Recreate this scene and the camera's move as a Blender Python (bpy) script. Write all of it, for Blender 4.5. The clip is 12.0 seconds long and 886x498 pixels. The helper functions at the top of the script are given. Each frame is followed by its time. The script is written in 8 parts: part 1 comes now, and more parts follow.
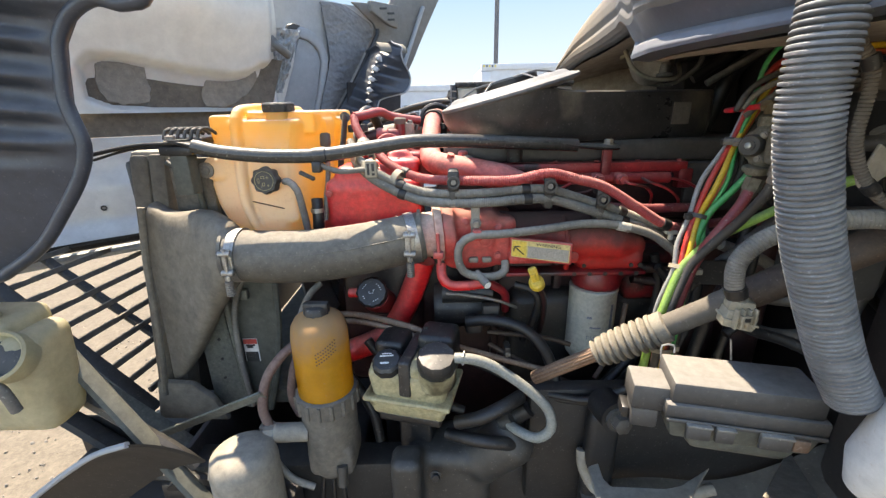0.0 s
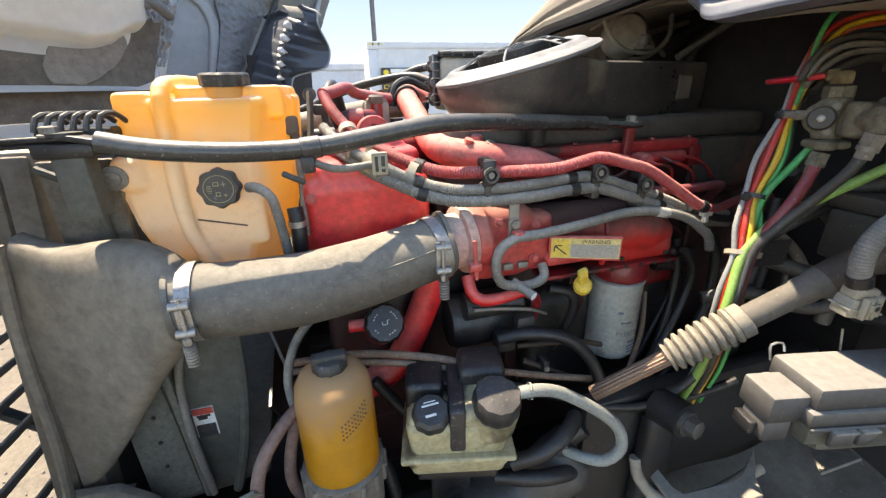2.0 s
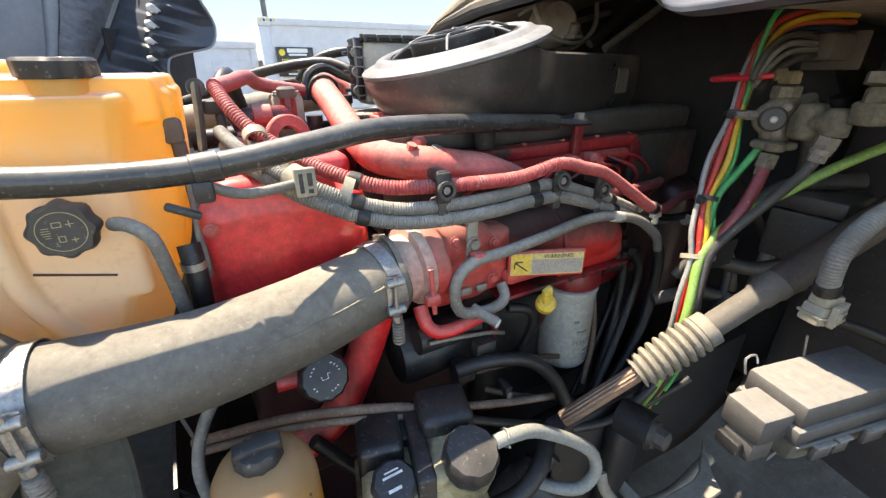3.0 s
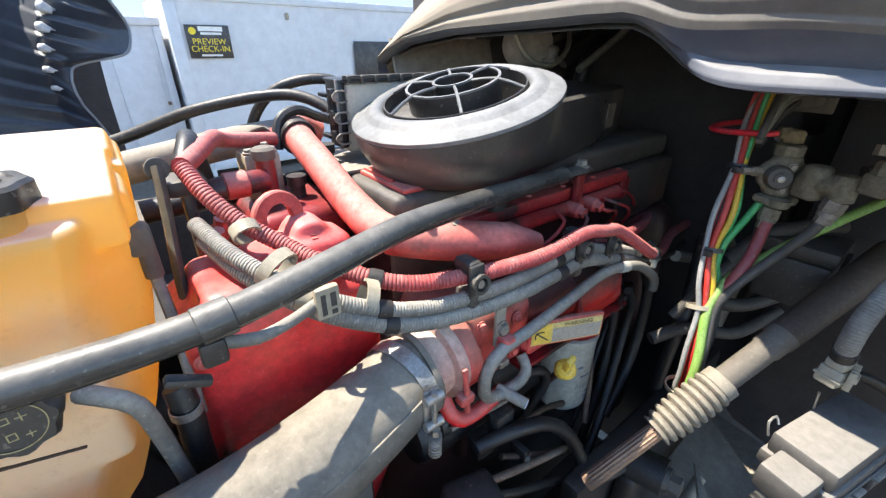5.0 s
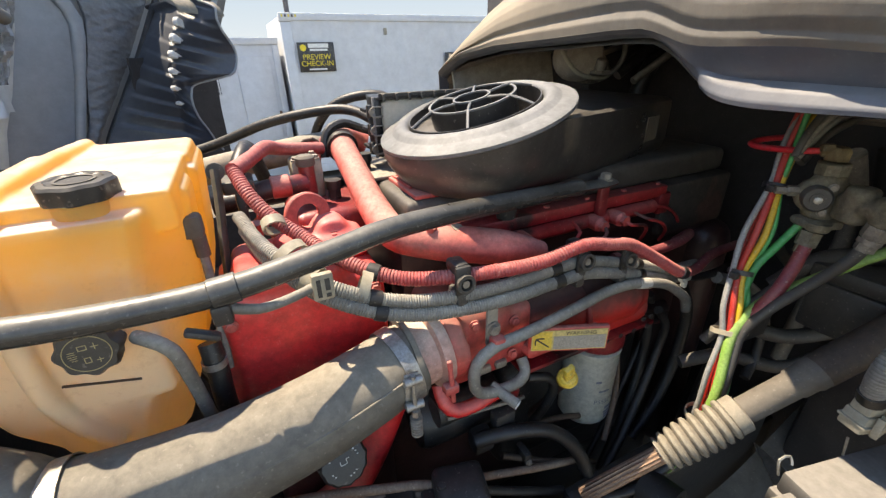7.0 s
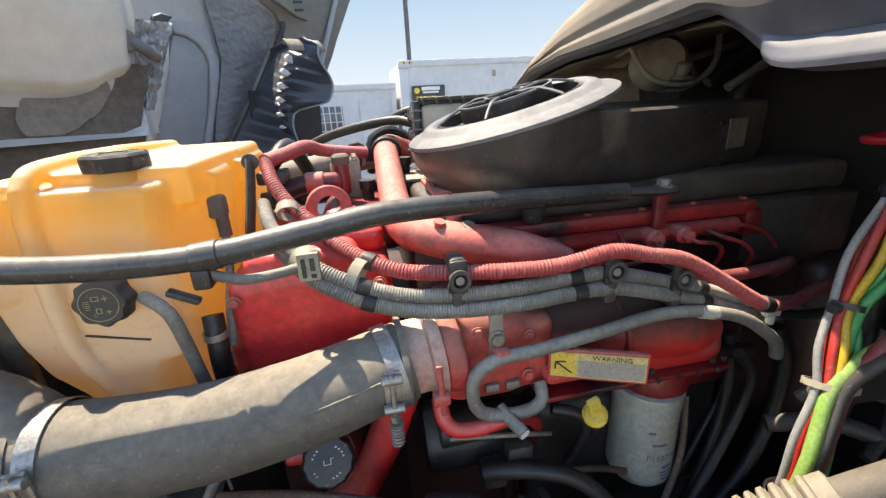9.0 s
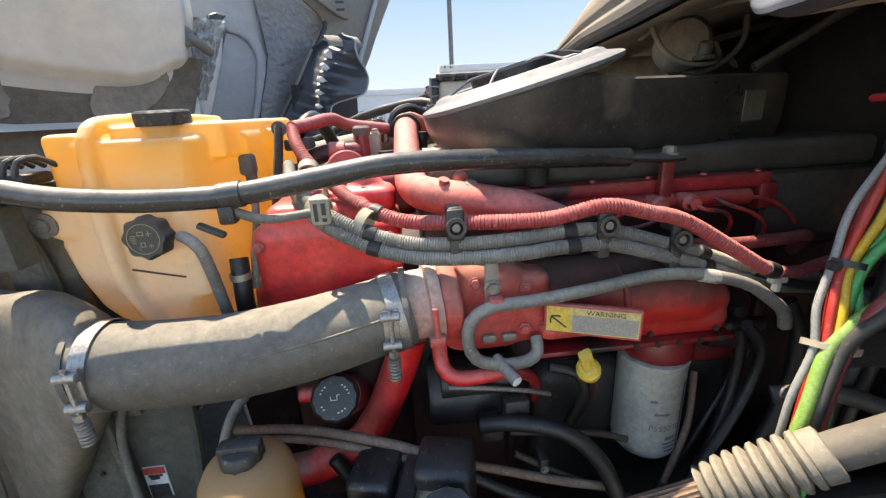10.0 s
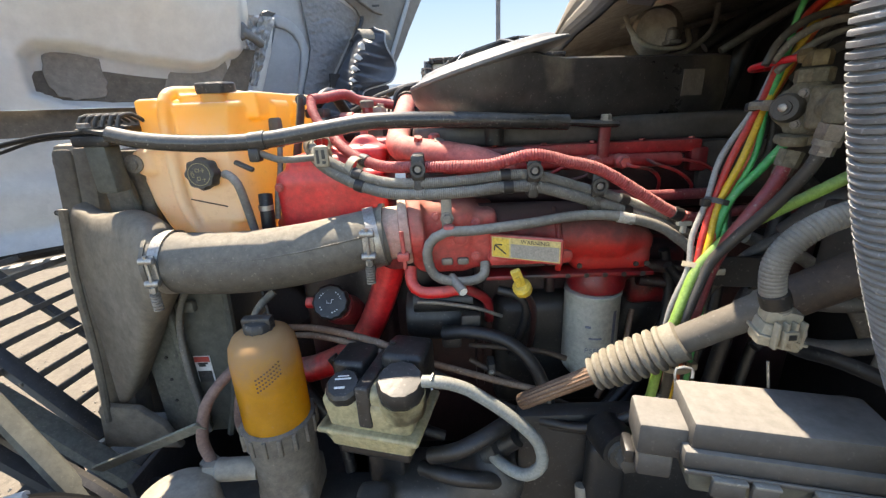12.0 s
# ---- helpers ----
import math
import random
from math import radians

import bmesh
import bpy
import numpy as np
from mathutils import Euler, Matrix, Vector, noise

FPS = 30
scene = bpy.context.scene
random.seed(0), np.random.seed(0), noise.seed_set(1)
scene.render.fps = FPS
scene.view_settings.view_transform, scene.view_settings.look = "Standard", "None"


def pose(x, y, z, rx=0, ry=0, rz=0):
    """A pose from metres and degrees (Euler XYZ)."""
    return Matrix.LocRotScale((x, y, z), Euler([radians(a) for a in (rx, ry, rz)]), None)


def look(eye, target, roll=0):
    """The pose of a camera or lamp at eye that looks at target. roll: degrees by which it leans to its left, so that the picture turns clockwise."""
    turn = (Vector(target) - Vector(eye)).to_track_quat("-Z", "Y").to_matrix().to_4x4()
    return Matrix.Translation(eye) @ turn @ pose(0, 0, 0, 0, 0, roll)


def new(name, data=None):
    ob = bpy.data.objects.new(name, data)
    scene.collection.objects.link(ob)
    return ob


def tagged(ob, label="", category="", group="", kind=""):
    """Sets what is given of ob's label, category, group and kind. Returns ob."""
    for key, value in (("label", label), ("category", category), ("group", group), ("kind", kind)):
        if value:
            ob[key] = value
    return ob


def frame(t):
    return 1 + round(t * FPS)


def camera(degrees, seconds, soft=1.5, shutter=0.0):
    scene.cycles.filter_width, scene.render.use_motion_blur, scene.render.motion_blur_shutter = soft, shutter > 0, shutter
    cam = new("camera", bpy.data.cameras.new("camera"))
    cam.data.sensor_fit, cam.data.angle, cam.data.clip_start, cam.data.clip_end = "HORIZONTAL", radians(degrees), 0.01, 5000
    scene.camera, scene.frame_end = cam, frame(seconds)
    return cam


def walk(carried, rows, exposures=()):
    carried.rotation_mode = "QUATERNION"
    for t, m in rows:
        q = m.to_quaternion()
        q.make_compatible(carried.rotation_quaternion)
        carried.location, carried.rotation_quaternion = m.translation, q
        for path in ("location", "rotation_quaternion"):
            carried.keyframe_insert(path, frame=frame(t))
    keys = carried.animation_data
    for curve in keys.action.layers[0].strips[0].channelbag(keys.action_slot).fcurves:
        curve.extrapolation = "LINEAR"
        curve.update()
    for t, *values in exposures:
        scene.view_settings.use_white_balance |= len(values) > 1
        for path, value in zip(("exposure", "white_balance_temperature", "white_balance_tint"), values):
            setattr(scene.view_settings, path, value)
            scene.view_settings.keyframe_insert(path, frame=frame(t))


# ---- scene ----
cam = camera(94.8, 12.0, soft=1.35)
METRES, EYE, TILT, LEAN, TURN = 1.4, 1.85, -19.0, 1.0, 0.0
ROWS = [
    (0.0, 0.0, 0.0, 0.0, -0.0, 0.0, 0.0),
    (0.5, 0.008, 0.0099, 0.0039, -2.1, -0.16, 0.86),
    (1.0, -0.0516, 0.0511, 0.0164, -5.44, -0.7, 2.27),
    (1.5, -0.1553, 0.0973, 0.0316, -9.93, -1.6, 3.88),
    (2.0, -0.173, 0.1551, 0.043, -15.41, -3.02, 5.58),
    (2.5, -0.1699, 0.2033, 0.0642, -21.64, -4.8, 7.14),
    (4.5, -0.2052, 0.3455, 0.1721, -38.08, -10.58, 10.41),
    (5.0, -0.2019, 0.3404, 0.1999, -37.12, -11.01, 10.43),
    (5.5, -0.1973, 0.3261, 0.2105, -34.71, -11.03, 10.22),
    (6.0, -0.1869, 0.3099, 0.2072, -31.45, -10.53, 9.77),
    (6.5, -0.1738, 0.2898, 0.1993, -28.09, -9.54, 9.18),
    (7.0, -0.1517, 0.2639, 0.1878, -24.89, -8.04, 8.55),
    (7.5, -0.1496, 0.2638, 0.1837, -21.61, -6.23, 7.92),
    (9.5, -0.0341, 0.252, 0.107, -7.08, -0.04, 4.59),
    (10.0, -0.0299, 0.2298, 0.0777, -4.84, 0.31, 3.72),
    (10.5, -0.0198, 0.1858, 0.0462, -3.16, 0.19, 2.88),
    (11.0, 0.0132, 0.1644, 0.0319, -1.61, -0.1, 2.12),
    (11.5, 0.0367, 0.1384, 0.0146, -0.14, -0.23, 1.56),
    (12.0, 0.0547, 0.1025, -0.0, 1.17, -0.02, 1.27),
]
walk(cam, [(t, pose(0, 0, EYE, TILT, LEAN, TURN) @ pose(METRES * x, METRES * y, METRES * z, 90 + pitch, roll, yaw)) for t, x, y, z, yaw, pitch, roll in ROWS], exposures=((0.0, 1.96, 7500, 12), (2.5, 2.00, 7600, 12), (4.5, 1.95, 6500, 10), (5.0, 1.86, 6600, 10), (5.5, 1.72, 7300, 10), (6.5, 1.57, 7800, 12), (7.5, 1.55, 7800, 12), (9.5, 1.74, 7500, 12), (12.0, 1.94, 7400, 12)))

# ---------- world, sun, exposure ----------
SUN_DIR = Vector((-0.28, 0.41, 1.0)).normalized()
world = bpy.data.worlds.new("world")
scene.world = world
world.use_nodes = True
sky = world.node_tree.nodes.new("ShaderNodeTexSky")
sky.sky_type, sky.sun_disc = "NISHITA", False
sky.sun_elevation = math.asin(SUN_DIR.z)
sky.sun_rotation = math.atan2(SUN_DIR.x, SUN_DIR.y)
sky.air_density, sky.dust_density, sky.altitude = 1.0, 0.05, 1500
bg = world.node_tree.nodes["Background"]
bg.inputs["Strength"].default_value = 0.15
world.node_tree.links.new(sky.outputs[0], bg.inputs[0])
sun = new("sun", bpy.data.lights.new("sun", "SUN"))
sun.data.energy, sun.data.angle, sun.data.color = 3.95, radians(0.53), (1.0, 0.93, 0.82)
sun.matrix_world = look(SUN_DIR * 20, (0, 0, 0))


# ---------- materials ----------
def lk(nt, a, b):
    nt.links.new(a, b)


def surf(name, col, rough=0.6, metal=0.0, dust=0.3, dcol=(0.40, 0.34, 0.27), var=0.2, scale=30.0, bump=0.15,
         glow=0.0, glow_col=None, clear=0.0, coat=0.0, spots=None, spot_amount=0.3, even=0.4, bump_scale=5.0, grime=0.32, specks=0.35):
    """A worn, dusty surface: two scales of colour, dust that lies mostly on upward faces, fine relief.
    glow: share of light that passes through the wall (blow-moulded plastic); clear: glass-like share."""
    m = bpy.data.materials.new(name)
    m.use_nodes = True
    nt = m.node_tree
    b = nt.nodes["Principled BSDF"]
    tc = nt.nodes.new("ShaderNodeTexCoord")
    n1 = nt.nodes.new("ShaderNodeTexNoise")
    n1.inputs["Scale"].default_value, n1.inputs["Detail"].default_value = scale, 5
    n2 = nt.nodes.new("ShaderNodeTexNoise")
    n2.inputs["Scale"].default_value, n2.inputs["Detail"].default_value = scale * 0.28, 8
    n2.inputs["Roughness"].default_value = 0.65
    for n in (n1, n2):
        lk(nt, tc.outputs["Object"], n.inputs["Vector"])
    mix = nt.nodes.new("ShaderNodeMixRGB")
    mix.inputs[1].default_value = (*[c * (1 - var) for c in col], 1)
    mix.inputs[2].default_value = (*[min(1, c * (1 + var)) for c in col], 1)
    lk(nt, n1.outputs["Fac"], mix.inputs[0])
    colour = mix.outputs[0]
    if spots:
        n3 = nt.nodes.new("ShaderNodeTexNoise")
        n3.inputs["Scale"].default_value, n3.inputs["Detail"].default_value = scale * 0.5, 6
        off = nt.nodes.new("ShaderNodeVectorMath")
        off.inputs[1].default_value = (3.1, 7.7, 1.3)
        lk(nt, tc.outputs["Object"], off.inputs[0])
        lk(nt, off.outputs[0], n3.inputs["Vector"])
        r3 = nt.nodes.new("ShaderNodeMapRange")
        r3.inputs["From Min"].default_value, r3.inputs["From Max"].default_value = 0.72 - 0.4 * spot_amount, 0.78 - 0.4 * spot_amount
        lk(nt, n3.outputs["Fac"], r3.inputs["Value"])
        ms = nt.nodes.new("ShaderNodeMixRGB")
        ms.inputs[2].default_value = (*spots, 1)
        lk(nt, r3.outputs[0], ms.inputs[0])
        lk(nt, colour, ms.inputs[1])
        colour = ms.outputs[0]
    # dust
    geo = nt.nodes.new("ShaderNodeNewGeometry")
    sep = nt.nodes.new("ShaderNodeSeparateXYZ")
    lk(nt, geo.outputs["Normal"], sep.inputs[0])
    up = nt.nodes.new("ShaderNodeMapRange")
    up.inputs["From Min"].default_value, up.inputs["From Max"].default_value = -0.2, 0.9
    up.inputs["To Min"].default_value = even
    lk(nt, sep.outputs["Z"], up.inputs["Value"])
    dr = nt.nodes.new("ShaderNodeMapRange")
    dr.inputs["From Min"].default_value, dr.inputs["From Max"].default_value = 0.50 - 0.55 * dust, 1.02 - 0.55 * dust
    dr.inputs["To Max"].default_value = min(1.0, 0.35 + dust)
    lk(nt, n2.outputs["Fac"], dr.inputs["Value"])
    mul = nt.nodes.new("ShaderNodeMath")
    mul.operation = "MULTIPLY"
    lk(nt, up.outputs[0], mul.inputs[0])
    lk(nt, dr.outputs[0], mul.inputs[1])
    md = nt.nodes.new("ShaderNodeMixRGB")
    md.inputs[2].default_value = (*dcol, 1)
    lk(nt, mul.outputs[0], md.inputs[0])
    lk(nt, colour, md.inputs[1])
    if specks:
        n6 = nt.nodes.new("ShaderNodeTexNoise")
        n6.inputs["Scale"].default_value, n6.inputs["Detail"].default_value = 190.0, 3
        lk(nt, tc.outputs["Object"], n6.inputs["Vector"])
        r6 = nt.nodes.new("ShaderNodeMapRange")
        r6.inputs["From Min"].default_value, r6.inputs["From Max"].default_value = 0.64, 0.70
        r6.inputs["To Max"].default_value = specks
        lk(nt, n6.outputs["Fac"], r6.inputs["Value"])
        m6 = nt.nodes.new("ShaderNodeMixRGB")
        m6.inputs[2].default_value = (*[min(0.9, c * 1.3 + 0.04) for c in dcol], 1)
        lk(nt, r6.outputs[0], m6.inputs[0])
        lk(nt, md.outputs[0], m6.inputs[1])
        md = m6
    if grime:
        n5 = nt.nodes.new("ShaderNodeTexNoise")
        n5.inputs["Scale"].default_value, n5.inputs["Detail"].default_value = scale * 4.0, 10
        n5.inputs["Roughness"].default_value = 0.72
        sh = nt.nodes.new("ShaderNodeVectorMath")
        sh.inputs[1].default_value = (11.3, 2.9, 5.1)
        lk(nt, tc.outputs["Object"], sh.inputs[0])
        lk(nt, sh.outputs[0], n5.inputs["Vector"])
        g5 = nt.nodes.new("ShaderNodeMapRange")
        g5.inputs["From Min"].default_value, g5.inputs["From Max"].default_value = 0.36, 0.64
        g5.inputs["To Min"].default_value, g5.inputs["To Max"].default_value = 1 - grime, 1 + 0.25 * grime
        lk(nt, n5.outputs["Fac"], g5.inputs["Value"])
        mg5 = nt.nodes.new("ShaderNodeMixRGB")
        mg5.blend_type, mg5.inputs[0].default_value = "MULTIPLY", 1.0
        lk(nt, md.outputs[0], mg5.inputs[1])
        lk(nt, g5.outputs[0], mg5.inputs[2])
        md = mg5
    lk(nt, md.outputs[0], b.inputs["Base Color"])
    rr = nt.nodes.new("ShaderNodeMapRange")
    rr.inputs["To Min"].default_value, rr.inputs["To Max"].default_value = rough, max(rough, 0.9)
    lk(nt, mul.outputs[0], rr.inputs["Value"])
    lk(nt, rr.outputs[0], b.inputs["Roughness"])
    if metal:
        mm = nt.nodes.new("ShaderNodeMapRange")
        mm.inputs["To Min"].default_value, mm.inputs["To Max"].default_value = metal, 0
        lk(nt, mul.outputs[0], mm.inputs["Value"])
        lk(nt, mm.outputs[0], b.inputs["Metallic"])
    b.inputs["Coat Weight"].default_value = coat
    if bump:
        n4 = nt.nodes.new("ShaderNodeTexNoise")
        n4.inputs["Scale"].default_value, n4.inputs["Detail"].default_value = scale * bump_scale, 4
        lk(nt, tc.outputs["Object"], n4.inputs["Vector"])
        bp = nt.nodes.new("ShaderNodeBump")
        bp.inputs["Strength"].default_value, bp.inputs["Distance"].default_value = bump, 0.004
        lk(nt, n4.outputs["Fac"], bp.inputs["Height"])
        lk(nt, bp.outputs[0], b.inputs["Normal"])
    if clear:
        b.inputs["Transmission Weight"].default_value = clear
        b.inputs["IOR"].default_value = 1.4
    if glow:
        tr = nt.nodes.new("ShaderNodeBsdfTranslucent")
        if glow_col:
            mg = nt.nodes.new("ShaderNodeMixRGB")
            mg.inputs[1].default_value = (*glow_col, 1)
            mg.inputs[2].default_value = (*[c * 0.75 for c in glow_col], 1)
            lk(nt, n1.outputs["Fac"], mg.inputs[0])
            lk(nt, mg.outputs[0], tr.inputs["Color"])
        else:
            lk(nt, md.outputs[0], tr.inputs["Color"])
        ms2 = nt.nodes.new("ShaderNodeMixShader")
        ms2.inputs[0].default_value = glow
        lk(nt, b.outputs[0], ms2.inputs[1])
        lk(nt, tr.outputs[0], ms2.inputs[2])
        lk(nt, ms2.outputs[0], nt.nodes["Material Output"].inputs["Surface"])
    return m


DUST = (0.42, 0.36, 0.29)
M = {
    "red": surf("engine_red", (0.70, 0.020, 0.022), 0.28, dust=0.45, dcol=(0.62, 0.41, 0.35), var=0.2, scale=16, grime=0.3, spots=(0.16, 0.02, 0.02), spot_amount=0.14, even=0.0, specks=0.08),
    # engine red darkened to paint in the shade on castings, plus soot spots
    "red_dark": surf("engine_red_shade_soot", (0.22, 0.010, 0.014), 0.34, dust=0.3, dcol=(0.24, 0.13, 0.11), var=0.35, scale=14, spots=(0.022, 0.012, 0.012), spot_amount=0.5, even=0.3),
    "red_dusty": surf("engine_red_dusty", (0.52, 0.040, 0.034), 0.40, dust=0.62, dcol=(0.55, 0.30, 0.245), var=0.28, scale=20, even=0.16, grime=0.36, specks=0.12, spots=(0.17, 0.045, 0.035), spot_amount=0.2),
    # shaded copy of the engine red: shade on flange, rail and lines as colour
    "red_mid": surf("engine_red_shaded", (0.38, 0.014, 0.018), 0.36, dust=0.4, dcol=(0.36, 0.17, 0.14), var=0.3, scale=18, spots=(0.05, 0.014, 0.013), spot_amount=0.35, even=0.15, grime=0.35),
    "red_elbow": surf("elbow_red_dusty", (0.56, 0.028, 0.026), 0.36, dust=0.6, dcol=(0.42, 0.235, 0.185), var=0.2, scale=16, even=0.2, grime=0.38, specks=0.2, spots=(0.18, 0.03, 0.03), spot_amount=0.2),
    "red_hose": surf("red_loom", (0.36, 0.026, 0.032), 0.45, dust=0.5, dcol=(0.50, 0.27, 0.225), scale=40, even=0.18),
    "maroon_hose": surf("maroon_hose", (0.20, 0.018, 0.030), 0.5, dust=0.3, scale=40),
    "rubber": surf("black_rubber", (0.009, 0.009, 0.010), 0.42, dust=0.30, dcol=(0.11, 0.097, 0.08), scale=25, even=0.14),
    "rubber_hose": surf("charge_hose_rubber", (0.046, 0.042, 0.037), 0.5, dust=0.80, dcol=(0.235, 0.210, 0.166), var=0.18, scale=14, even=0.30, grime=0.30, specks=0.3),
    "loom": surf("split_loom", (0.045, 0.045, 0.042), 0.55, dust=0.65, dcol=(0.42, 0.39, 0.33), scale=35, even=0.4, grime=0.25),
    "black": surf("black_plastic", (0.013, 0.013, 0.014), 0.38, dust=0.22, dcol=(0.20, 0.18, 0.15), scale=18),
    "black_dusty": surf("black_plastic_dusty", (0.022, 0.021, 0.020), 0.42, dust=0.5, dcol=(0.19, 0.170, 0.140), scale=12, even=0.3, grime=0.25),
    "black_metal": surf("black_painted_steel", (0.011, 0.011, 0.012), 0.38, dust=0.32, dcol=(0.15, 0.135, 0.112), scale=14, even=0.25),
    "ring": surf("grey_duct_plastic", (0.12, 0.122, 0.122), 0.36, dust=0.6, dcol=(0.245, 0.243, 0.235), var=0.18, scale=8, even=0.35, grime=0.3, specks=0.25, spots=(0.36, 0.355, 0.34), spot_amount=0.14),
    "rod": surf("rod_paint", (0.024, 0.024, 0.023), 0.20, dust=0.42, dcol=(0.30, 0.28, 0.24), scale=18, even=0.16, grime=0.3, specks=0.2),
    "slat": surf("grille_slat_paint", (0.085, 0.075, 0.064), 0.5, dust=0.6, dcol=(0.27, 0.235, 0.185), scale=14, even=0.5),
    "steel": surf("zinc_steel", (0.42, 0.41, 0.38), 0.35, metal=0.85, dust=0.3, scale=60),
    "steel_dull": surf("dull_steel", (0.24, 0.22, 0.19), 0.5, metal=0.6, dust=0.45, scale=50),
    "brass": surf("dusty_cast_brass", (0.155, 0.135, 0.092), 0.55, metal=0.25, dust=0.6, dcol=(0.21, 0.185, 0.132), var=0.3, scale=34, even=0.55, grime=0.42, spots=(0.07, 0.06, 0.042), spot_amount=0.3),
    "rust_dark": surf("dark_rusty_steel", (0.060, 0.040, 0.028), 0.6, metal=0.2, dust=0.35, dcol=(0.16, 0.12, 0.09), scale=30),
    "brown_hose": surf("dusty_brown_hose", (0.115, 0.058, 0.050), 0.55, dust=0.55, dcol=(0.26, 0.19, 0.155), scale=30, even=0.6),
    "rust": surf("rusty_steel", (0.16, 0.085, 0.05), 0.7, metal=0.2, dust=0.4, scale=60),
    "tan": surf("dusty_aluminium", (0.25, 0.222, 0.176), 0.65, metal=0.1, dust=0.6, dcol=(0.33, 0.29, 0.23), var=0.16, scale=10, even=0.8, grime=0.30, specks=0.2),
    "cast": surf("dusty_cast_aluminium", (0.158, 0.138, 0.107), 0.65, metal=0.1, dust=0.6, dcol=(0.235, 0.205, 0.161), var=0.22, scale=8, even=0.8, grime=0.36, specks=0.2, spots=(0.09, 0.074, 0.055), spot_amount=0.2),
    "rail": surf("dusty_rail_steel", (0.115, 0.100, 0.078), 0.6, dust=0.6, dcol=(0.185, 0.162, 0.128), var=0.2, scale=9, even=0.8, grime=0.34, specks=0.2),
    "shroud_pale": surf("scuffed_shroud_sheet", (0.105, 0.112, 0.095), 0.5, metal=0.2, dust=0.55, dcol=(0.20, 0.192, 0.155), scale=22, even=0.7, grime=0.35, specks=0.35, spots=(0.055, 0.055, 0.046), spot_amount=0.25),
    "shroud": surf("fan_shroud", (0.048, 0.054, 0.046), 0.6, dust=0.5, dcol=(0.165, 0.158, 0.125), scale=12, even=0.7, grime=0.3, specks=0.15),
    "cream": surf("reservoir_plastic", (0.60, 0.53, 0.31), 0.28, dust=0.40, dcol=(0.34, 0.29, 0.19), var=0.3, scale=22, glow=0.30, glow_col=(0.78, 0.67, 0.35), spots=(0.05, 0.042, 0.03), spot_amount=0.50, grime=0.45),
    "white_tank": surf("washer_plastic", (0.66, 0.60, 0.38), 0.5, dust=0.45, dcol=(0.50, 0.44, 0.32), var=0.2, scale=8, glow=0.40, glow_col=(0.75, 0.62, 0.34), grime=0.3, spots=(0.20, 0.17, 0.12), spot_amount=0.2),
    "amber_dark": surf("dark_amber_hole", (0.20, 0.10, 0.012), 0.5, dust=0.1, bump=0.0),
    "white_paint": surf("white_filter_paint", (0.50, 0.51, 0.455), 0.38, dust=0.5, dcol=(0.36, 0.34, 0.27), var=0.12, scale=20, even=0.6, grime=0.3, spots=(0.22, 0.20, 0.16), spot_amount=0.15),
    "yellow": surf("yellow_plastic", (0.75, 0.52, 0.05), 0.45, dust=0.25, scale=60),
    "label_yellow": surf("label_film", (0.72, 0.55, 0.16), 0.4, dust=0.3, scale=60, even=0.8, bump=0.0),
    "label_pale": surf("pale_tag_film", (0.46, 0.45, 0.41), 0.5, dust=0.3, scale=90, spots=(0.12, 0.115, 0.10), spot_amount=0.5, even=0.6, bump=0.0),
    "ink": surf("print_ink", (0.03, 0.03, 0.03), 0.6, dust=0.1, bump=0.0),
    "ink_grey": surf("worn_print", (0.33, 0.30, 0.25), 0.6, dust=0.3, bump=0.0, scale=80),
    "head_brown": surf("sooty_brown_casting", (0.040, 0.033, 0.029), 0.55, dust=0.5, dcol=(0.085, 0.070, 0.056), var=0.35, scale=14, even=0.5, grime=0.45, spots=(0.10, 0.045, 0.035), spot_amount=0.25),
    "brass_nut": surf("dull_brass", (0.20, 0.150, 0.075), 0.42, metal=0.5, dust=0.45, dcol=(0.20, 0.172, 0.12), var=0.25, scale=40, grime=0.35),
    "ink_gold": surf("worn_gold_print", (0.50, 0.42, 0.20), 0.6, dust=0.4, dcol=(0.20, 0.175, 0.13), bump=0.0, scale=90),
    "ink_red": surf("red_print", (0.5, 0.05, 0.03), 0.6, dust=0.2, bump=0.0),
    "white": surf("white_print", (0.75, 0.75, 0.72), 0.5, dust=0.1, bump=0.0, grime=0.15),
    "cover": surf("filter_cover_plastic", (0.50, 0.46, 0.37), 0.5, dust=0.4, dcol=(0.46, 0.40, 0.31), var=0.12, scale=10, grime=0.2),
    "valve": surf("valve_cover_plastic", (0.040, 0.036, 0.034), 0.36, dust=0.6, dcol=(0.15, 0.132, 0.108), var=0.25, scale=9, even=0.35, grime=0.35, specks=0.15),
    "beige": surf("beige_plastic", (0.34, 0.305, 0.225), 0.5, dust=0.3, dcol=(0.36, 0.31, 0.24), scale=30, grime=0.2),
    "boot": surf("dusty_boot_rubber", (0.20, 0.178, 0.135), 0.7, dust=0.6, dcol=(0.285, 0.25, 0.195), scale=30, even=0.7, grime=0.25),
    "shaft": surf("dusty_shaft_paint", (0.09, 0.078, 0.064), 0.65, dust=0.6, dcol=(0.17, 0.148, 0.12), scale=18, even=0.5, grime=0.2),
    "sep_base": surf("dusty_cast_base", (0.085, 0.076, 0.063), 0.6, dust=0.6, dcol=(0.20, 0.176, 0.14), var=0.25, scale=16, even=0.6, grime=0.35),
    "bare": surf("bare_spline_steel", (0.24, 0.15, 0.10), 0.5, metal=0.7, dust=0.3, dcol=(0.30, 0.22, 0.16), scale=60),
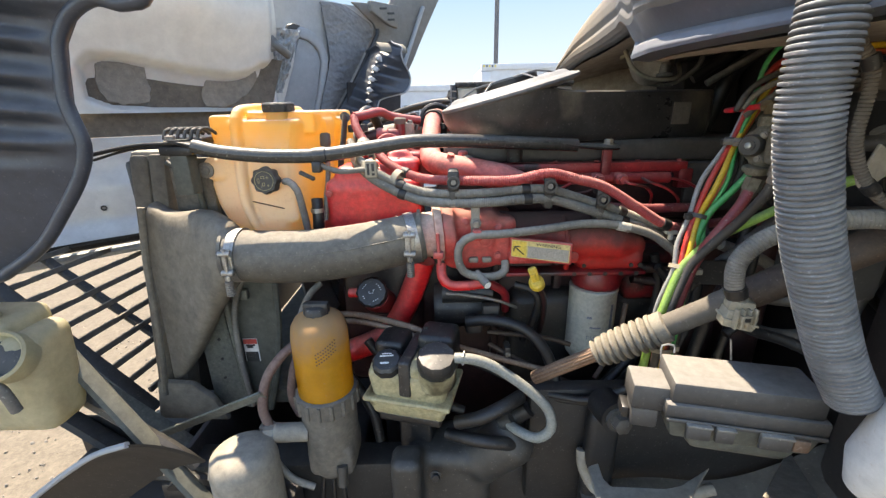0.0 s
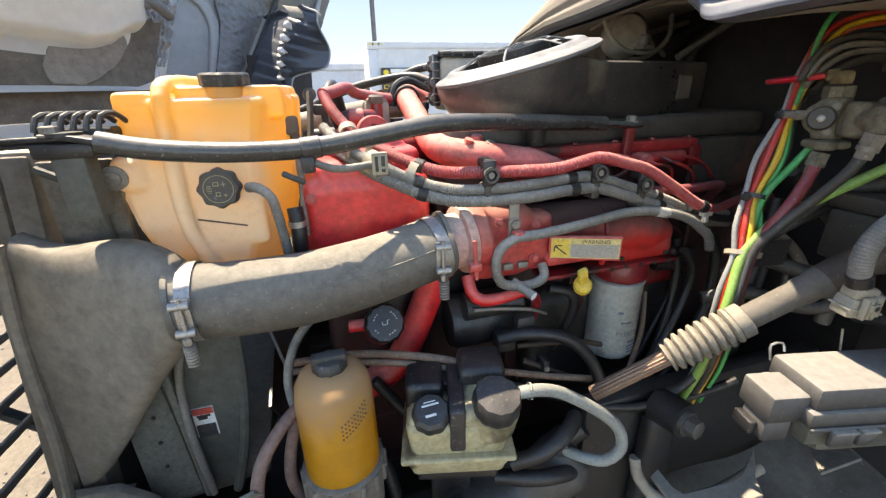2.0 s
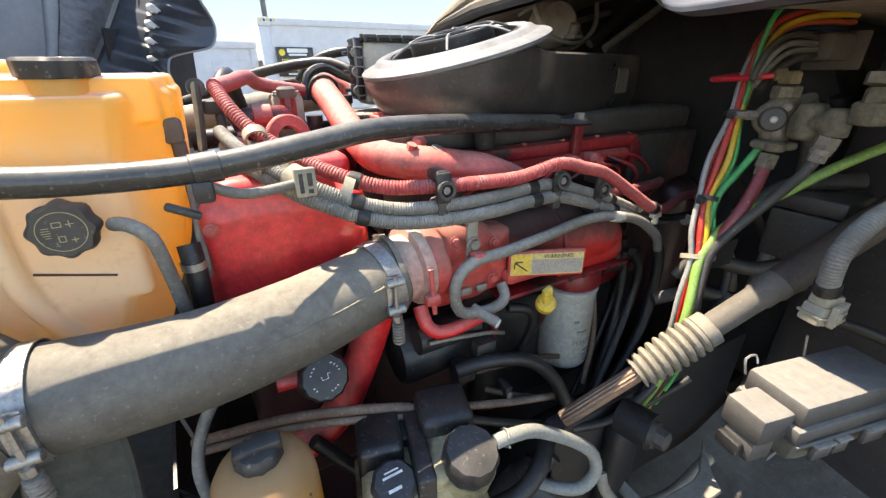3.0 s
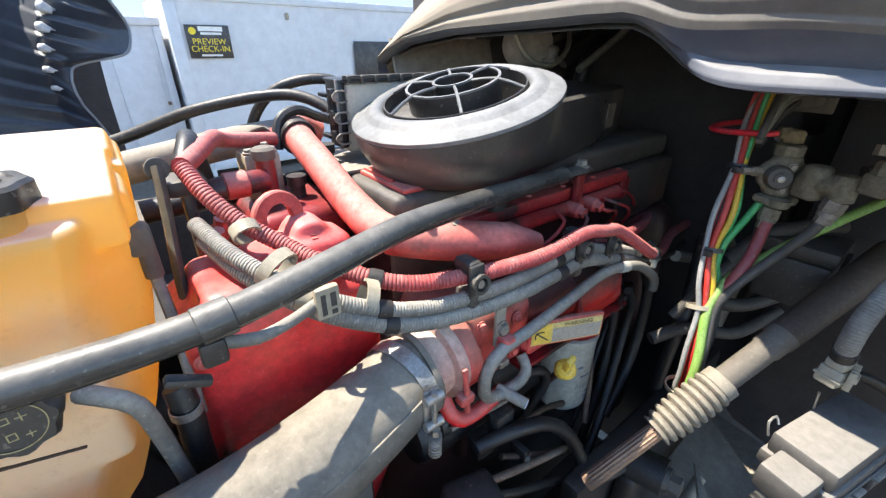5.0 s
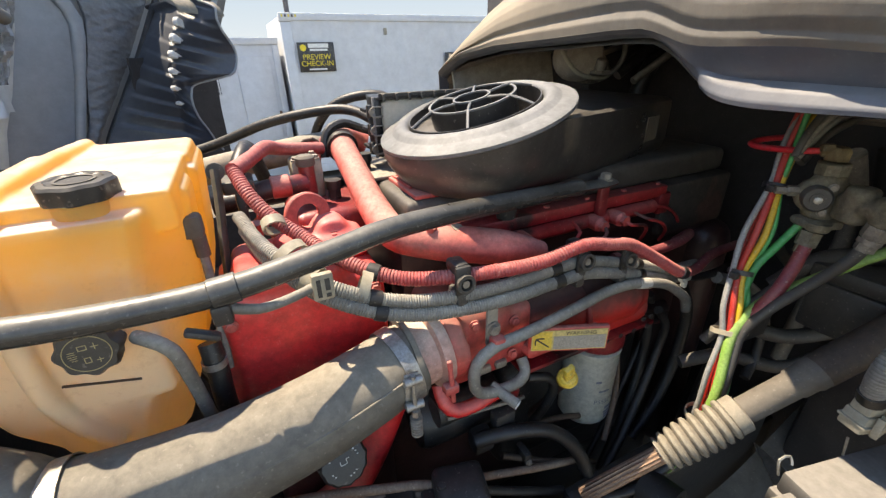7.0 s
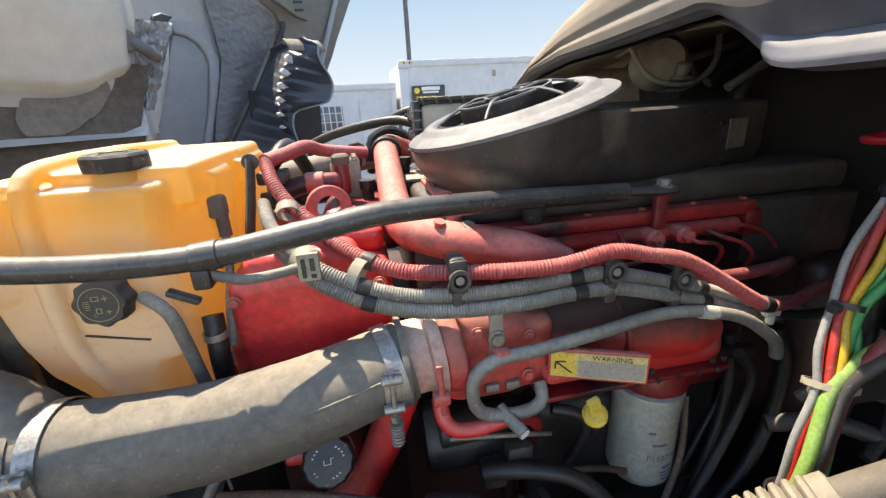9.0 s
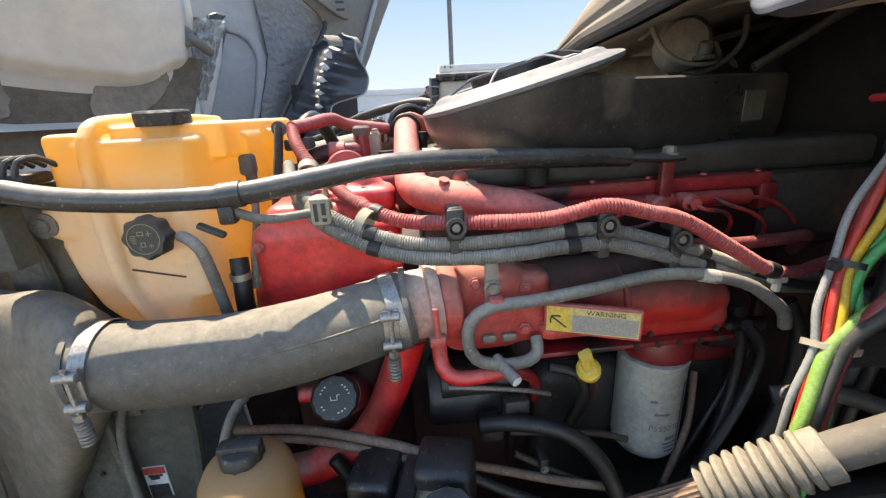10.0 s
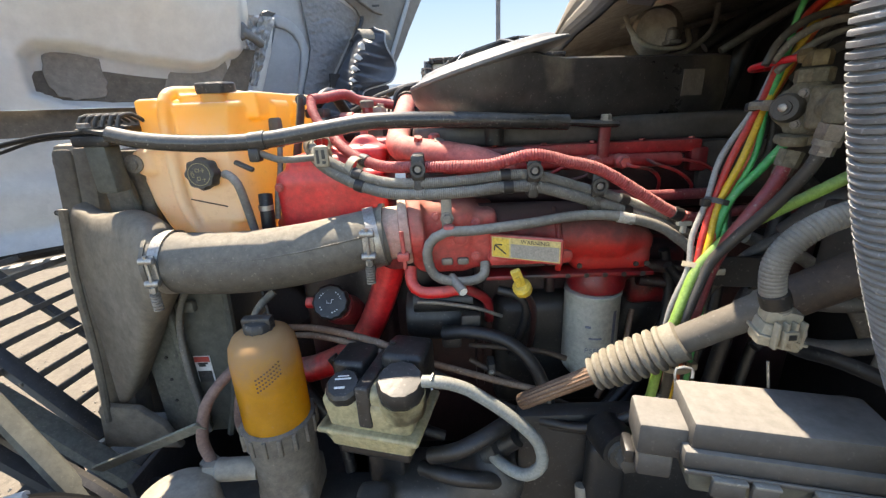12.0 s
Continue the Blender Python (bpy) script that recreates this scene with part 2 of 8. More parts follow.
    "fuse": surf("fuse_box_plastic", (0.026, 0.026, 0.027), 0.5, dust=0.9, dcol=(0.20, 0.186, 0.165), scale=16, even=0.06, grime=0.2, specks=0.12),
    "frame": surf("frame_paint", (0.010, 0.010, 0.011), 0.5, dust=0.35, dcol=(0.085, 0.076, 0.064), scale=9, grime=0.35, even=0.2),
    "pad": surf("foil_pad", (0.165, 0.168, 0.176), 0.40, dust=0.3, dcol=(0.25, 0.235, 0.21), scale=14, bump=0.5, bump_scale=3.0, even=0.5),
    "hood": surf("hood_fibreglass", (0.78, 0.77, 0.73), 0.24, dust=0.22, dcol=(0.42, 0.37, 0.29), var=0.10, scale=4, even=0.8, bump=0.03, grime=0.14, glow=0.20, glow_col=(0.72, 0.72, 0.69), coat=0.3, specks=0.12),
    "hood_grey": surf("hood_grey_coat", (0.40, 0.42, 0.435), 0.45, dust=0.3, dcol=(0.36, 0.34, 0.31), var=0.10, scale=7, even=0.6, glow=0.20, grime=0.12),
    "liner": surf("hood_recess_liner", (0.080, 0.062, 0.047), 0.75, dust=0.45, dcol=(0.27, 0.225, 0.17), var=0.3, scale=9, even=0.9),
    "guard": surf("splash_guard_rubber", (0.036, 0.044, 0.060), 0.36, dust=0.3, dcol=(0.26, 0.25, 0.23), scale=8, even=0.10, grime=0.2, specks=0.1),
    "cowl": surf("cowl_grey_paint", (0.100, 0.110, 0.134), 0.30, dust=0.6, dcol=(0.20, 0.192, 0.182), var=0.08, scale=8, even=0.05, grime=0.14, specks=0.10),
    "red_caked": surf("dust_caked_red_paint", (0.46, 0.10, 0.08), 0.55, dust=0.8, dcol=(0.56, 0.44, 0.35), var=0.2, scale=22, even=0.6, grime=0.3),
    "foam": surf("recess_foam", (0.25, 0.215, 0.175), 0.8, dust=0.4, dcol=(0.33, 0.285, 0.23), var=0.2, scale=12, even=0.9, grime=0.25),
    "flange": surf("hood_flange_coat", (0.15, 0.145, 0.135), 0.55, dust=0.4, dcol=(0.24, 0.215, 0.18), var=0.15, scale=7, even=0.8, grime=0.2),
    "red_sooty": surf("sooty_red_casting", (0.58, 0.020, 0.016), 0.34, dust=0.9, dcol=(0.16, 0.115, 0.095), var=0.2, scale=9, even=0.05, grime=0.35, spots=(0.10, 0.025, 0.02), spot_amount=0.2),
    # near-black red that puts the shade low on the engine into its colour
    "block_shade": surf("shade_dark_block", (0.040, 0.015, 0.015), 0.33, dust=0.35, dcol=(0.105, 0.065, 0.055), var=0.4, scale=12, grime=0.4, spots=(0.014, 0.012, 0.012), spot_amount=0.3, even=0.3),
    "foil": surf("crumpled_foil", (0.46, 0.46, 0.45), 0.42, metal=0.6, dust=0.35, dcol=(0.36, 0.34, 0.30), scale=20, bump=0.5, bump_scale=2.5),
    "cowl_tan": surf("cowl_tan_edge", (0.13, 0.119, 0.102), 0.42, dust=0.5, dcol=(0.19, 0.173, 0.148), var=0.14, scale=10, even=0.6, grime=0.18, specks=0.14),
    "housing": surf("air_cleaner_plastic", (0.026, 0.025, 0.025), 0.24, dust=0.45, dcol=(0.21, 0.19, 0.162), var=0.3, scale=6, even=0.36, spots=(0.15, 0.128, 0.096), spot_amount=0.28, grime=0.4, specks=0.25),
    "cowl_in": surf("cowl_inner", (0.32, 0.275, 0.215), 0.7, dust=0.5, dcol=(0.46, 0.395, 0.315), scale=8, even=0.8),
    "dark": surf("firewall_black", (0.027, 0.025, 0.027), 0.5, dust=0.40, dcol=(0.105, 0.090, 0.076), scale=6, even=0.6, grime=0.3),
    "flex": surf("flex_hose_plastic", (0.115, 0.118, 0.123), 0.36, dust=0.45, dcol=(0.38, 0.375, 0.36), scale=14, even=0.25, grime=0.28),
    "white_gel": surf("white_gelcoat", (0.70, 0.70, 0.68), 0.35, dust=0.3, scale=10, grime=0.15),
    "ground": surf("gravel_ground", (0.135, 0.112, 0.082), 0.9, dust=0.4, dcol=(0.175, 0.147, 0.108), var=0.4, scale=9, bump=0.9, even=0.9, bump_scale=7),
    "stone": surf("gravel_stone", (0.30, 0.26, 0.205), 0.9, dust=0.4, dcol=(0.32, 0.27, 0.21), var=0.3, scale=20),
    "container": surf("container_white", (0.58, 0.60, 0.62), 0.5, dust=0.2, var=0.05, scale=1.2, spots=(0.30, 0.20, 0.13), spot_amount=0.02, bump=0.05, grime=0.12, specks=0),
    "shed": surf("shed_white", (0.54, 0.56, 0.59), 0.5, dust=0.2, var=0.05, scale=1.5, bump=0.05, grime=0.12, specks=0),
    "sign": surf("sign_black", (0.022, 0.022, 0.024), 0.4, dust=0.1, bump=0.0, grime=0.15),
    "sign_yellow": surf("sign_yellow", (0.80, 0.62, 0.03), 0.45, dust=0.05, bump=0.0, grime=0.15),
    "pole": surf("pole_paint", (0.09, 0.09, 0.10), 0.5, dust=0.2),
    "glass": surf("window_glass", (0.10, 0.12, 0.14), 0.1, dust=0.05, bump=0.0, grime=0.15),
}


def tank_plastic():
    """Blow-moulded translucent plastic: deep orange, dusty pale low on the front, whitened on top to paint the sun's
    glare.
    """
    m = bpy.data.materials.new("tank_plastic")
    m.use_nodes = True
    nt = m.node_tree
    b = nt.nodes["Principled BSDF"]
    tc = nt.nodes.new("ShaderNodeTexCoord")
    sep = nt.nodes.new("ShaderNodeSeparateXYZ")
    lk(nt, tc.outputs["Object"], sep.inputs[0])

    def rng(src, a, c, lo=0.0, hi=1.0):
        r = nt.nodes.new("ShaderNodeMapRange")
        r.interpolation_type = "SMOOTHSTEP"
        for k, v in zip(("From Min", "From Max", "To Min", "To Max"), (a, c, lo, hi)):
            r.inputs[k].default_value = v
        lk(nt, src, r.inputs["Value"])
        return r.outputs[0]

    def mul(a, c):
        r = nt.nodes.new("ShaderNodeMath")
        r.operation = "MULTIPLY"
        lk(nt, a, r.inputs[0])
        lk(nt, c, r.inputs[1])
        return r.outputs[0]

    def blend(f, a, c):
        r = nt.nodes.new("ShaderNodeMixRGB")
        lk(nt, f, r.inputs[0])
        for i, v in ((1, a), (2, c)):
            if isinstance(v, tuple):
                r.inputs[i].default_value = (*v, 1)
            else:
                lk(nt, v, r.inputs[i])
        return r.outputs[0]

    def cloud(scale, detail=6, rough=0.6):
        n = nt.nodes.new("ShaderNodeTexNoise")
        n.inputs["Scale"].default_value, n.inputs["Detail"].default_value, n.inputs["Roughness"].default_value = scale, detail, rough
        lk(nt, tc.outputs["Object"], n.inputs["Vector"])
        return n.outputs["Fac"]
    big, fine = cloud(14), cloud(90, 8, 0.7)
    add = nt.nodes.new("ShaderNodeMath")
    add.operation, add.inputs[1].default_value = "MULTIPLY_ADD", 0.09
    lk(nt, big, add.inputs[0])
    lk(nt, sep.outputs["Z"], add.inputs[2])
    low = mul(rng(add.outputs[0], 1.860, 1.775), rng(sep.outputs["X"], -0.322, -0.355, 0.15, 1.0))
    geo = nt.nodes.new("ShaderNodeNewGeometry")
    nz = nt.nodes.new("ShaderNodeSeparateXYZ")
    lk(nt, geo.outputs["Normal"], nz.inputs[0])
    # upward faces are whitened: sunlight on the tank top put into the colour
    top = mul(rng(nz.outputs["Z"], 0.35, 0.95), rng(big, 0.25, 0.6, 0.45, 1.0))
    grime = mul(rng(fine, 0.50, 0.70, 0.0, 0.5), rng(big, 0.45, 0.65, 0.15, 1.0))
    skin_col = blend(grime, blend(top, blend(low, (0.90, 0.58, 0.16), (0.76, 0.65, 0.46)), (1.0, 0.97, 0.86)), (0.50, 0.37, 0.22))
    glow_col = blend(low, (0.95, 0.60, 0.13), (0.92, 0.75, 0.48))
    lk(nt, skin_col, b.inputs["Base Color"])
    b.inputs["Roughness"].default_value = 0.30
    bp = nt.nodes.new("ShaderNodeBump")
    bp.inputs["Strength"].default_value, bp.inputs["Distance"].default_value = 0.12, 0.004
    lk(nt, cloud(38, 3), bp.inputs["Height"])
    lk(nt, bp.outputs[0], b.inputs["Normal"])
    tr = nt.nodes.new("ShaderNodeBsdfTranslucent")
    lk(nt, glow_col, tr.inputs["Color"])
    mx = nt.nodes.new("ShaderNodeMixShader")
    lk(nt, rng(low, 0.0, 1.0, 0.50, 0.30), mx.inputs[0])
    lk(nt, b.outputs[0], mx.inputs[1])
    lk(nt, tr.outputs[0], mx.inputs[2])
    lk(nt, mx.outputs[0], nt.nodes["Material Output"].inputs["Surface"])
    return m


def dusted_or_lit(m, colour, axis, a, b, lo, hi, scale=26.0, ragged=0.10):
    """Lays one colour over a material (settled dust, soot, or sunlight painted on the cowl), thickening along an axis
    with a ragged edge.
    """
    nt = m.node_tree
    out = nt.nodes["Material Output"].inputs["Surface"]
    clean = out.links[0].from_socket
    dirt = nt.nodes.new("ShaderNodeBsdfDiffuse")
    tc = nt.nodes.new("ShaderNodeTexCoord")
    sep = nt.nodes.new("ShaderNodeSeparateXYZ")
    lk(nt, tc.outputs["Object"], sep.inputs[0])
    n = nt.nodes.new("ShaderNodeTexNoise")
    n.inputs["Scale"].default_value, n.inputs["Detail"].default_value, n.inputs["Roughness"].default_value = scale, 7, 0.65
    lk(nt, tc.outputs["Object"], n.inputs["Vector"])
    tone = nt.nodes.new("ShaderNodeMixRGB")
    tone.inputs[1].default_value, tone.inputs[2].default_value = (*[0.75 * c for c in colour], 1), (*[1.2 * c for c in colour], 1)
    lk(nt, n.outputs["Fac"], tone.inputs[0])
    lk(nt, tone.outputs[0], dirt.inputs["Color"])
    add = nt.nodes.new("ShaderNodeMath")
    add.operation, add.inputs[1].default_value = "MULTIPLY_ADD", ragged
    lk(nt, n.outputs["Fac"], add.inputs[0])
    lk(nt, sep.outputs[axis], add.inputs[2])
    r = nt.nodes.new("ShaderNodeMapRange")
    r.interpolation_type = "SMOOTHSTEP"
    for k, v in zip(("From Min", "From Max", "To Min", "To Max"), (a + ragged / 2, b + ragged / 2, lo, hi)):
        r.inputs[k].default_value = v
    lk(nt, add.outputs[0], r.inputs["Value"])
    mx = nt.nodes.new("ShaderNodeMixShader")
    lk(nt, r.outputs[0], mx.inputs[0])
    lk(nt, clean, mx.inputs[1])
    lk(nt, dirt.outputs[0], mx.inputs[2])
    lk(nt, mx.outputs[0], out)
    return m


M["bowl"] = dusted_or_lit(surf("separator_bowl", (0.74, 0.37, 0.012), 0.16, dust=0.20, dcol=(0.40, 0.27, 0.12), var=0.25, scale=8, glow=0.50, glow_col=(1.0, 0.52, 0.008), coat=0.6, even=0.12, grime=0.25),
                   (0.35, 0.215, 0.115), "Z", 1.335, 1.440, 0.02, 0.85)
M["red_sooty"] = dusted_or_lit(M["red_sooty"], (0.060, 0.042, 0.036), "Z", 1.545, 1.605, 0.12, 0.85, 22.0, 0.09)
M["red_elbow"] = dusted_or_lit(M["red_elbow"], (0.26, 0.165, 0.125), "Z", 1.575, 1.645, 0.03, 0.55, 30.0, 0.12)
# far end of the cowl edge is painted paler to stand for sun on it
M["cowl_tan"] = dusted_or_lit(M["cowl_tan"], (0.31, 0.268, 0.212), "Y", 0.95, 1.35, 0.0, 0.85, 7.0, 0.15)
M["tank"] = tank_plastic()
for key, col, d in (("w_green", (0.045, 0.38, 0.10), 0.15), ("w_lime", (0.24, 0.42, 0.08), 0.25), ("w_red", (0.55, 0.03, 0.02), 0.15),
                    ("w_orange", (0.60, 0.10, 0.03), 0.15), ("w_yellow", (0.70, 0.45, 0.02), 0.15), ("w_blue", (0.02, 0.06, 0.11), 0.2),
                    ("w_grey", (0.33, 0.33, 0.32), 0.3), ("w_black", (0.02, 0.02, 0.022), 0.3), ("w_maroon", (0.26, 0.015, 0.03), 0.3),
                    ("w_pale", (0.25, 0.27, 0.25), 0.4), ("lever", (0.62, 0.01, 0.025), 0.08)):
    M[key] = surf("wire_" + key[2:] if key != "lever" else "red_lever", tuple(c * 0.9 for c in col), 0.42, grime=0.3, dust=d, dcol=(0.33, 0.29, 0.22), scale=60, bump=0.05)


# ---------- building helpers ----------
def put(name, bm, mat, smooth=38):
    me = bpy.data.meshes.new(name)
    bmesh.ops.recalc_face_normals(bm, faces=bm.faces[:])
    bm.to_mesh(me)
    bm.free()
    me.materials.append(M[mat])
    for p in me.polygons:
        p.use_smooth = True
    me.set_sharp_from_angle(angle=radians(smooth))
    return new(name, me)


def part(name, bm, mat, parent, label="", smooth=38):
    """One mesh under a thing or a part; its bmesh is in world coordinates."""
    ob = put(name, bm, mat, smooth)
    ob.parent = parent
    if parent.parent is None:
        ob.matrix_parent_inverse = Matrix.Translation(parent.location).inverted()
    if label:
        ob["label"] = label
    return ob


def thing(name, at, label, category, group="", kind=""):
    ob = new(name)
    ob.location = at
    ob.empty_display_size = 0.02
    return tagged(ob, label, category, group, kind)


def single(name, bm, mat, label, category, group="", kind="", smooth=38):
    """A thing of one mesh, its origin at the middle of its base."""
    vs = [v.co for v in bm.verts]
    c = Vector(((min(v.x for v in vs) + max(v.x for v in vs)) / 2, (min(v.y for v in vs) + max(v.y for v in vs)) / 2, min(v.z for v in vs)))
    bmesh.ops.translate(bm, verts=bm.verts[:], vec=-c)
    ob = put(name, bm, mat, smooth)
    ob.location = c
    return tagged(ob, label, category, group, kind)


def join(*bms):
    out = bms[0]
    for b in bms[1:]:
        me = bpy.data.meshes.new("tmp")
        b.to_mesh(me)
        out.from_mesh(me)
        b.free()
        bpy.data.meshes.remove(me)
    return out


def remesh(ob, voxel=0.007, smooth=4):
    """Melts overlapping blocks into one cast or blow-moulded skin."""
    r = ob.modifiers.new("skin", "REMESH")
    r.mode, r.voxel_size, r.use_smooth_shade = "VOXEL", voxel, True
    s = ob.modifiers.new("soften", "SMOOTH")
    s.factor, s.iterations = 0.5, smooth
    return ob


def box(x0, x1, y0, y1, z0, z1, bevel=0.004, seg=2, rot=None, taper=None):
    """A box with rounded edges; rot turns it about its middle; taper (sx, sy) scales its bottom."""
    bm = bmesh.new()
    c = Vector(((x0 + x1) / 2, (y0 + y1) / 2, (z0 + z1) / 2))
    bmesh.ops.create_cube(bm, size=1)
    for v in bm.verts:
        v.co = Vector((v.co.x * (x1 - x0), v.co.y * (y1 - y0), v.co.z * (z1 - z0)))
        if taper and v.co.z < 0:
            v.co.x *= taper[0]
            v.co.y *= taper[1]
    if bevel:
        bmesh.ops.bevel(bm, geom=bm.edges[:], offset=bevel, segments=seg, profile=0.5, affect="EDGES")
    m = Matrix.Translation(c) @ (rot.to_4x4() if rot else Matrix.Identity(4))
    bmesh.ops.transform(bm, matrix=m, verts=bm.verts[:])
    return bm


def spin(rx=0, ry=0, rz=0):
    return Euler((radians(rx), radians(ry), radians(rz))).to_matrix()


def axis_frame(d):
    d = Vector(d).normalized()
    a = Vector((0, 0, 1)) if abs(d.z) < 0.9 else Vector((1, 0, 0))
    u = d.cross(a).normalized()
    return u, d.cross(u).normalized(), d


def lathe(profile, base, axis=(0, 0, 1), n=24, lobes=0, lobe_depth=0.0, hollow=False):
    """Turns (radius, height) pairs about an axis; lobes give a grip edge."""
    bm = bmesh.new()
    u, v, d = axis_frame(axis)
    base = Vector(base)
    rings = []
    for r, h in profile:
        ring = []
        for i in range(n):
            a = 2 * math.pi * i / n
            rr = r * (1 + lobe_depth * (math.cos(lobes * a))) if lobes else r
            ring.append(bm.verts.new(base + d * h + (u * math.cos(a) + v * math.sin(a)) * max(rr, 1e-5)))
        rings.append(ring)
    if hollow:
        rings.append(rings[0])
    skin(bm, rings, caps=not hollow)
    return bm


def skin(bm, rings, caps=True, closed=True):
    for a, b in zip(rings, rings[1:]):
        n = len(a)
        for i in range(n if closed else n - 1):
            j = (i + 1) % n
            bm.faces.new((a[i], a[j], b[j], b[i]))
    if caps:
        bm.faces.new(rings[0][::-1])
        bm.faces.new(rings[-1])


def curve(pts, step=0.012):
    """Points along a smooth line through pts."""
    p = [Vector(q) for q in pts]
    if len(p) == 2:
        n = max(1, int((p[1] - p[0]).length / step))
        return [p[0].lerp(p[1], i / n) for i in range(n + 1)]
    p = [2 * p[0] - p[1]] + p + [2 * p[-1] - p[-2]]
    out = []
    for i in range(1, len(p) - 2):
        a, b, c, d = p[i - 1:i + 3]
        n = max(2, int((c - b).length / step))
        for k in range(n):
            t = k / n
            out.append(0.5 * ((2 * b) + (c - a) * t + (2 * a - 5 * b + 4 * c - d) * t * t + (3 * b - a - 3 * c + d) * t ** 3))
    out.append(p[-2])
    return out


def tube(pts, r, n=12, step=0.012, pitch=0.0, depth=0.0, radii=None, flat=1.0):
    """A pipe along a smooth line. pitch and depth give rings (a corrugated hose); radii: a radius at each given point."""
    if pitch:
        step = pitch / 6
    c = curve(pts, step)
    bm = bmesh.new()
    rings, run = [], 0.0
    t0 = (c[1] - c[0]).normalized()
    u = axis_frame(t0)[0]
    m = len(c)
    for i, q in enumerate(c):
        t = (c[min(i + 1, m - 1)] - c[max(i - 1, 0)]).normalized()
        u = (u - t * u.dot(t)).normalized()
        v = t.cross(u)
        if i:
            run += (q - c[i - 1]).length
        rr = r
        if radii:
            f = i / (m - 1) * (len(radii) - 1)
            k = min(int(f), len(radii) - 2)
            w = f - k
            rr = radii[k] * (1 - w) + radii[k + 1] * w
        if pitch:
            rr += depth * (1 - 2 * max(0.0, -math.cos(2 * math.pi * run / pitch)) ** 1.5)
        rings.append([bm.verts.new(q + u * math.cos(2 * math.pi * j / n) * rr + v * math.sin(2 * math.pi * j / n) * rr * flat) for j in range(n)])
    skin(bm, rings)
    return bm


def prism(poly, origin, u, v, depth, bevel=0.0, seg=1):
    """A flat outline (a, b) in the plane origin + a u + b v, given a thickness against u x v."""
    bm = bmesh.new()
    o, u, v = Vector(origin), Vector(u), Vector(v)
    w = u.cross(v).normalized()
    top = [bm.verts.new(o + u * a + v * b) for a, b in poly]
    bot = [bm.verts.new(o + u * a + v * b - w * depth) for a, b in poly]
    n = len(poly)
    bm.faces.new(top)
    bm.faces.new(bot[::-1])
    for i in range(n):
        bm.faces.new((top[i], bot[i], bot[(i + 1) % n], top[(i + 1) % n]))
    if bevel:
        bmesh.ops.recalc_face_normals(bm, faces=bm.faces[:])
        bmesh.ops.bevel(bm, geom=bm.edges[:], offset=bevel, segments=seg, profile=0.5, affect="EDGES")
    return bm


def grid(nu, nv, fn, thick=0.004, away=None):
    """A sheet fn(s, t) for s, t in 0..1 with a thickness laid towards 'away'."""
    bm = bmesh.new()
    vs = [[bm.verts.new(fn(i / nu, j / nv)) for j in range(nv + 1)] for i in range(nu + 1)]
    for i in range(nu):
        for j in range(nv):
            bm.faces.new((vs[i][j], vs[i + 1][j], vs[i + 1][j + 1], vs[i][j + 1]))
    if thick:
        a = Vector(away or (0, 1, 0)) * thick
        b = [[bm.verts.new(vs[i][j].co + a) for j in range(nv + 1)] for i in range(nu + 1)]
        for i in range(nu):
            for j in range(nv):
                bm.faces.new((b[i][j], b[i][j + 1], b[i + 1][j + 1], b[i + 1][j]))
        for i in range(nu):
            bm.faces.new((vs[i][0], b[i][0], b[i + 1][0], vs[i + 1][0]))
            bm.faces.new((vs[i][nv], vs[i + 1][nv], b[i + 1][nv], b[i][nv]))
        for j in range(nv):
            bm.faces.new((vs[0][j], vs[0][j + 1], b[0][j + 1], b[0][j]))
            bm.faces.new((vs[nu][j], b[nu][j], b[nu][j + 1], vs[nu][j + 1]))
    return bm


def ramp(table, x):
    """Linear reading of (x, value) pairs."""
    if x <= table[0][0]:
        return table[0][1]
    for (a, va), (b, vb) in zip(table, table[1:]):
        if x <= b:
            return va + (vb - va) * (x - a) / (b - a)
    return table[-1][1]


def hexbolt(at, axis, r=0.008, h=0.007):
    a = Vector(axis).normalized()
    return join(lathe([(r * 1.35, 0), (r * 1.35, h * 0.25), (r * 1.2, h * 0.3)], at, a, 14),
                lathe([(r, h * 0.25), (r, h), (r * 0.85, h * 1.12)], at, a, 6))


def text_mesh(s, size, origin, u, v, extrude=0.0004):
    """The built-in font as a mesh in the plane origin, u, v (centred)."""
    cu = bpy.data.curves.new("tmp", "FONT")
    cu.body, cu.size, cu.extrude, cu.align_x, cu.align_y = s, size, extrude, "CENTER", "CENTER"
    cu.resolution_u = 3
    ob = bpy.data.objects.new("tmp", cu)
    me = bpy.data.meshes.new_from_object(ob)
    bm = bmesh.new()
    bm.from_mesh(me)
    u, v = Vector(u).normalized(), Vector(v).normalized()
    w = u.cross(v)
    m = Matrix((u, v, w)).transposed().to_4x4()
    m.translation = Vector(origin)
    bmesh.ops.transform(bm, matrix=m, verts=bm.verts[:])
    bpy.data.objects.remove(ob)
    bpy.data.curves.remove(cu)
    bpy.data.meshes.remove(me)
    return bm


def bars(rects, origin, u, v, t=0.0008):
    """Flat print marks (a0, a1, b0, b1) raised a hair above a plane."""
    u, v = Vector(u).normalized(), Vector(v).normalized()
    out = None
    for a0, a1, b0, b1 in rects:
        p = prism([(a0, b0), (a1, b0), (a1, b1), (a0, b1)], Vector(origin) + u.cross(v) * t, u, v, t)
        out = join(out, p) if out else p
    return out


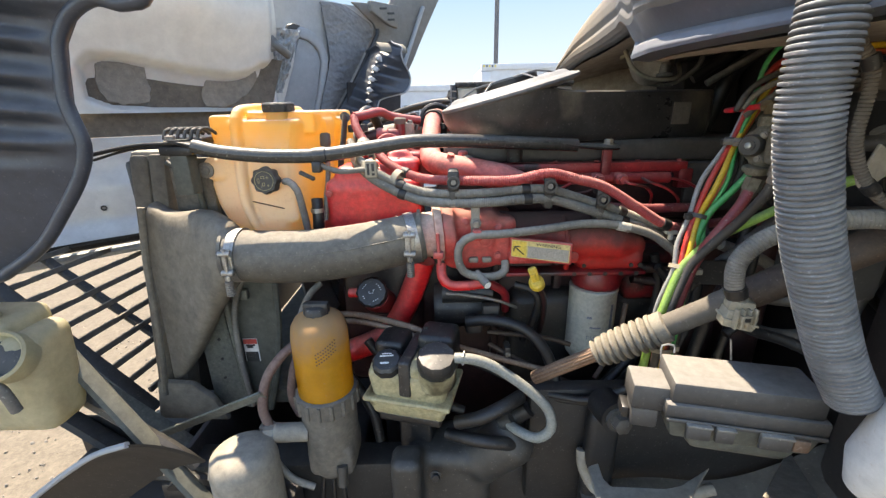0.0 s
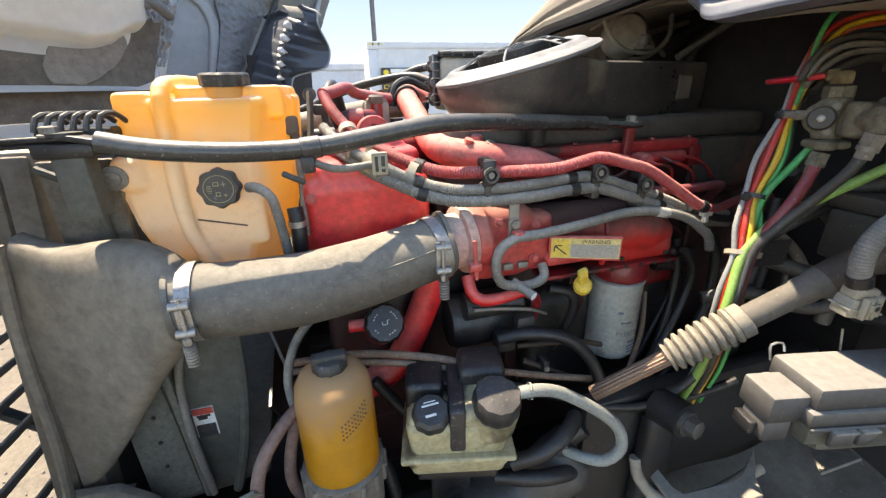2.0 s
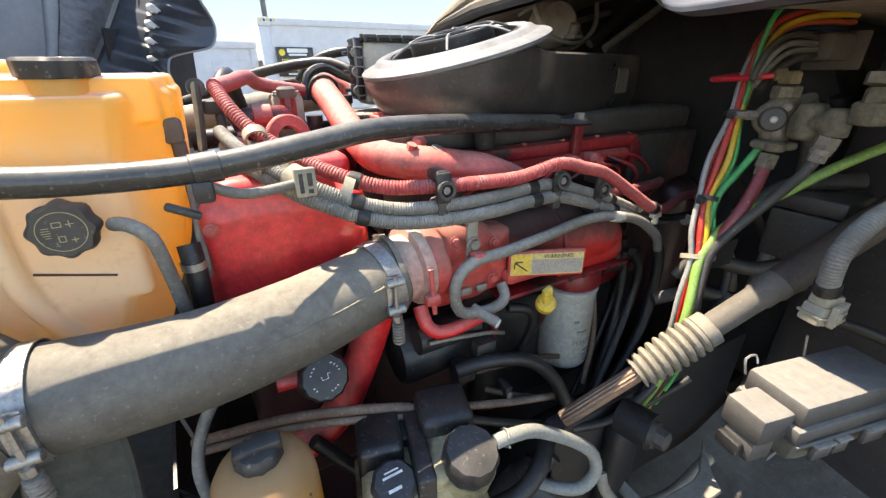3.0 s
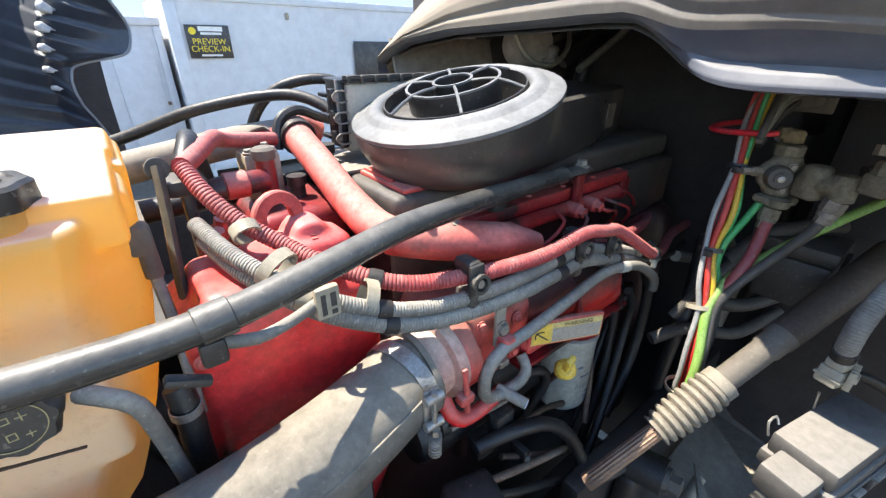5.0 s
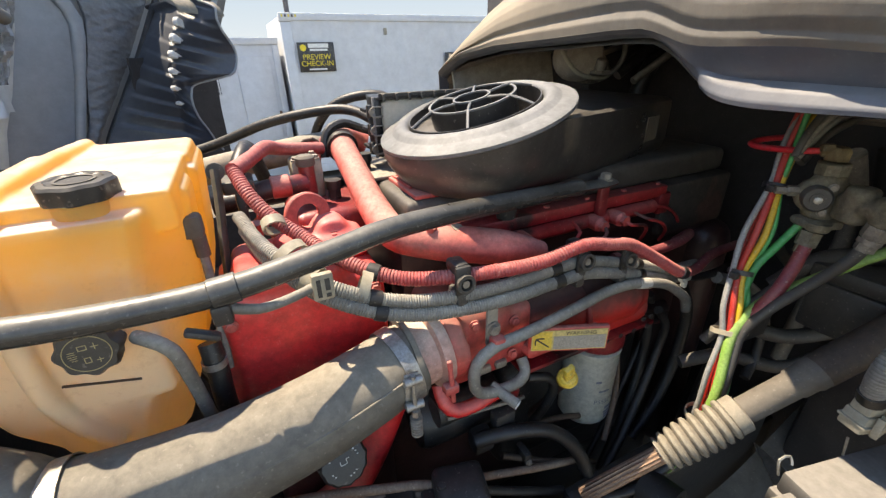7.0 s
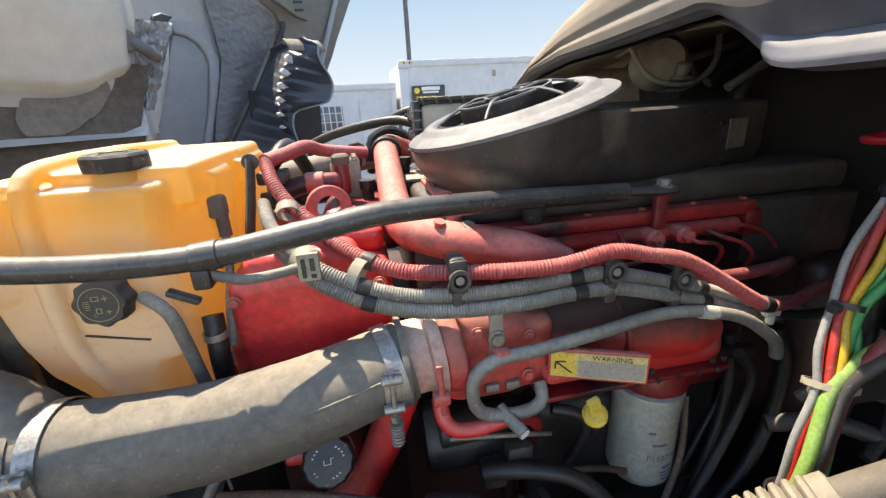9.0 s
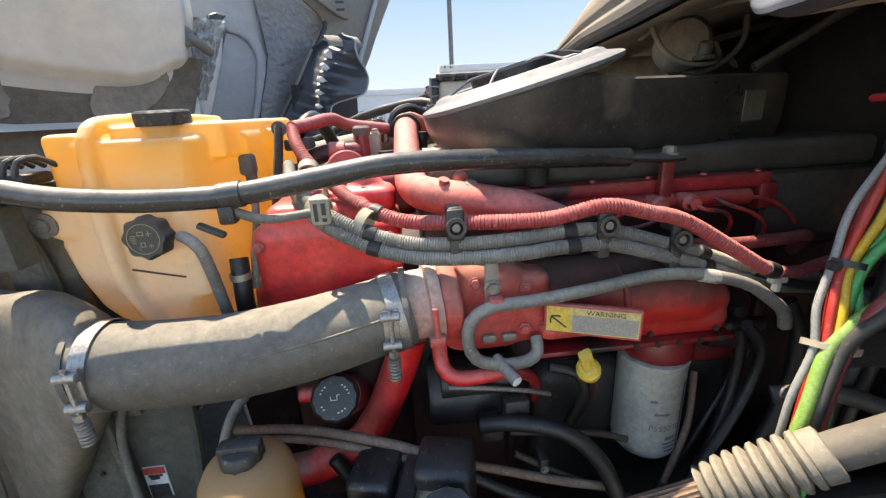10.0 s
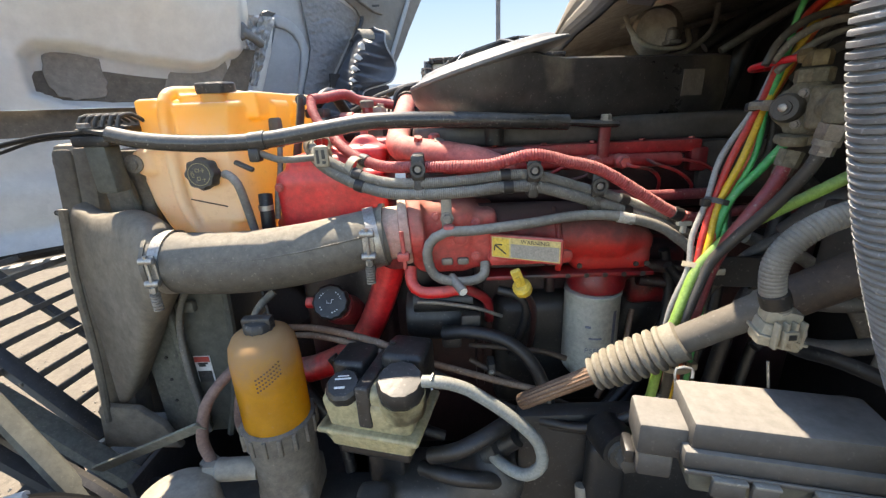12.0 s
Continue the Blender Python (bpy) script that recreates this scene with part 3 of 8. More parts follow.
def hose(name, pts, r, mat, label, group="engine bay hoses and cables", n=10, category="hose", tape=(), **kw):
    if tape:
        c = curve(pts)
        g = thing(name, c[len(c) // 2], label, category, group)
        part("sleeve", tube(pts, r, n, **kw), mat, g)
        for f in tape:
            i = min(len(c) - 2, int(f * len(c)))
            part("tape_wrap", lathe([(r, -0.009), (r + 0.0022, -0.008), (r + 0.0026, 0.0), (r + 0.0022, 0.008), (r, 0.009)], c[i], c[i + 1] - c[i], 14), "rubber", g)
        return g
    return single(name, tube(pts, r, n, **kw), mat, label, category, group)


def clamp_band(at, axis, r, width=0.014, mat="steel"):
    """A worm or T-bolt clamp: band, bolt and spring, standing on the hose."""
    a = Vector(axis).normalized()
    g = thing("hose_clamp", at, "zinc T-bolt clamp with a coil spring round the rubber hose", "clamp", "hose clamps")
    part("band", lathe([(r, -width / 2), (r + 0.002, -width / 2), (r + 0.002, width / 2), (r, width / 2)], at, a, 32, hollow=True), mat, g)
    return g


# ---------- ground and yard ----------
gb = bmesh.new()
bmesh.ops.create_grid(gb, x_segments=40, y_segments=40, size=1)
for v in gb.verts:
    k = 3 + 400 * max(abs(v.co.x), abs(v.co.y)) ** 3
    v.co.x, v.co.y = v.co.x * k, v.co.y * k
gb.faces.ensure_lookup_table()
ob = put("ground", gb, "ground")
tagged(ob, "sunlit pale gravel and dirt yard", "ground", kind="structure")


def sky_backdrop():
    """A far curved sheet of clear sky, pale at the horizon and blue above."""
    m = bpy.data.materials.new("clear_sky")
    m.use_nodes = True
    nt = m.node_tree
    nt.nodes.remove(nt.nodes["Principled BSDF"])
    em = nt.nodes.new("ShaderNodeEmission")
    tc = nt.nodes.new("ShaderNodeTexCoord")
    sep = nt.nodes.new("ShaderNodeSeparateXYZ")
    cr = nt.nodes.new("ShaderNodeValToRGB")
    hz = nt.nodes.new("ShaderNodeMapRange")
    hz.inputs["From Max"].default_value = 90.0
    lk(nt, tc.outputs["Object"], sep.inputs[0])
    lk(nt, sep.outputs["Z"], hz.inputs["Value"])
    lk(nt, hz.outputs[0], cr.inputs[0])
    stops = cr.color_ramp.elements
    stops[0].position, stops[0].color = 0.0, (0.270, 0.315, 0.365, 1)
    stops[1].position, stops[1].color = 1.0, (0.045, 0.115, 0.27, 1)
    mid = stops.new(0.42)
    mid.color = (0.135, 0.215, 0.32, 1)
    low = stops.new(0.16)
    low.color = (0.215, 0.275, 0.345, 1)
    lk(nt, cr.outputs[0], em.inputs["Color"])
    lk(nt, em.outputs[0], nt.nodes["Material Output"].inputs["Surface"])
    M["clear_sky"] = m
    bm = grid(48, 6, lambda s, t: Vector((150 * math.cos(math.pi * (1.08 - 1.16 * s)), 150 * math.sin(math.pi * (1.08 - 1.16 * s)), 75 * t)), 0.0)
    tagged(put("backdrop", bm, "clear_sky"), "clear blue sky, paler towards the horizon", "sky", kind="structure")


def stones():
    rng = random.Random(5)
    bm = bmesh.new()
    for _ in range(900):
        x, y, s = rng.uniform(-3.6, 0.6), rng.uniform(0.9, 4.0), rng.uniform(0.004, 0.013)
        m = Matrix.Translation((x, y, s * 0.3)) @ Euler((rng.random() * 6, rng.random() * 6, rng.random() * 6)).to_matrix().to_4x4() @ Matrix.Diagonal((s, s * rng.uniform(0.5, 1), s * rng.uniform(0.4, 0.8), 1))
        bmesh.ops.create_icosphere(bm, subdivisions=1, radius=1, matrix=m)
    ob = put("gravel", bm, "stone")
    tagged(ob, "loose pale gravel stones on the yard", "gravel", kind="stuff")


def corrugated(x0, x1, y, z0, z1, pitch=0.28, depth=0.036):
    """Container side: trapezoid ribs along x, one sheet."""
    pts, x = [], x0
    while x < x1 - 1e-6:
        for f, d in ((0, 0), (0.25, 0), (0.5, depth), (0.75, depth)):
            if x + f * pitch < x1:
                pts.append((x + f * pitch, y + d))
        x += pitch
    pts.append((x1, y))
    bm = bmesh.new()
    a = [bm.verts.new((px, py, z0)) for px, py in pts]
    b = [bm.verts.new((px, py, z1)) for px, py in pts]
    c = [bm.verts.new((px, y + 0.06, z1)) for px, py in pts]
    for i in range(len(pts) - 1):
        bm.faces.new((a[i], a[i + 1], b[i + 1], b[i]))
        bm.faces.new((b[i], b[i + 1], c[i + 1], c[i]))
    return bm


def container():
    x0, x1, y0, y1, h = 0.70, 12.89, 7.9, 10.34, 2.59
    g = thing("shipping_container", ((x0 + x1) / 2, (y0 + y1) / 2, 0), "white corrugated steel shipping container standing in the yard", "container")
    part("side_wall", corrugated(x0 + 0.16, x1 - 0.16, y0 + 0.02, 0.18, h - 0.09, 0.28, 0.012), "container", g)
    part("body", box(x0 + 0.03, x1 - 0.03, y0 + 0.09, y1, 0.16, h - 0.02, 0.01), "container", g)
    part("top_rail", box(x0 + 0.16, x1 - 0.16, y0, y0 + 0.07, h - 0.10, h, 0.008), "container", g)
    part("bottom_rail", box(x0 + 0.16, x1 - 0.16, y0, y0 + 0.07, 0.1, 0.24, 0.008), "container", g)
    for x in (x0, x1 - 0.16):
        part("corner_post", box(x, x + 0.16, y0 + 0.003, y0 + 0.16, 0.12, h - 0.12, 0.012), "container", g)
        for z in (0.0, h - 0.118):
            part("corner_casting", box(x - 0.004, x + 0.174, y0 - 0.006, y0 + 0.16, z, z + 0.122, 0.012), "container", g)
    for i in range(5):
        part("hazard_stripe", box(x0 + 0.03 + i * 0.05, x0 + 0.055 + i * 0.05, y0 - 0.010, y0 - 0.005, h - 0.055, h - 0.02, 0.0), "sign_yellow" if i % 2 == 0 else "sign", g)
    for x in (2.35, 5.0, 7.6):
        part("lashing_lug", box(x, x + 0.06, y0 - 0.012, y0 + 0.01, h - 0.30, h - 0.2, 0.01), "beige", g)


def signs():
    u, v = (1, 0, 0), (0, 0, 1)
    y = 7.888
    g = thing("notice_sign", (1.185, y, 1.75), "black notice sign with yellow preview check-in lettering on the container", "sign", "container signs")
    part("panel", box(0.895, 1.475, y - 0.006, y + 0.004, 1.752, 2.185, 0.004), "sign", g)
    part("lettering", join(text_mesh("PREVIEW", 0.112, (1.185, y - 0.008, 1.968), u, v), text_mesh("CHECK-IN", 0.112, (1.185, y - 0.008, 1.872), u, v)), "sign_yellow", g, "yellow capital lettering")
    part("emblem", lathe([(0.05, 0), (0.05, 0.003)], (0.985, y - 0.006, 2.105), (0, -1, 0), 8), "sign_yellow", g, "yellow round emblem")
    for r in ((-0.12, 0.20, 0.105, 0.165), (-0.10, 0.18, 0.06, 0.09), (-0.14, 0.14, -0.222, -0.198)):
        part("white_print", bars([r], (1.185, y - 0.006, 2.0), u, v, 0.002), "white", g, "white bar of lettering")
    g = thing("notice_sign", (4.05, y, 1.4), "large black sign with a yellow emblem on the container", "sign", "container signs")
    part("panel", box(3.50, 4.75, y - 0.006, y + 0.004, 1.25, 2.0, 0.004), "sign", g)
    part("emblem", prism([(0, 0), (0.14, 0), (0.30, 0.50), (0.42, 0.50), (0.42, 0.62), (0.20, 0.62)], (4.0, y - 0.010, 1.33), u, v, 0.003), "sign_yellow", g, "yellow angular emblem")


def shed():
    x0, x1, y0, y1, h = -3.2, 0.66, 8.3, 10.6, 2.26
    g = thing("site_cabin", ((x0 + x1) / 2, (y0 + y1) / 2, 0), "low white site cabin beside the shipping container", "cabin")
    part("wall", box(x0, x1, y0, y1, 0.0, h, 0.01), "shed", g)
    part("roof_rail", box(x0 - 0.01, x1 + 0.006, y0 - 0.03, y0 - 0.004, h - 0.09, h + 0.01, 0.006), "shed", g)
    part("wall_panel", box(-0.02, 0.50, y0 - 0.02, y0 - 0.003, 0.2, 2.0, 0.006), "shed", g)
    part("corner_post", box(0.56, 0.655, y0 - 0.025, y0 - 0.003, 0.1, h - 0.1, 0.006), "shed", g)
    w = part("window", box(-0.78, -0.32, y0 - 0.018, y0 - 0.003, 1.45, 1.92, 0.006), "glass", g)
    for i in range(5):
        part("window_bar", box(-0.77 + i * 0.105, -0.75 + i * 0.105, y0 - 0.034, y0 - 0.02, 1.45, 1.92, 0.002), "shed", w)
    for i in range(3):
        part("window_bar", box(-0.78, -0.32, y0 - 0.036, y0 - 0.022, 1.50 + i * 0.15, 1.515 + i * 0.15, 0.002), "shed", w)
    part("latch", box(0.50, 0.545, y0 - 0.045, y0 - 0.022, 1.10, 1.15, 0.006), "rust", g)


def lamp_pole():
    single("lamp_pole", tube([(1.68, 14, 0), (1.68, 14, 4), (1.68, 14, 9)], 0.07, 10, step=1), "pole", "tall dark grey steel lamp pole behind the container", "pole")


sky_backdrop()
stones()
container()
signs()
shed()
lamp_pole()


# ---------- hood, tipped forward ----------
HP, HU = Vector((-1.2, 1.45, 0)), Vector((0.72, 0.694, 0)).normalized()
HN = Vector((HU.y, -HU.x, 0))


def hw(u, z, off=0.0):
    """A place on the hood's inner wall: u along it, z up, off towards the engine."""
    return HP + HU * u + HN * off + Vector((0, 0, z))


OVAL = [(0.0, 1.90), (0.0, 2.01), (0.04, 2.05), (0.14, 2.05), (0.326, 2.016), (0.48, 2.0), (0.55, 2.015), (0.60, 2.045), (0.64, 2.052), (0.69, 2.075), (0.735, 2.07), (0.70, 1.98), (0.66, 1.87), (0.60, 1.85), (0.37, 1.856), (0.2, 1.858), (0.07, 1.868)]


def inside(poly, x, y):
    """Signed nearness to an outline: positive inside."""
    d, ins = 9.0, False
    for (ax, ay), (bx, by) in zip(poly, poly[1:] + poly[:1]):
        if (ay > y) != (by > y) and x < ax + (bx - ax) * (y - ay) / (by - ay):
            ins = not ins
        t = max(0, min(1, ((x - ax) * (bx - ax) + (y - ay) * (by - ay)) / ((bx - ax) ** 2 + (by - ay) ** 2)))
        d = min(d, math.hypot(x - ax - (bx - ax) * t, y - ay - (by - ay) * t))
    return d if ins else -d


def step(a, b, x):
    t = max(0.0, min(1.0, (x - a) / (b - a)))
    return t * t * (3 - 2 * t)


def hood():
    g = thing("truck_hood", (-1.3, 1.5, 0.8), "open truck hood tipped forward, silver-white fibreglass inside with dusty dark recesses", "hood")
    back = -HN

    def upper(s, t):
        u, z = -0.62 + 1.37 * s, 1.855 + 0.85 * t
        off = 0.06 * step(2.02, 2.25, z) + 0.05 * step(0.75, 0.45, u) * step(1.86, 2.2, z)
        off += 0.02 * math.exp(-((u - 0.37) ** 2 + (z - 2.23) ** 2) / 0.006) - 0.17 * step(0.64, 0.745, u)
        off -= 0.05 * step(-0.002, 0.022, inside(OVAL, u, z))
        off += 0.012 * math.sin(u * 9 + z * 5) * step(1.9, 2.1, z)
        return hw(u, z, off)
    part("upper_panel", grid(150, 90, upper, 0.008, back), "hood", g, smooth=60)
    inner = [(u + (0.31 - u) * 0.035, z + (1.95 - z) * 0.06) for u, z in OVAL]
    part("recess_liner", prism(inner, hw(0, 0, -0.040), HU, (0, 0, 1), 0.004), "liner", g, "dark worn liner in the oval recess")
    rng = random.Random(3)
    for outline in ([(0.058, 2.015), (0.085, 2.036), (0.125, 2.046), (0.165, 2.046), (0.20, 2.028), (0.196, 1.98), (0.203, 1.94), (0.19, 1.895), (0.15, 1.882), (0.105, 1.882), (0.065, 1.896), (0.046, 1.945)],
                    [(0.40, 2.012), (0.412, 1.995), (0.388, 1.965), (0.372, 1.935), (0.366, 1.90), (0.376, 1.875), (0.45, 1.872), (0.51, 1.90), (0.552, 1.93), (0.598, 1.985), (0.595, 2.03), (0.56, 2.015), (0.50, 2.004)]):
        blob = []
        for (a, b), (c, d) in zip(outline, outline[1:] + outline[:1]):
            blob += [(a + (c - a) * f + rng.uniform(-0.003, 0.003), b + (d - b) * f + rng.uniform(-0.004, 0.004)) for f in (0.0, 0.33, 0.66)]
        part("liner_patch", prism(blob, hw(0, 0, -0.034), HU, (0, 0, 1), 0.005, 0.002), "foam", g, "grey-brown dusty foam patch")
    part("gap_strip", grid(40, 3, lambda s, t: hw(-0.62 + 1.2 * s, 1.775 + 0.08 * t, -0.03 + 0.006 * math.sin(s * 60) * t), 0.006, back), "liner", g, "brown dusty gap between the panels")

    def lower(s, t):
        u, z = -0.62 + 1.2 * s, 1.44 + 0.335 * t
        off = 0.05 * step(1.50, 1.44, z) + 0.02 * step(1.68, 1.60, z) + 0.008 * math.sin(u * 11)
        return hw(u, z, off)
    part("lower_panel", grid(60, 24, lower, 0.008, back), "hood", g, smooth=60)
    part("drain_hole", lathe([(0.009, 0), (0.009, 0.012), (0.006, 0.012), (0.006, 0)], hw(-0.031, 1.538, 0.012), HN, 14, hollow=True), "black", g)
    part("bottom_rail", tube([hw(-0.62, 1.425, 0.03), hw(0.58, 1.425, 0.03)], 0.022, 8, step=0.4), "black_metal", g)
    part("bottom_rail", tube([hw(-0.62, 1.375, 0.0), hw(0.58, 1.375, 0.0)], 0.018, 8, step=0.4), "hood_grey", g)
    # the far side: arch panel, insulation pad, ribbed guard, flange
    part("wing_panel", grid(30, 30, lambda s, t: hw(0.45 + 1.05 * s, 1.45 + 0.93 * t, -0.235 + 0.006 * math.sin(s * 9 + t * 4)), 0.008, back), "hood_grey", g)
    part("recess_tail", prism([(0.50, 1.78), (0.70, 1.80), (0.745, 1.90), (0.80, 2.03), (0.835, 2.12), (0.70, 2.12), (0.50, 2.05)], hw(0, 0, -0.212), HU, (0, 0, 1), 0.004), "liner", g, "brown dusty end of the recess")
    outer = [(0.88, 2.235), (0.93, 2.238), (0.975, 2.218), (1.016, 2.175), (1.04, 2.105), (1.030, 2.05), (1.012, 2.0), (0.966, 1.872), (0.93, 1.78), (0.87, 1.60)]
    inner_arch = [(0.895, 2.187), (0.935, 2.182), (0.968, 2.163), (0.992, 2.128), (1.0, 2.09), (0.985, 2.03), (0.958, 1.928), (0.925, 1.84), (0.84, 1.60)]
    part("arch_panel", prism(inner_arch + [(0.66, 1.60), (0.72, 1.80), (0.77, 1.895), (0.847, 2.073)], hw(0, 0, -0.208), HU, (0, 0, 1), 0.02, 0.004, 2), "hood_grey", g, "smooth blue-grey panel under the arch")
    part("arch_trim", prism(outer + inner_arch[::-1], hw(0, 0, -0.192), HU, (0, 0, 1), 0.03, 0.009, 3), "hood_grey", g, "rounded grey arch flange")
    part("arch_side", prism([(0.80, 2.20), (0.885, 2.20), (0.85, 2.073), (0.775, 1.895), (0.725, 1.80), (0.66, 1.60), (0.63, 1.60), (0.70, 1.80), (0.745, 1.90)], hw(0, 0, -0.198), HU, (0, 0, 1), 0.02, 0.005, 2), "hood", g, "pale side of the arch")
    part("arch_slot", prism([(0.80, 2.195), (0.818, 2.232), (0.845, 2.243), (0.885, 2.235), (0.86, 2.215), (0.835, 2.20)], hw(0, 0, -0.15), HU, (0, 0, 1), 0.02, 0.004), "black", g, "dark slot at the top of the arch")
    part("foil_flap", grid(16, 30, lambda s, t: hw(0.655 + 0.075 * t + (0.06 + 0.05 * t) * s + 0.008 * noise.noise((s * 6, t * 9, 3)), 1.93 + 0.27 * t, -0.07 + 0.018 * noise.noise((s * 7, t * 12, 1))), 0.004, back), "foil", g, "crumpled silver foil flap", smooth=25)
    part("hinge_knob", join(lathe([(0.034, -0.02), (0.034, 0.012), (0.026, 0.020)], hw(0.66, 2.125, -0.01), HN, 20), tube([hw(0.672, 2.122, 0.0), hw(0.70, 2.105, 0.005), hw(0.742, 2.085, -0.02)], 0.017, 14)), "flange", g)

    def pad(s, t):
        z = 1.70 + 0.665 * t
        a = ramp([(1.70, 0.90), (1.78, 0.945), (1.86, 0.968), (1.94, 0.992), (2.0, 1.018), (2.11, 1.052), (2.20, 1.048), (2.37, 1.03)], z)
        b = ramp([(1.70, 0.935), (1.757, 0.975), (1.97, 1.14), (2.121, 1.245), (2.24, 1.325), (2.27, 1.330), (2.30, 1.315), (2.37, 1.16)], z)
        u = a + (b - a) * s
        crease = noise.noise((u * 9 + z * 5, z * 52 - u * 14, 0)) + 0.7 * noise.noise((u * 26, z * 95 + u * 40, 4))
        return hw(u, z, -0.200 + 0.005 * crease + 0.014 * math.sin(math.pi * s))
    part("insulation_pad", grid(60, 150, pad, 0.012, back), "pad", g, "creased dark insulation pad", smooth=50)
    part("pad_edge", tube([hw(0.965, 1.715, -0.172), hw(0.990, 1.757, -0.172), hw(1.152, 1.97, -0.172), hw(1.257, 2.121, -0.172), hw(1.338, 2.24, -0.172), hw(1.345, 2.27, -0.175)], 0.011, 8), "black", g, "black rubber edge strip")
    part("outer_flange", prism([(1.12, 1.55), (1.43, 1.55), (1.45, 1.92), (1.53, 2.02), (1.565, 2.07), (1.613, 2.14), (1.66, 2.222), (1.78, 2.41), (1.86, 2.53), (1.52, 2.53), (1.44, 2.40), (1.20, 2.385), (1.33, 2.30), (1.355, 2.25), (1.33, 2.12), (1.24, 1.96)], hw(0, 0, -0.185), HU, (0, 0, 1), 0.02, 0.006, 2), "flange", g, "grey-brown outer flange of the hood side")
    part("flange_rib", tube([hw(1.47, 1.98, -0.175), hw(1.52, 2.10, -0.17), hw(1.60, 2.26, -0.17), hw(1.68, 2.42, -0.17)], 0.012, 8), "hood_grey", g)
    part("flange_tab", prism([(1.262, 2.335), (1.375, 2.282), (1.432, 2.272), (1.440, 2.384), (1.255, 2.384)], hw(0, 0, -0.10), HU, (0, 0, 1), 0.03, 0.006, 2), "flange", g)
    for u, z in ((1.335, 2.352), (1.385, 2.335), (1.385, 2.305)):
        part("tab_slot", prism([(u - 0.022, z - 0.004), (u + 0.022, z + 0.002), (u + 0.022, z + 0.012), (u - 0.022, z + 0.006)], hw(0, 0, -0.097), HU, (0, 0, 1), 0.004), "black", g)

    # ribbed rubber guard at the far wheel, standing out from the hood towards the engine
    mid = [(1.66, 1.10), (1.843, 1.096), (1.893, 1.094), (1.946, 1.104), (1.997, 1.12), (2.044, 1.143), (2.092, 1.173), (2.13, 1.20), (2.18, 1.22)]
    rim = [(1.66, 1.225), (1.70, 1.20), (1.742, 1.18), (1.79, 1.153), (1.83, 1.144), (1.862, 1.145), (1.89, 1.157), (1.908, 1.178), (1.918, 1.205), (1.927, 1.23), (1.945, 1.252), (1.97, 1.266), (1.995, 1.272), (2.02, 1.264), (2.045, 1.248), (2.07, 1.230), (2.10, 1.219), (2.135, 1.226), (2.18, 1.215)]

    def guard(s, t):
        z = 1.66 + 0.515 * t
        lip = step(2.12, 2.175, z)
        a = Vector((0.955 + (z - 1.72) * 0.765, -0.165))
        m = Vector((ramp(mid, z), 0.050))
        r = Vector((ramp(rim, z), 0.06 + 0.12 * step(1.895, 1.935, z)))
        q = a.lerp(m, s / 0.45) if s < 0.45 else m.lerp(r, (s - 0.45) / 0.55)
        saw = (z + 0.10 * s - 1.843 - 0.045) / 0.0487 % 1.0
        tooth = saw / 0.72 if saw < 0.72 else (1 - saw) / 0.28
        k = step(0.0, 0.14, s) * step(1.0, 0.55, s) * (1 - lip) * step(1.70, 1.80, z)
        return hw(q.x + 0.010 * (1 - tooth) * k, z - 0.008 * lip, q.y - 0.022 * (1 - tooth) * k - 0.07 * lip * lip)
    part("ribbed_guard", grid(60, 190, guard, 0.006, back), "guard", g, "dark ribbed rubber splash guard", smooth=60)
    # white flakes laid on the ribs as painted glints of sun
    for i, z in enumerate((2.092, 2.044, 1.996, 1.946, 1.893, 1.845)):
        u, k = ramp(mid, z) - 0.004, 1.0 - 0.11 * i
        flame = [(u - 0.008 * k, z + 0.008 * k), (u + 0.004 * k, z + 0.020 * k), (u + 0.016 * k, z + 0.012 * k), (u + 0.050 * k, z - 0.010 * k), (u + 0.026 * k, z - 0.007 * k), (u + 0.024 * k, z - 0.017 * k), (u + 0.008 * k, z - 0.014 * k), (u - 0.008 * k, z - 0.008 * k)]
        part("rib_tip_glint", prism(flame, hw(0, 0, 0.064), HU, (0, 0, 1), 0.020, 0.003), "white_gel", g, "white patch painted for sunlight on a rib tip")
    # paler sheet over the top lobe, its colour standing in for sunlight
    part("sunlit_top_lobe", grid(16, 8, lambda s, t: hw(1.172 + 0.10 * s, 2.122 + 0.045 * t - 0.010 * s, 0.078 + 0.085 * s - 0.035 * t * t), 0.006, back), "boot", g, "pale cap painted for sunlight on the guard's top lobe", smooth=60)
    part("guard_cavity", prism([(1.06, 1.55), (1.432, 1.55), (1.437, 1.78), (1.45, 1.93), (1.36, 1.99), (1.10, 1.99)], hw(0, 0, -0.13), HU, (0, 0, 1), 0.01), "dark", g)
    part("guard_edge", tube([guard(1.0, t) for t in [0.02 * k for k in range(51)]], 0.004, 6), "hood_grey", g, "thin pale edge of the guard")

    # grille: slats seen from behind, between two bars and the edge rail
    sd = Vector((0.749, 0, -0.663))
    for i in range(13):
        p = Vector((-0.985, 1.03, 1.145)) - sd * (0.060 * (i - 2))
        bm = box(-0.0055, 0.0055, -0.01 - 0.012 * i, 0.80, -0.0085, 0.0085, 0.002, 1)
        bmesh.ops.transform(bm, matrix=pose(p.x, p.y, p.z, 0, -12, -4), verts=bm.verts[:])
        part("grille_slat", bm, "slat", g)
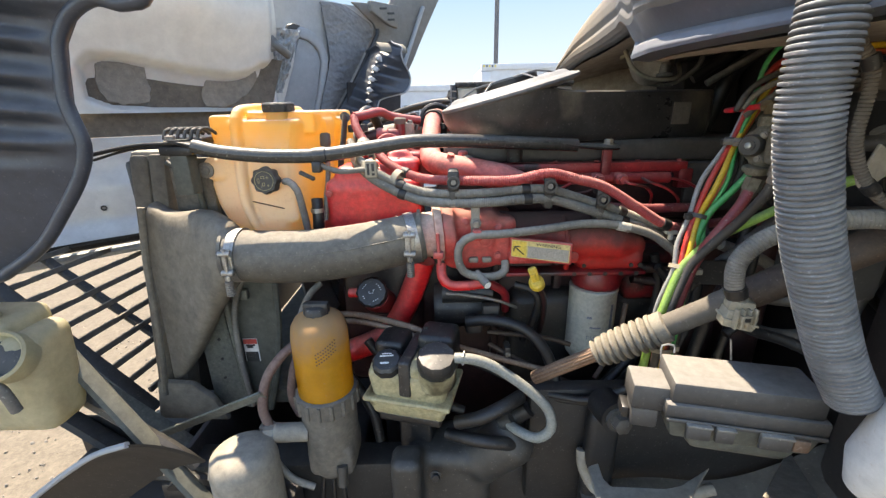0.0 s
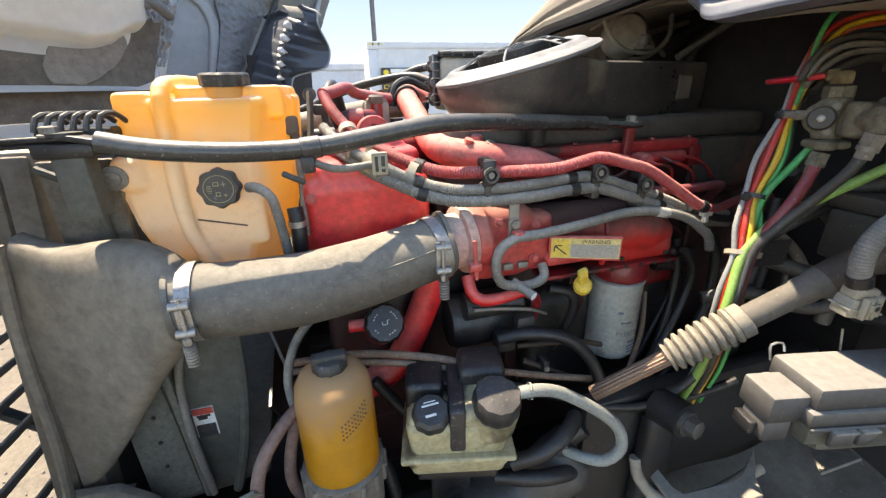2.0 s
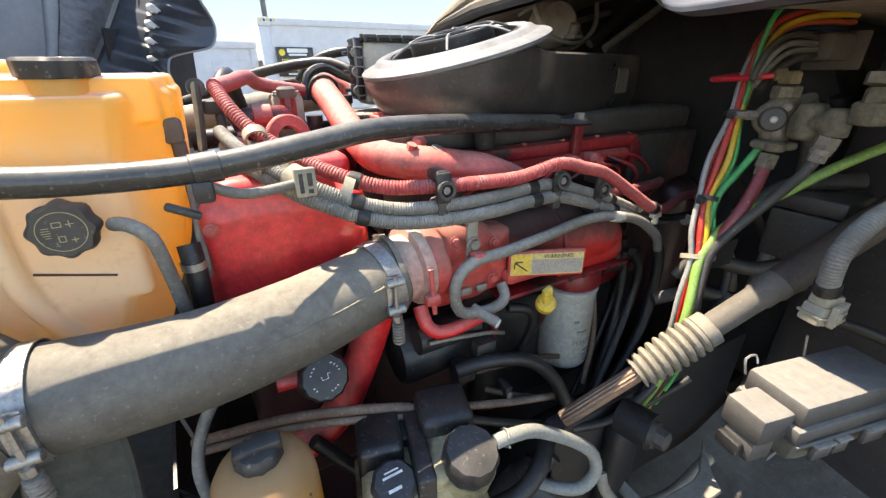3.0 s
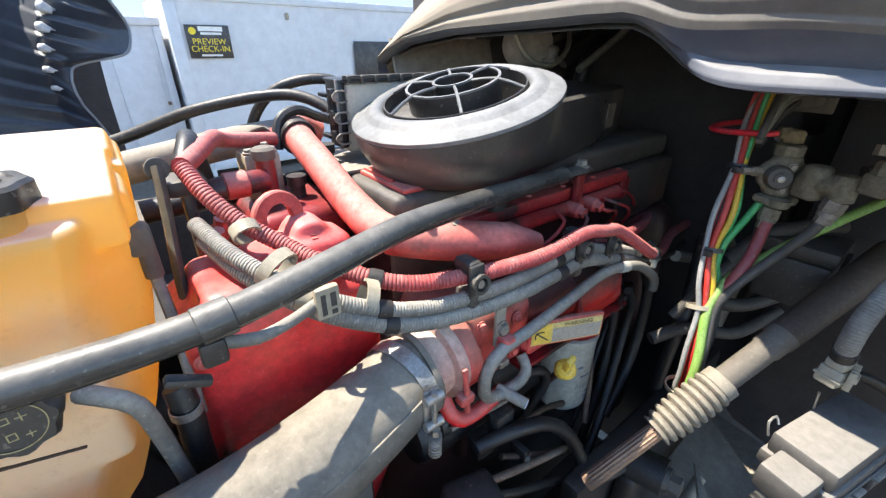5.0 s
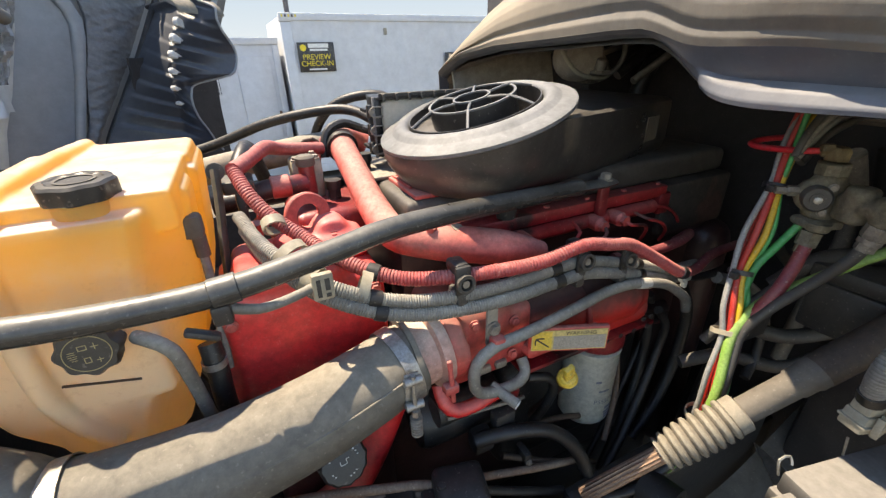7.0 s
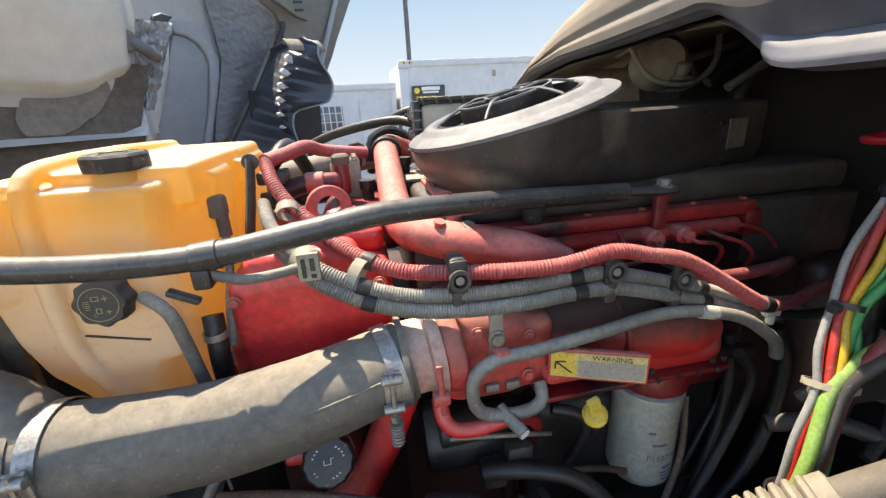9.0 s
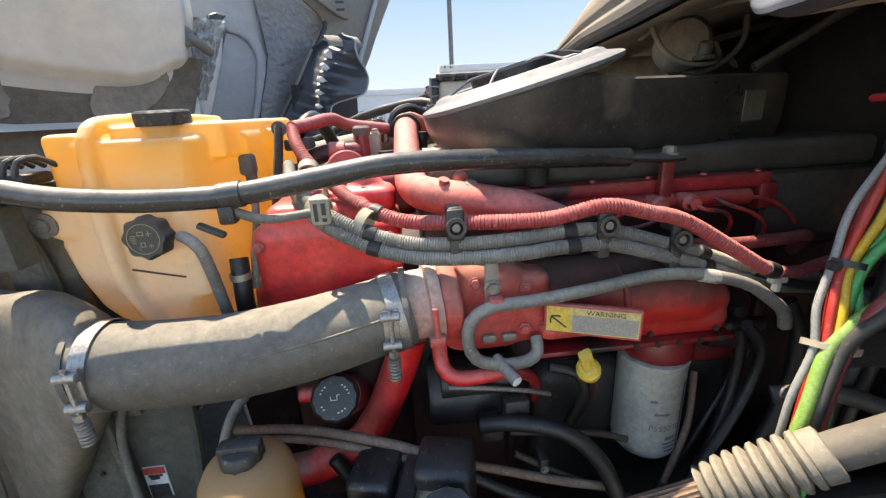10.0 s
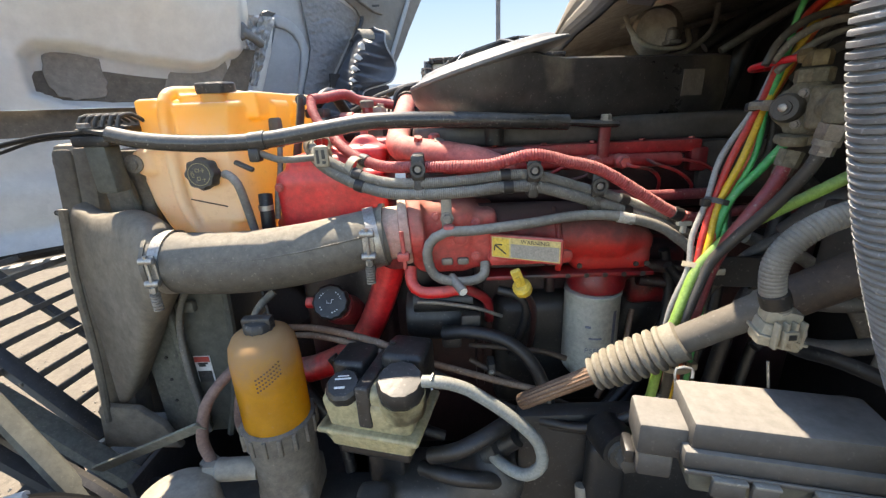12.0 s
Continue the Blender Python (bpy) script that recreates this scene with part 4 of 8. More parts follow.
    for a, b, w in (((-0.86, 0.978, 1.030), (-1.46, 1.085, 1.560), 0.026), ((-0.90, 1.205, 1.065), (-1.46, 1.245, 1.560), 0.017)):
        part("grille_bar", tube([a, b], w, 8, step=0.5, flat=0.7), "black_metal", g)

    # near side: splash guard edge close to the path
    edge = [(-0.40, 2.33), (-0.46, 2.06), (-0.51, 2.02), (-0.56, 2.028), (-0.606, 2.006), (-0.636, 1.965), (-0.644, 1.93), (-0.655, 1.87), (-0.645, 1.80), (-0.668, 1.745), (-0.72, 1.68), (-0.78, 1.615), (-0.857, 1.565), (-0.93, 1.54), (-1.25, 1.50)]

    def near(s, t):
        # s: along the edge line, t: inwards from it
        f = s * (len(edge) - 1)
        k = min(int(f), len(edge) - 2)
        w = f - k
        x = edge[k][0] * (1 - w) + edge[k + 1][0] * w
        z = edge[k][1] * (1 - w) + edge[k + 1][1] * w
        q = Vector((x, 0.75, z)).lerp(Vector((-1.3, 0.66, 2.15)), t)
        q.y += -0.05 * math.sin(math.pi * min(1.0, t * 2.2) * 0.5) - 0.020 * max(-0.5, math.sin(q.z * 2 * math.pi / 0.055 + q.x * 14)) * step(0.0, 0.10, t) * step(1.74, 1.84, q.z)
        return q
    part("near_guard", grid(160, 70, near, 0.02, (0, 1, 0)), "guard", g, "blue-black ribbed rubber splash guard", smooth=60)
    part("guard_rim", tube([(x, 0.752, z) for x, z in edge], 0.012, 10), "guard", g)
    def worn(s, t):
        r = 0.5 + 0.12 * math.sin(9 * s) + 0.06 * math.sin(23 * s + 1)
        q = near((7.7 + 1.2 * s) / 14, 0.16 + 0.05 * r + 0.36 * t)
        q.y -= 0.004
        return q
    part("worn_patch", grid(24, 12, worn, 0.003, (0, 1, 0)), "hood_grey", g, "worn pale grey patch", smooth=60)


hood()


# ---------- cab cowl and firewall ----------
COWL_X = [(-0.4, 0.58), (0.1, 0.46), (0.35, 0.395), (0.55, 0.353), (0.65, 0.340), (0.72, 0.347), (0.77, 0.366), (0.82, 0.378), (0.90, 0.392), (1.0, 0.42), (1.2, 0.44), (1.6, 0.455), (1.76, 0.465), (1.82, 0.50)]
COWL_Z = [(-0.4, 1.914), (0.3, 1.924), (0.62, 1.927), (0.71, 1.926), (0.745, 1.927), (0.77, 1.930), (0.80, 1.938), (0.83, 1.953), (0.86, 1.973), (0.89, 1.989), (0.92, 1.998), (1.0, 2.000), (1.15, 1.995), (1.4, 1.987), (1.6, 1.965), (1.7, 1.938), (1.76, 1.915), (1.82, 1.88)]
COWL_BAND = [(-0.4, 1.935), (0.3, 1.955), (0.62, 1.975), (0.733, 1.990), (0.79, 2.000), (0.877, 2.012), (1.1, 2.012)]
NEAR = [(-0.010, -0.010), (-0.042, -0.006), (-0.043, 0.0), (-0.037, 0.014), (-0.024, 0.022), (-0.036, 0.042), (-0.048, 0.057), (-0.051, 0.064), (-0.051, 0.070), (-0.057, 0.082), (-0.059, 0.094), (-0.057, 0.104), (-0.055, 0.114), (-0.045, 0.126), (0.10, 0.16), (0.35, 0.25), (0.7, 0.40)]
FAR = [(0.010, -0.004), (-0.030, -0.004), (-0.033, -0.002), (-0.035, 0.0), (-0.037, 0.003), (-0.038, 0.006), (-0.040, 0.010), (-0.042, 0.026), (-0.036, 0.038), (-0.042, 0.052), (-0.041, 0.074), (-0.036, 0.094), (-0.024, 0.114), (0.002, 0.134), (0.12, 0.17), (0.35, 0.22), (0.7, 0.26)]


def cowl():
    g = thing("cab_cowl", (0.7, 1.0, 1.0), "dusty blue-grey cab cowl with a tan layered edge overhanging the engine", "cowl")

    def point(k, y):
        """Profile point k at y: the layered edge keeps its height, the face below it shrinks towards the arch."""
        zb, band = ramp(COWL_Z, y), step(0.62, 1.08, y)

        def edge(j):
            return (1 - band) * (ramp(COWL_BAND, y) - 0.057 + NEAR[j][1]) + band * (zb + FAR[j][1]) - zb
        if k >= 6:
            return Vector(((1 - band) * NEAR[k][0] + band * FAR[k][0], edge(k)))
        m = step(1.927, 1.950, zb) if y < 1.0 else 1.0
        return Vector(((1 - m) * NEAR[k][0] + m * ((1 - band) * NEAR[6][0] + band * FAR[6][0]) + 0.036 * m * (1 - k / 6), NEAR[k][1] * edge(6) / NEAR[6][1]))

    def outer(k0, k1):
        def fn(s, t):
            y = -0.4 + 2.22 * s
            f = k0 + t * (k1 - k0)
            k = min(int(f), len(NEAR) - 2)
            w = f - k
            q = point(k, y).lerp(point(k + 1, y), w)
            e = step(1.15, 1.80, y)
            q.y = q.y * (1 - e) + e * min(q.y, 0.9 * (q.x + 0.055))
            return Vector((ramp(COWL_X, y) + q.x, y, ramp(COWL_Z, y) + q.y - 0.10 * step(1.78, 1.82, y)))
        return fn
    part("face", grid(170, 24, outer(0, 6), 0.0), "cowl", g, "smooth blue-grey face, sunlit along its lower ledge", smooth=50)
    part("layered_edge", grid(170, 40, outer(6, 14), 0.0), "cowl_tan", g, "tan dusty edge in two soft ridges, painted paler at its sunlit far end", smooth=60)
    part("top", grid(170, 6, outer(14, 16), 0.0), "cowl", g, smooth=50)

    def under(s, t):
        y = -0.4 + 2.2 * s
        return Vector((ramp(COWL_X, y) - 0.008 + 0.75 * t, y, ramp(COWL_Z, y) - 0.010 + 0.10 * t * (1 - t) + 0.10 * t * step(0.85, 1.0, y)))
    part("underside", grid(120, 10, under, 0.0), "cowl_in", g, smooth=50)
    part("end_wall", grid(16, 16, lambda s, t: Vector((0.455 + 0.40 * s, 1.66 + 0.07 * t - 0.10 * s * s, 1.74 + 0.24 * t)), 0.012, (0, 1, 0)), "cowl_in", g, "tan dusty inner side of the cowl", smooth=60)
    part("seal", tube([(ramp(COWL_X, y) + 0.12, y, ramp(COWL_Z, y) + 0.20) for y in (-0.3, 0.1, 0.4, 0.7, 0.85)], 0.014, 8), "rubber", g, "black rubber hood seal")
    part("firewall", box(1.0, 1.04, -0.4, 2.4, 0.5, 2.25, 0.01), "dark", g)
    part("tunnel_wall", box(0.80, 1.0, 1.46, 1.75, 1.0, 2.0, 0.03), "dark", g)
    part("side_panel", box(0.80, 0.99, 0.15, 0.70, 1.0, 1.92, 0.04), "dark", g)
    # wiper linkage and cables under the cowl
    part("wiper_motor", lathe([(0.06, 0), (0.06, 0.05), (0.045, 0.08)], (0.64, 1.36, 1.965), (-0.45, -0.9, 0.05), 24), "cowl_in", g)


cowl()
for pts, r, mat, lab in (
        ([(0.53, 1.30, 2.0), (0.544, 1.28, 1.957), (0.578, 1.27, 1.928), (0.638, 1.27, 1.918), (0.685, 1.28, 1.929), (0.70, 1.32, 1.965)], 0.006, "beige", "pale dusty wiper cable looping under the cowl"),
        ([(0.613, 1.34, 1.915), (0.673, 1.32, 1.906), (0.719, 1.30, 1.928), (0.753, 1.30, 1.966), (0.77, 1.32, 2.02)], 0.007, "loom", "dusty grey cable under the cowl"),
        ([(0.737, 1.30, 1.92), (0.791, 1.29, 1.958), (0.86, 1.28, 2.001), (0.936, 1.26, 2.03)], 0.015, "rubber", "black hose under the cowl"),
        ([(0.756, 1.26, 1.905), (0.815, 1.25, 1.942), (0.896, 1.24, 1.990), (0.95, 1.24, 2.02)], 0.010, "loom", "dusty grey cable under the cowl"),
        ([(0.79, 1.30, 1.76), (0.816, 1.30, 1.832), (0.837, 1.29, 1.919), (0.881, 1.28, 1.978), (0.973, 1.26, 2.036)], 0.022, "rubber", "thick black hose rising under the cowl"),
        ([(0.56, 1.40, 1.99), (0.60, 1.33, 2.02), (0.66, 1.22, 2.03), (0.74, 1.12, 2.02)], 0.006, "beige", "pale dusty wiper cable looping under the cowl"),
        ([(0.58, 0.86, 1.95), (0.62, 0.90, 1.99), (0.70, 0.98, 2.02), (0.80, 1.05, 2.03)], 0.007, "loom", "dusty grey cable under the cowl")):
    hose("cable", pts, r, mat, lab, category="cable")
g = thing("wiper_linkage", (0.63, 1.30, 1.90), "dusty wiper motor and link arm under the cowl", "wiper motor")
part("link_arm", box(0.60, 0.86, 1.325, 1.345, 1.972, 1.986, 0.003, rot=spin(0, -12, 6)), "steel_dull", g)
part("crank", box(0.615, 0.645, 1.235, 1.275, 1.925, 1.935, 0.003), "steel_dull", g)
part("pivot", lathe([(0.014, 0), (0.014, 0.03), (0.009, 0.034)], (0.63, 1.26, 1.93), (0, -0.3, 1), 14), "steel_dull", g)


# ---------- radiator pack ----------
def radiator():
    g = thing("radiator_pack", (-0.73, 1.4, 1.0), "dusty radiator and charge-air cooler pack behind the grille", "radiator")
    part("core", box(-0.80, -0.70, 1.03, 1.85, 1.05, 1.74, 0.01), "black_metal", g)

    def rail(x0, x1, bev):
        # a leaning upright: its foot stands further forward and nearer
        bm = box(x0, x1, 0.985, 1.04, 1.06, 1.76, bev)
        for v in bm.verts:
            k = (1.76 - v.co.z) / 0.7
            v.co.x -= 0.055 * k
            v.co.y -= 0.05 * k
        return bm
    part("side_rail", rail(-0.752, -0.705, 0.012), "rail", g, "tan dusty side rail with rounded edges")
    part("side_rail_inner", rail(-0.703, -0.664, 0.006), "rail", g)
    part("top_cover", box(-0.752, -0.655, 0.99, 1.06, 1.735, 1.768, 0.012), "tan", g)
    part("upper_bracket", box(-0.66, -0.56, 0.985, 1.00, 1.50, 1.75, 0.004), "sep_base", g)
    part("top_rib", tube([(-0.66, 0.985, 1.74), (-0.6, 0.975, 1.70), (-0.585, 0.975, 1.60), (-0.57, 0.975, 1.53)], 0.007, 8), "shroud", g)
    # charge-air cooler end tank: a flat funnel into the hose
    bm = bmesh.new()
    rings = []
    for k in range(15):
        t = k / 14
        e = t * t * (3 - 2 * t) if t < 1 else 1
        c = Vector((-0.70, 0.965, 1.40)).lerp(Vector((-0.455, 0.852, 1.553)), t)
        c.z = 1.40 + 0.153 * e
        hz, hy = 0.250 * (1 - t) ** 0.85 + 0.054 * (1 - (1 - t) ** 0.85), 0.035 * (1 - e) + 0.054 * e
        p = 5 - 3 * e
        ring = []
        for i in range(32):
            a = 2 * math.pi * i / 32
            ca, sa = math.cos(a), math.sin(a)
            ring.append(bm.verts.new(c + Vector((-0.05 * (1 - t) * (0.5 - 0.5 * sa) * 1.0, hy * math.copysign(abs(ca) ** (2 / p), ca), hz * math.copysign(abs(sa) ** (2 / p), sa)))))
        rings.append(ring)
    skin(bm, rings)
    part("end_tank", bm, "cast", g, "tan dusty cast aluminium end tank", smooth=60)
    part("end_tank_rim", tube([(-0.705, 0.925, 1.645), (-0.72, 0.915, 1.5), (-0.735, 0.91, 1.3), (-0.755, 0.905, 1.14)], 0.008, 8), "cast", g)
    part("foot_bracket", prism([(-0.79, 1.06), (-0.60, 1.05), (-0.63, 1.12), (-0.68, 1.17), (-0.77, 1.18)], (0, 0.905, 0), (1, 0, 0), (0, 0, 1), 0.02, 0.006, 2), "cast", g)


def shroud():
    g = thing("fan_shroud", (-0.55, 1.0, 1.0), "dark green-grey fan shroud side with small holes", "shroud")
    poly = [(-0.66, 1.05), (-0.50, 1.06), (-0.475, 1.14), (-0.458, 1.25), (-0.445, 1.35), (-0.440, 1.45), (-0.44, 1.50), (-0.66, 1.50)]
    part("side", prism(poly, (0, 0.955, 0), (1, 0, 0), (0, 0, 1), 0.012, 0.004, 2), "shroud", g)
    part("inner_sheet", prism([(-0.655, 1.06), (-0.566, 1.07), (-0.578, 1.30), (-0.592, 1.49), (-0.655, 1.49)], (0, 0.9505, 0), (1, 0, 0), (0, 0, 1), 0.004, 0.001), "shroud_pale", g, "paler scuffed sheet with small holes")
    part("stiffener", box(-0.566, -0.552, 0.932, 0.957, 1.07, 1.50, 0.004, rot=spin(0, -2, 0)), "shroud_pale", g)
    part("bracket", join(box(-0.548, -0.505, 0.938, 0.954, 1.398, 1.424, 0.003), box(-0.54, -0.53, 0.930, 0.94, 1.405, 1.417, 0.002)), "shroud_pale", g)
    part("rim", tube([(-0.505, 0.955, 1.05), (-0.47, 0.955, 1.17), (-0.447, 0.96, 1.32), (-0.44, 0.965, 1.50)], 0.010, 8), "shroud", g)
    part("rear", box(-0.66, -0.44, 0.97, 1.9, 1.05, 1.10, 0.01), "shroud", g)
    for z in (1.16, 1.22, 1.28, 1.34):
        part("hole", lathe([(0.004, 0), (0.004, 0.002), (0.001, 0.002)], (-0.612 + (z - 1.16) * 0.05, 0.9465, z), (0, -1, 0), 8), "black", g)
    t = thing("warning_label", (-0.528, 0.95, 1.21), "small red, white and black warning label on the fan shroud", "label")
    part("film", box(-0.547, -0.509, 0.9525, 0.9548, 1.207, 1.277, 0.0), "white", t)
    part("head", box(-0.546, -0.510, 0.9510, 0.9523, 1.262, 1.276, 0.0), "ink_red", t)
    part("print", bars([(-0.017, 0.017, -0.034, -0.004), (-0.010, 0.006, 0.008, 0.016), (-0.012, 0.012, 0.014, 0.019)], (-0.528, 0.9524, 1.241), (1, 0, 0), (0, 0, 1)), "ink", t)
    hose("cable", [(-0.455, 0.93, 1.50), (-0.50, 0.925, 1.46), (-0.535, 0.925, 1.38), (-0.545, 0.925, 1.25), (-0.54, 0.93, 1.08)], 0.007, "loom", "dusty grey cable down the fan shroud", category="cable")


radiator()
shroud()


# ---------- charge-air hose ----------
def charge_hose():
    pts = [(-0.475, 0.852, 1.552), (-0.40, 0.848, 1.547), (-0.30, 0.848, 1.547), (-0.20, 0.857, 1.556), (-0.12, 0.87, 1.568), (-0.055, 0.885, 1.578)]
    g = thing("charge_air_hose", (-0.27, 0.85, 1.49), "thick dusty grey-black rubber charge-air hose", "hose")
    part("hose_wall", tube(pts, 0.057, 40, radii=[0.0575, 0.058, 0.058, 0.0575, 0.056, 0.0545]), "rubber_hose", g, smooth=60)
    part("mould_line", tube([(x, y - 0.0545 * 0.98, z + 0.0195) for x, y, z in pts[1:]], 0.0016, 6), "rubber_hose", g)
    for x in (-0.475, -0.056):
        y, z = (0.852, 1.552) if x < -0.2 else (0.885, 1.578)
        part("hose_end", lathe([(0.0535, -0.004), (0.060, -0.004), (0.060, 0.004), (0.0535, 0.004)], (x, y, z), (1, 0.05, 0.05), 36, hollow=True), "rubber_hose", g)
    for at, ax, r, s in (((-0.452, 0.851, 1.551), (1, 0, 0), 0.0585, 1), ((-0.075, 0.880, 1.575), (1, 0.22, 0.15), 0.0565, 1)):
        at = Vector(at)
        g = clamp_band(at, ax, r, 0.02)
        y = at.y - r - 0.004
        for dz in (0.026, -0.016):
            part("trunnion", lathe([(0.0045, -0.013), (0.0062, -0.012), (0.0062, 0.012), (0.0045, 0.013)], (at.x, y - 0.005, at.z + dz), (1, 0, 0), 14), "steel", g)
        part("band_tongue", box(at.x - 0.010, at.x + 0.010, y - 0.001, y + 0.003, at.z - 0.022, at.z + 0.034, 0.001), "steel", g)
        part("bolt", tube([(at.x, y - 0.006, at.z + 0.036), (at.x, y - 0.008, at.z - 0.066)], 0.0034, 8, step=0.02), "steel", g)
        part("nut", lathe([(0.0065, 0), (0.0065, 0.009)], (at.x, y - 0.008, at.z - 0.022), (0, 0, -1), 6), "steel", g)
        part("spring", tube([(at.x, y - 0.008, at.z - 0.034), (at.x, y - 0.008, at.z - 0.066)], 0.0066, 12, pitch=0.0050, depth=0.0020), "steel_dull", g)


charge_hose()


# ---------- coolant tank ----------
def coolant_tank():
    g = thing("coolant_tank", (-0.40, 1.12, 1.50), "translucent orange coolant expansion tank with a black cap", "tank")
    # plan outlines at rising heights: left back, left front, seam, front right, side, waist, rear block, back
    levels = [(1.470, -0.455, -0.405, -0.370, -0.362, 0.03), (1.505, -0.472, -0.398, -0.355, -0.348, 0.014), (1.555, -0.498, -0.384, -0.335, -0.325, 0.006), (1.592, -0.522, -0.370, -0.322, -0.312, 0.0),
              (1.640, -0.540, -0.354, -0.308, -0.300, 0.0), (1.690, -0.548, -0.348, -0.300, -0.292, 0.0), (1.735, -0.536, -0.346, -0.294, -0.288, 0.0), (1.780, -0.529, -0.335, -0.288, -0.284, 0.0),
              (1.824, -0.529, -0.327, -0.285, -0.280, 0.0), (1.833, -0.526, -0.330, -0.288, -0.283, 0.004)]
    hull = bmesh.new()
    rings = []
    for z, left, right, side, rear, inset in levels:
        plan = [(left + 0.02, 1.335 - inset), (left, 1.30), (left, 0.962 + inset), (left + 0.012, 0.951 + inset), (-0.474, 0.946 + inset), (-0.437, 0.941 + inset), (right - 0.012, 0.941 + inset), (right, 0.952 + inset),
                (side, 1.035), (side, 1.115), (side - 0.012, 1.128), (side - 0.012, 1.150), (rear, 1.163), (rear, 1.335 - inset), (rear - 0.015, 1.347 - inset)]
        rings.append([hull.verts.new((x, y, z)) for x, y in plan])
    skin(hull, rings)
    hull = join(hull,
                box(-0.528, -0.474, 0.953, 1.33, 1.80, 1.8455, 0.009, 2),
                box(-0.447, -0.293, 0.970, 1.20, 1.80, 1.8515, 0.007, 2),
                box(-0.440, -0.288, 1.18, 1.342, 1.80, 1.853, 0.010, 2),
                box(-0.436, -0.345, 0.9385, 0.98, 1.598, 1.690, 0.010, 2),
                box(-0.552, -0.500, 0.937, 1.02, 1.700, 1.756, 0.018, 3),
                tube([(-0.445, 1.33, 1.853), (-0.452, 1.15, 1.858), (-0.457, 1.0, 1.856), (-0.459, 0.955, 1.846), (-0.460, 0.939, 1.815), (-0.462, 0.935, 1.75), (-0.464, 0.935, 1.69), (-0.462, 0.936, 1.64), (-0.448, 0.940, 1.59), (-0.425, 0.945, 1.545)], 0.0125, 12))
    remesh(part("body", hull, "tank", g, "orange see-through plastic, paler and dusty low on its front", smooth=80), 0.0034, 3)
    cap = part("filler_cap", lathe([(0.0345, 0), (0.0355, 0.003), (0.0355, 0.017), (0.0325, 0.020), (0.026, 0.0205), (0.024, 0.019), (0.008, 0.019)], (-0.3765, 0.986, 1.850), (0, -0.03, 1), 64, 8, 0.045), "black", g, "black lobed filler cap")
    part("cap_top", lathe([(0.016, 0.0192), (0.019, 0.0192), (0.019, 0.0202), (0.016, 0.0202)], (-0.3765, 0.986, 1.850), (0, -0.03, 1), 32, hollow=True), "black_dusty", cap)
    part("neck", lathe([(0.030, -0.02), (0.030, 0.004)], (-0.3765, 0.986, 1.848), (0, 0, 1), 24), "tank", g)
    ax = (0.02, -1, 0.06)
    fc = part("front_cap", lathe([(0.026, 0), (0.0295, 0.004), (0.0295, 0.022), (0.026, 0.027), (0.018, 0.027)], (-0.402, 0.934, 1.703), ax, 48, 8, 0.06), "black_dusty", g, "dusty black lobed pressure cap")
    part("cap_ring", lathe([(0.0203, 0.0275), (0.0211, 0.0275), (0.0211, 0.0280), (0.0203, 0.0280)], (-0.402, 0.934, 1.703), ax, 40, hollow=True), "ink_gold", fc)
    icons = [(-0.006, 0.002, 0.010, 0.0108), (-0.006, 0.002, 0.005, 0.0058), (-0.006, -0.0052, 0.005, 0.0108), (0.0012, 0.002, 0.005, 0.0108), (0.005, 0.012, 0.007, 0.0078), (0.008, 0.0088, 0.0035, 0.0115),
             (-0.004, 0.002, -0.005, -0.0042), (-0.004, 0.002, -0.011, -0.0102), (-0.004, -0.0032, -0.011, -0.0042), (0.0012, 0.002, -0.011, -0.0042), (0.006, 0.012, -0.010, -0.0092), (0.0085, 0.0093, -0.013, -0.007),
             (-0.015, -0.009, 0.005, 0.0056), (-0.016, -0.009, 0.0025, 0.0031), (-0.016, -0.008, 0.0, 0.0006), (-0.015, -0.009, -0.0025, -0.0019), (-0.014, -0.009, -0.005, -0.0044)]
    part("cap_print", bars(icons, (-0.402, 0.9068, 1.7045), (1, 0.02, 0), (0, 0.06, 1), 0.0004), "ink_gold", fc, "worn gold symbols")
    part("mount_bolt", lathe([(0.018, 0), (0.018, 0.004), (0.011, 0.005), (0.011, 0.010)], (-0.542, 0.937, 1.727), (0, -1, 0), 16), "steel_dull", g)
    part("seam", box(-0.449, -0.376, 0.9362, 0.9390, 1.6425, 1.6445, 0.0, rot=spin(0, 14, 0)), "rust_dark", g)
    part("sensor", join(box(-0.302, -0.278, 1.015, 1.042, 1.768, 1.800, 0.006), lathe([(0.009, 0), (0.009, 0.03)], (-0.287, 1.028, 1.770), (0, 0, -1), 12)), "shaft", g)
    part("sensor_wire", tube([(-0.287, 1.028, 1.745), (-0.285, 1.0, 1.69), (-0.286, 0.975, 1.655), (-0.288, 0.955, 1.60)], 0.006, 8), "loom", g)
    part("drain_hose", tube([(-0.362, 0.925, 1.70), (-0.345, 0.905, 1.702), (-0.328, 0.90, 1.685), (-0.322, 0.905, 1.64), (-0.318, 0.915, 1.57), (-0.315, 0.93, 1.50)], 0.0080, 10), "loom", g, "thin dusty overflow hose")
    part("lower_hose", tube([(-0.300, 0.945, 1.655), (-0.298, 0.935, 1.62), (-0.300, 0.935, 1.57), (-0.30, 0.95, 1.48)], 0.0135, 12), "rubber", g, "short black rubber outlet hose")
    part("hose_clip", lathe([(0.0138, 0), (0.0152, 0), (0.0152, 0.01), (0.0138, 0.01)], (-0.299, 0.936, 1.625), (0, 0, 1), 20, hollow=True), "steel", g)


coolant_tank()


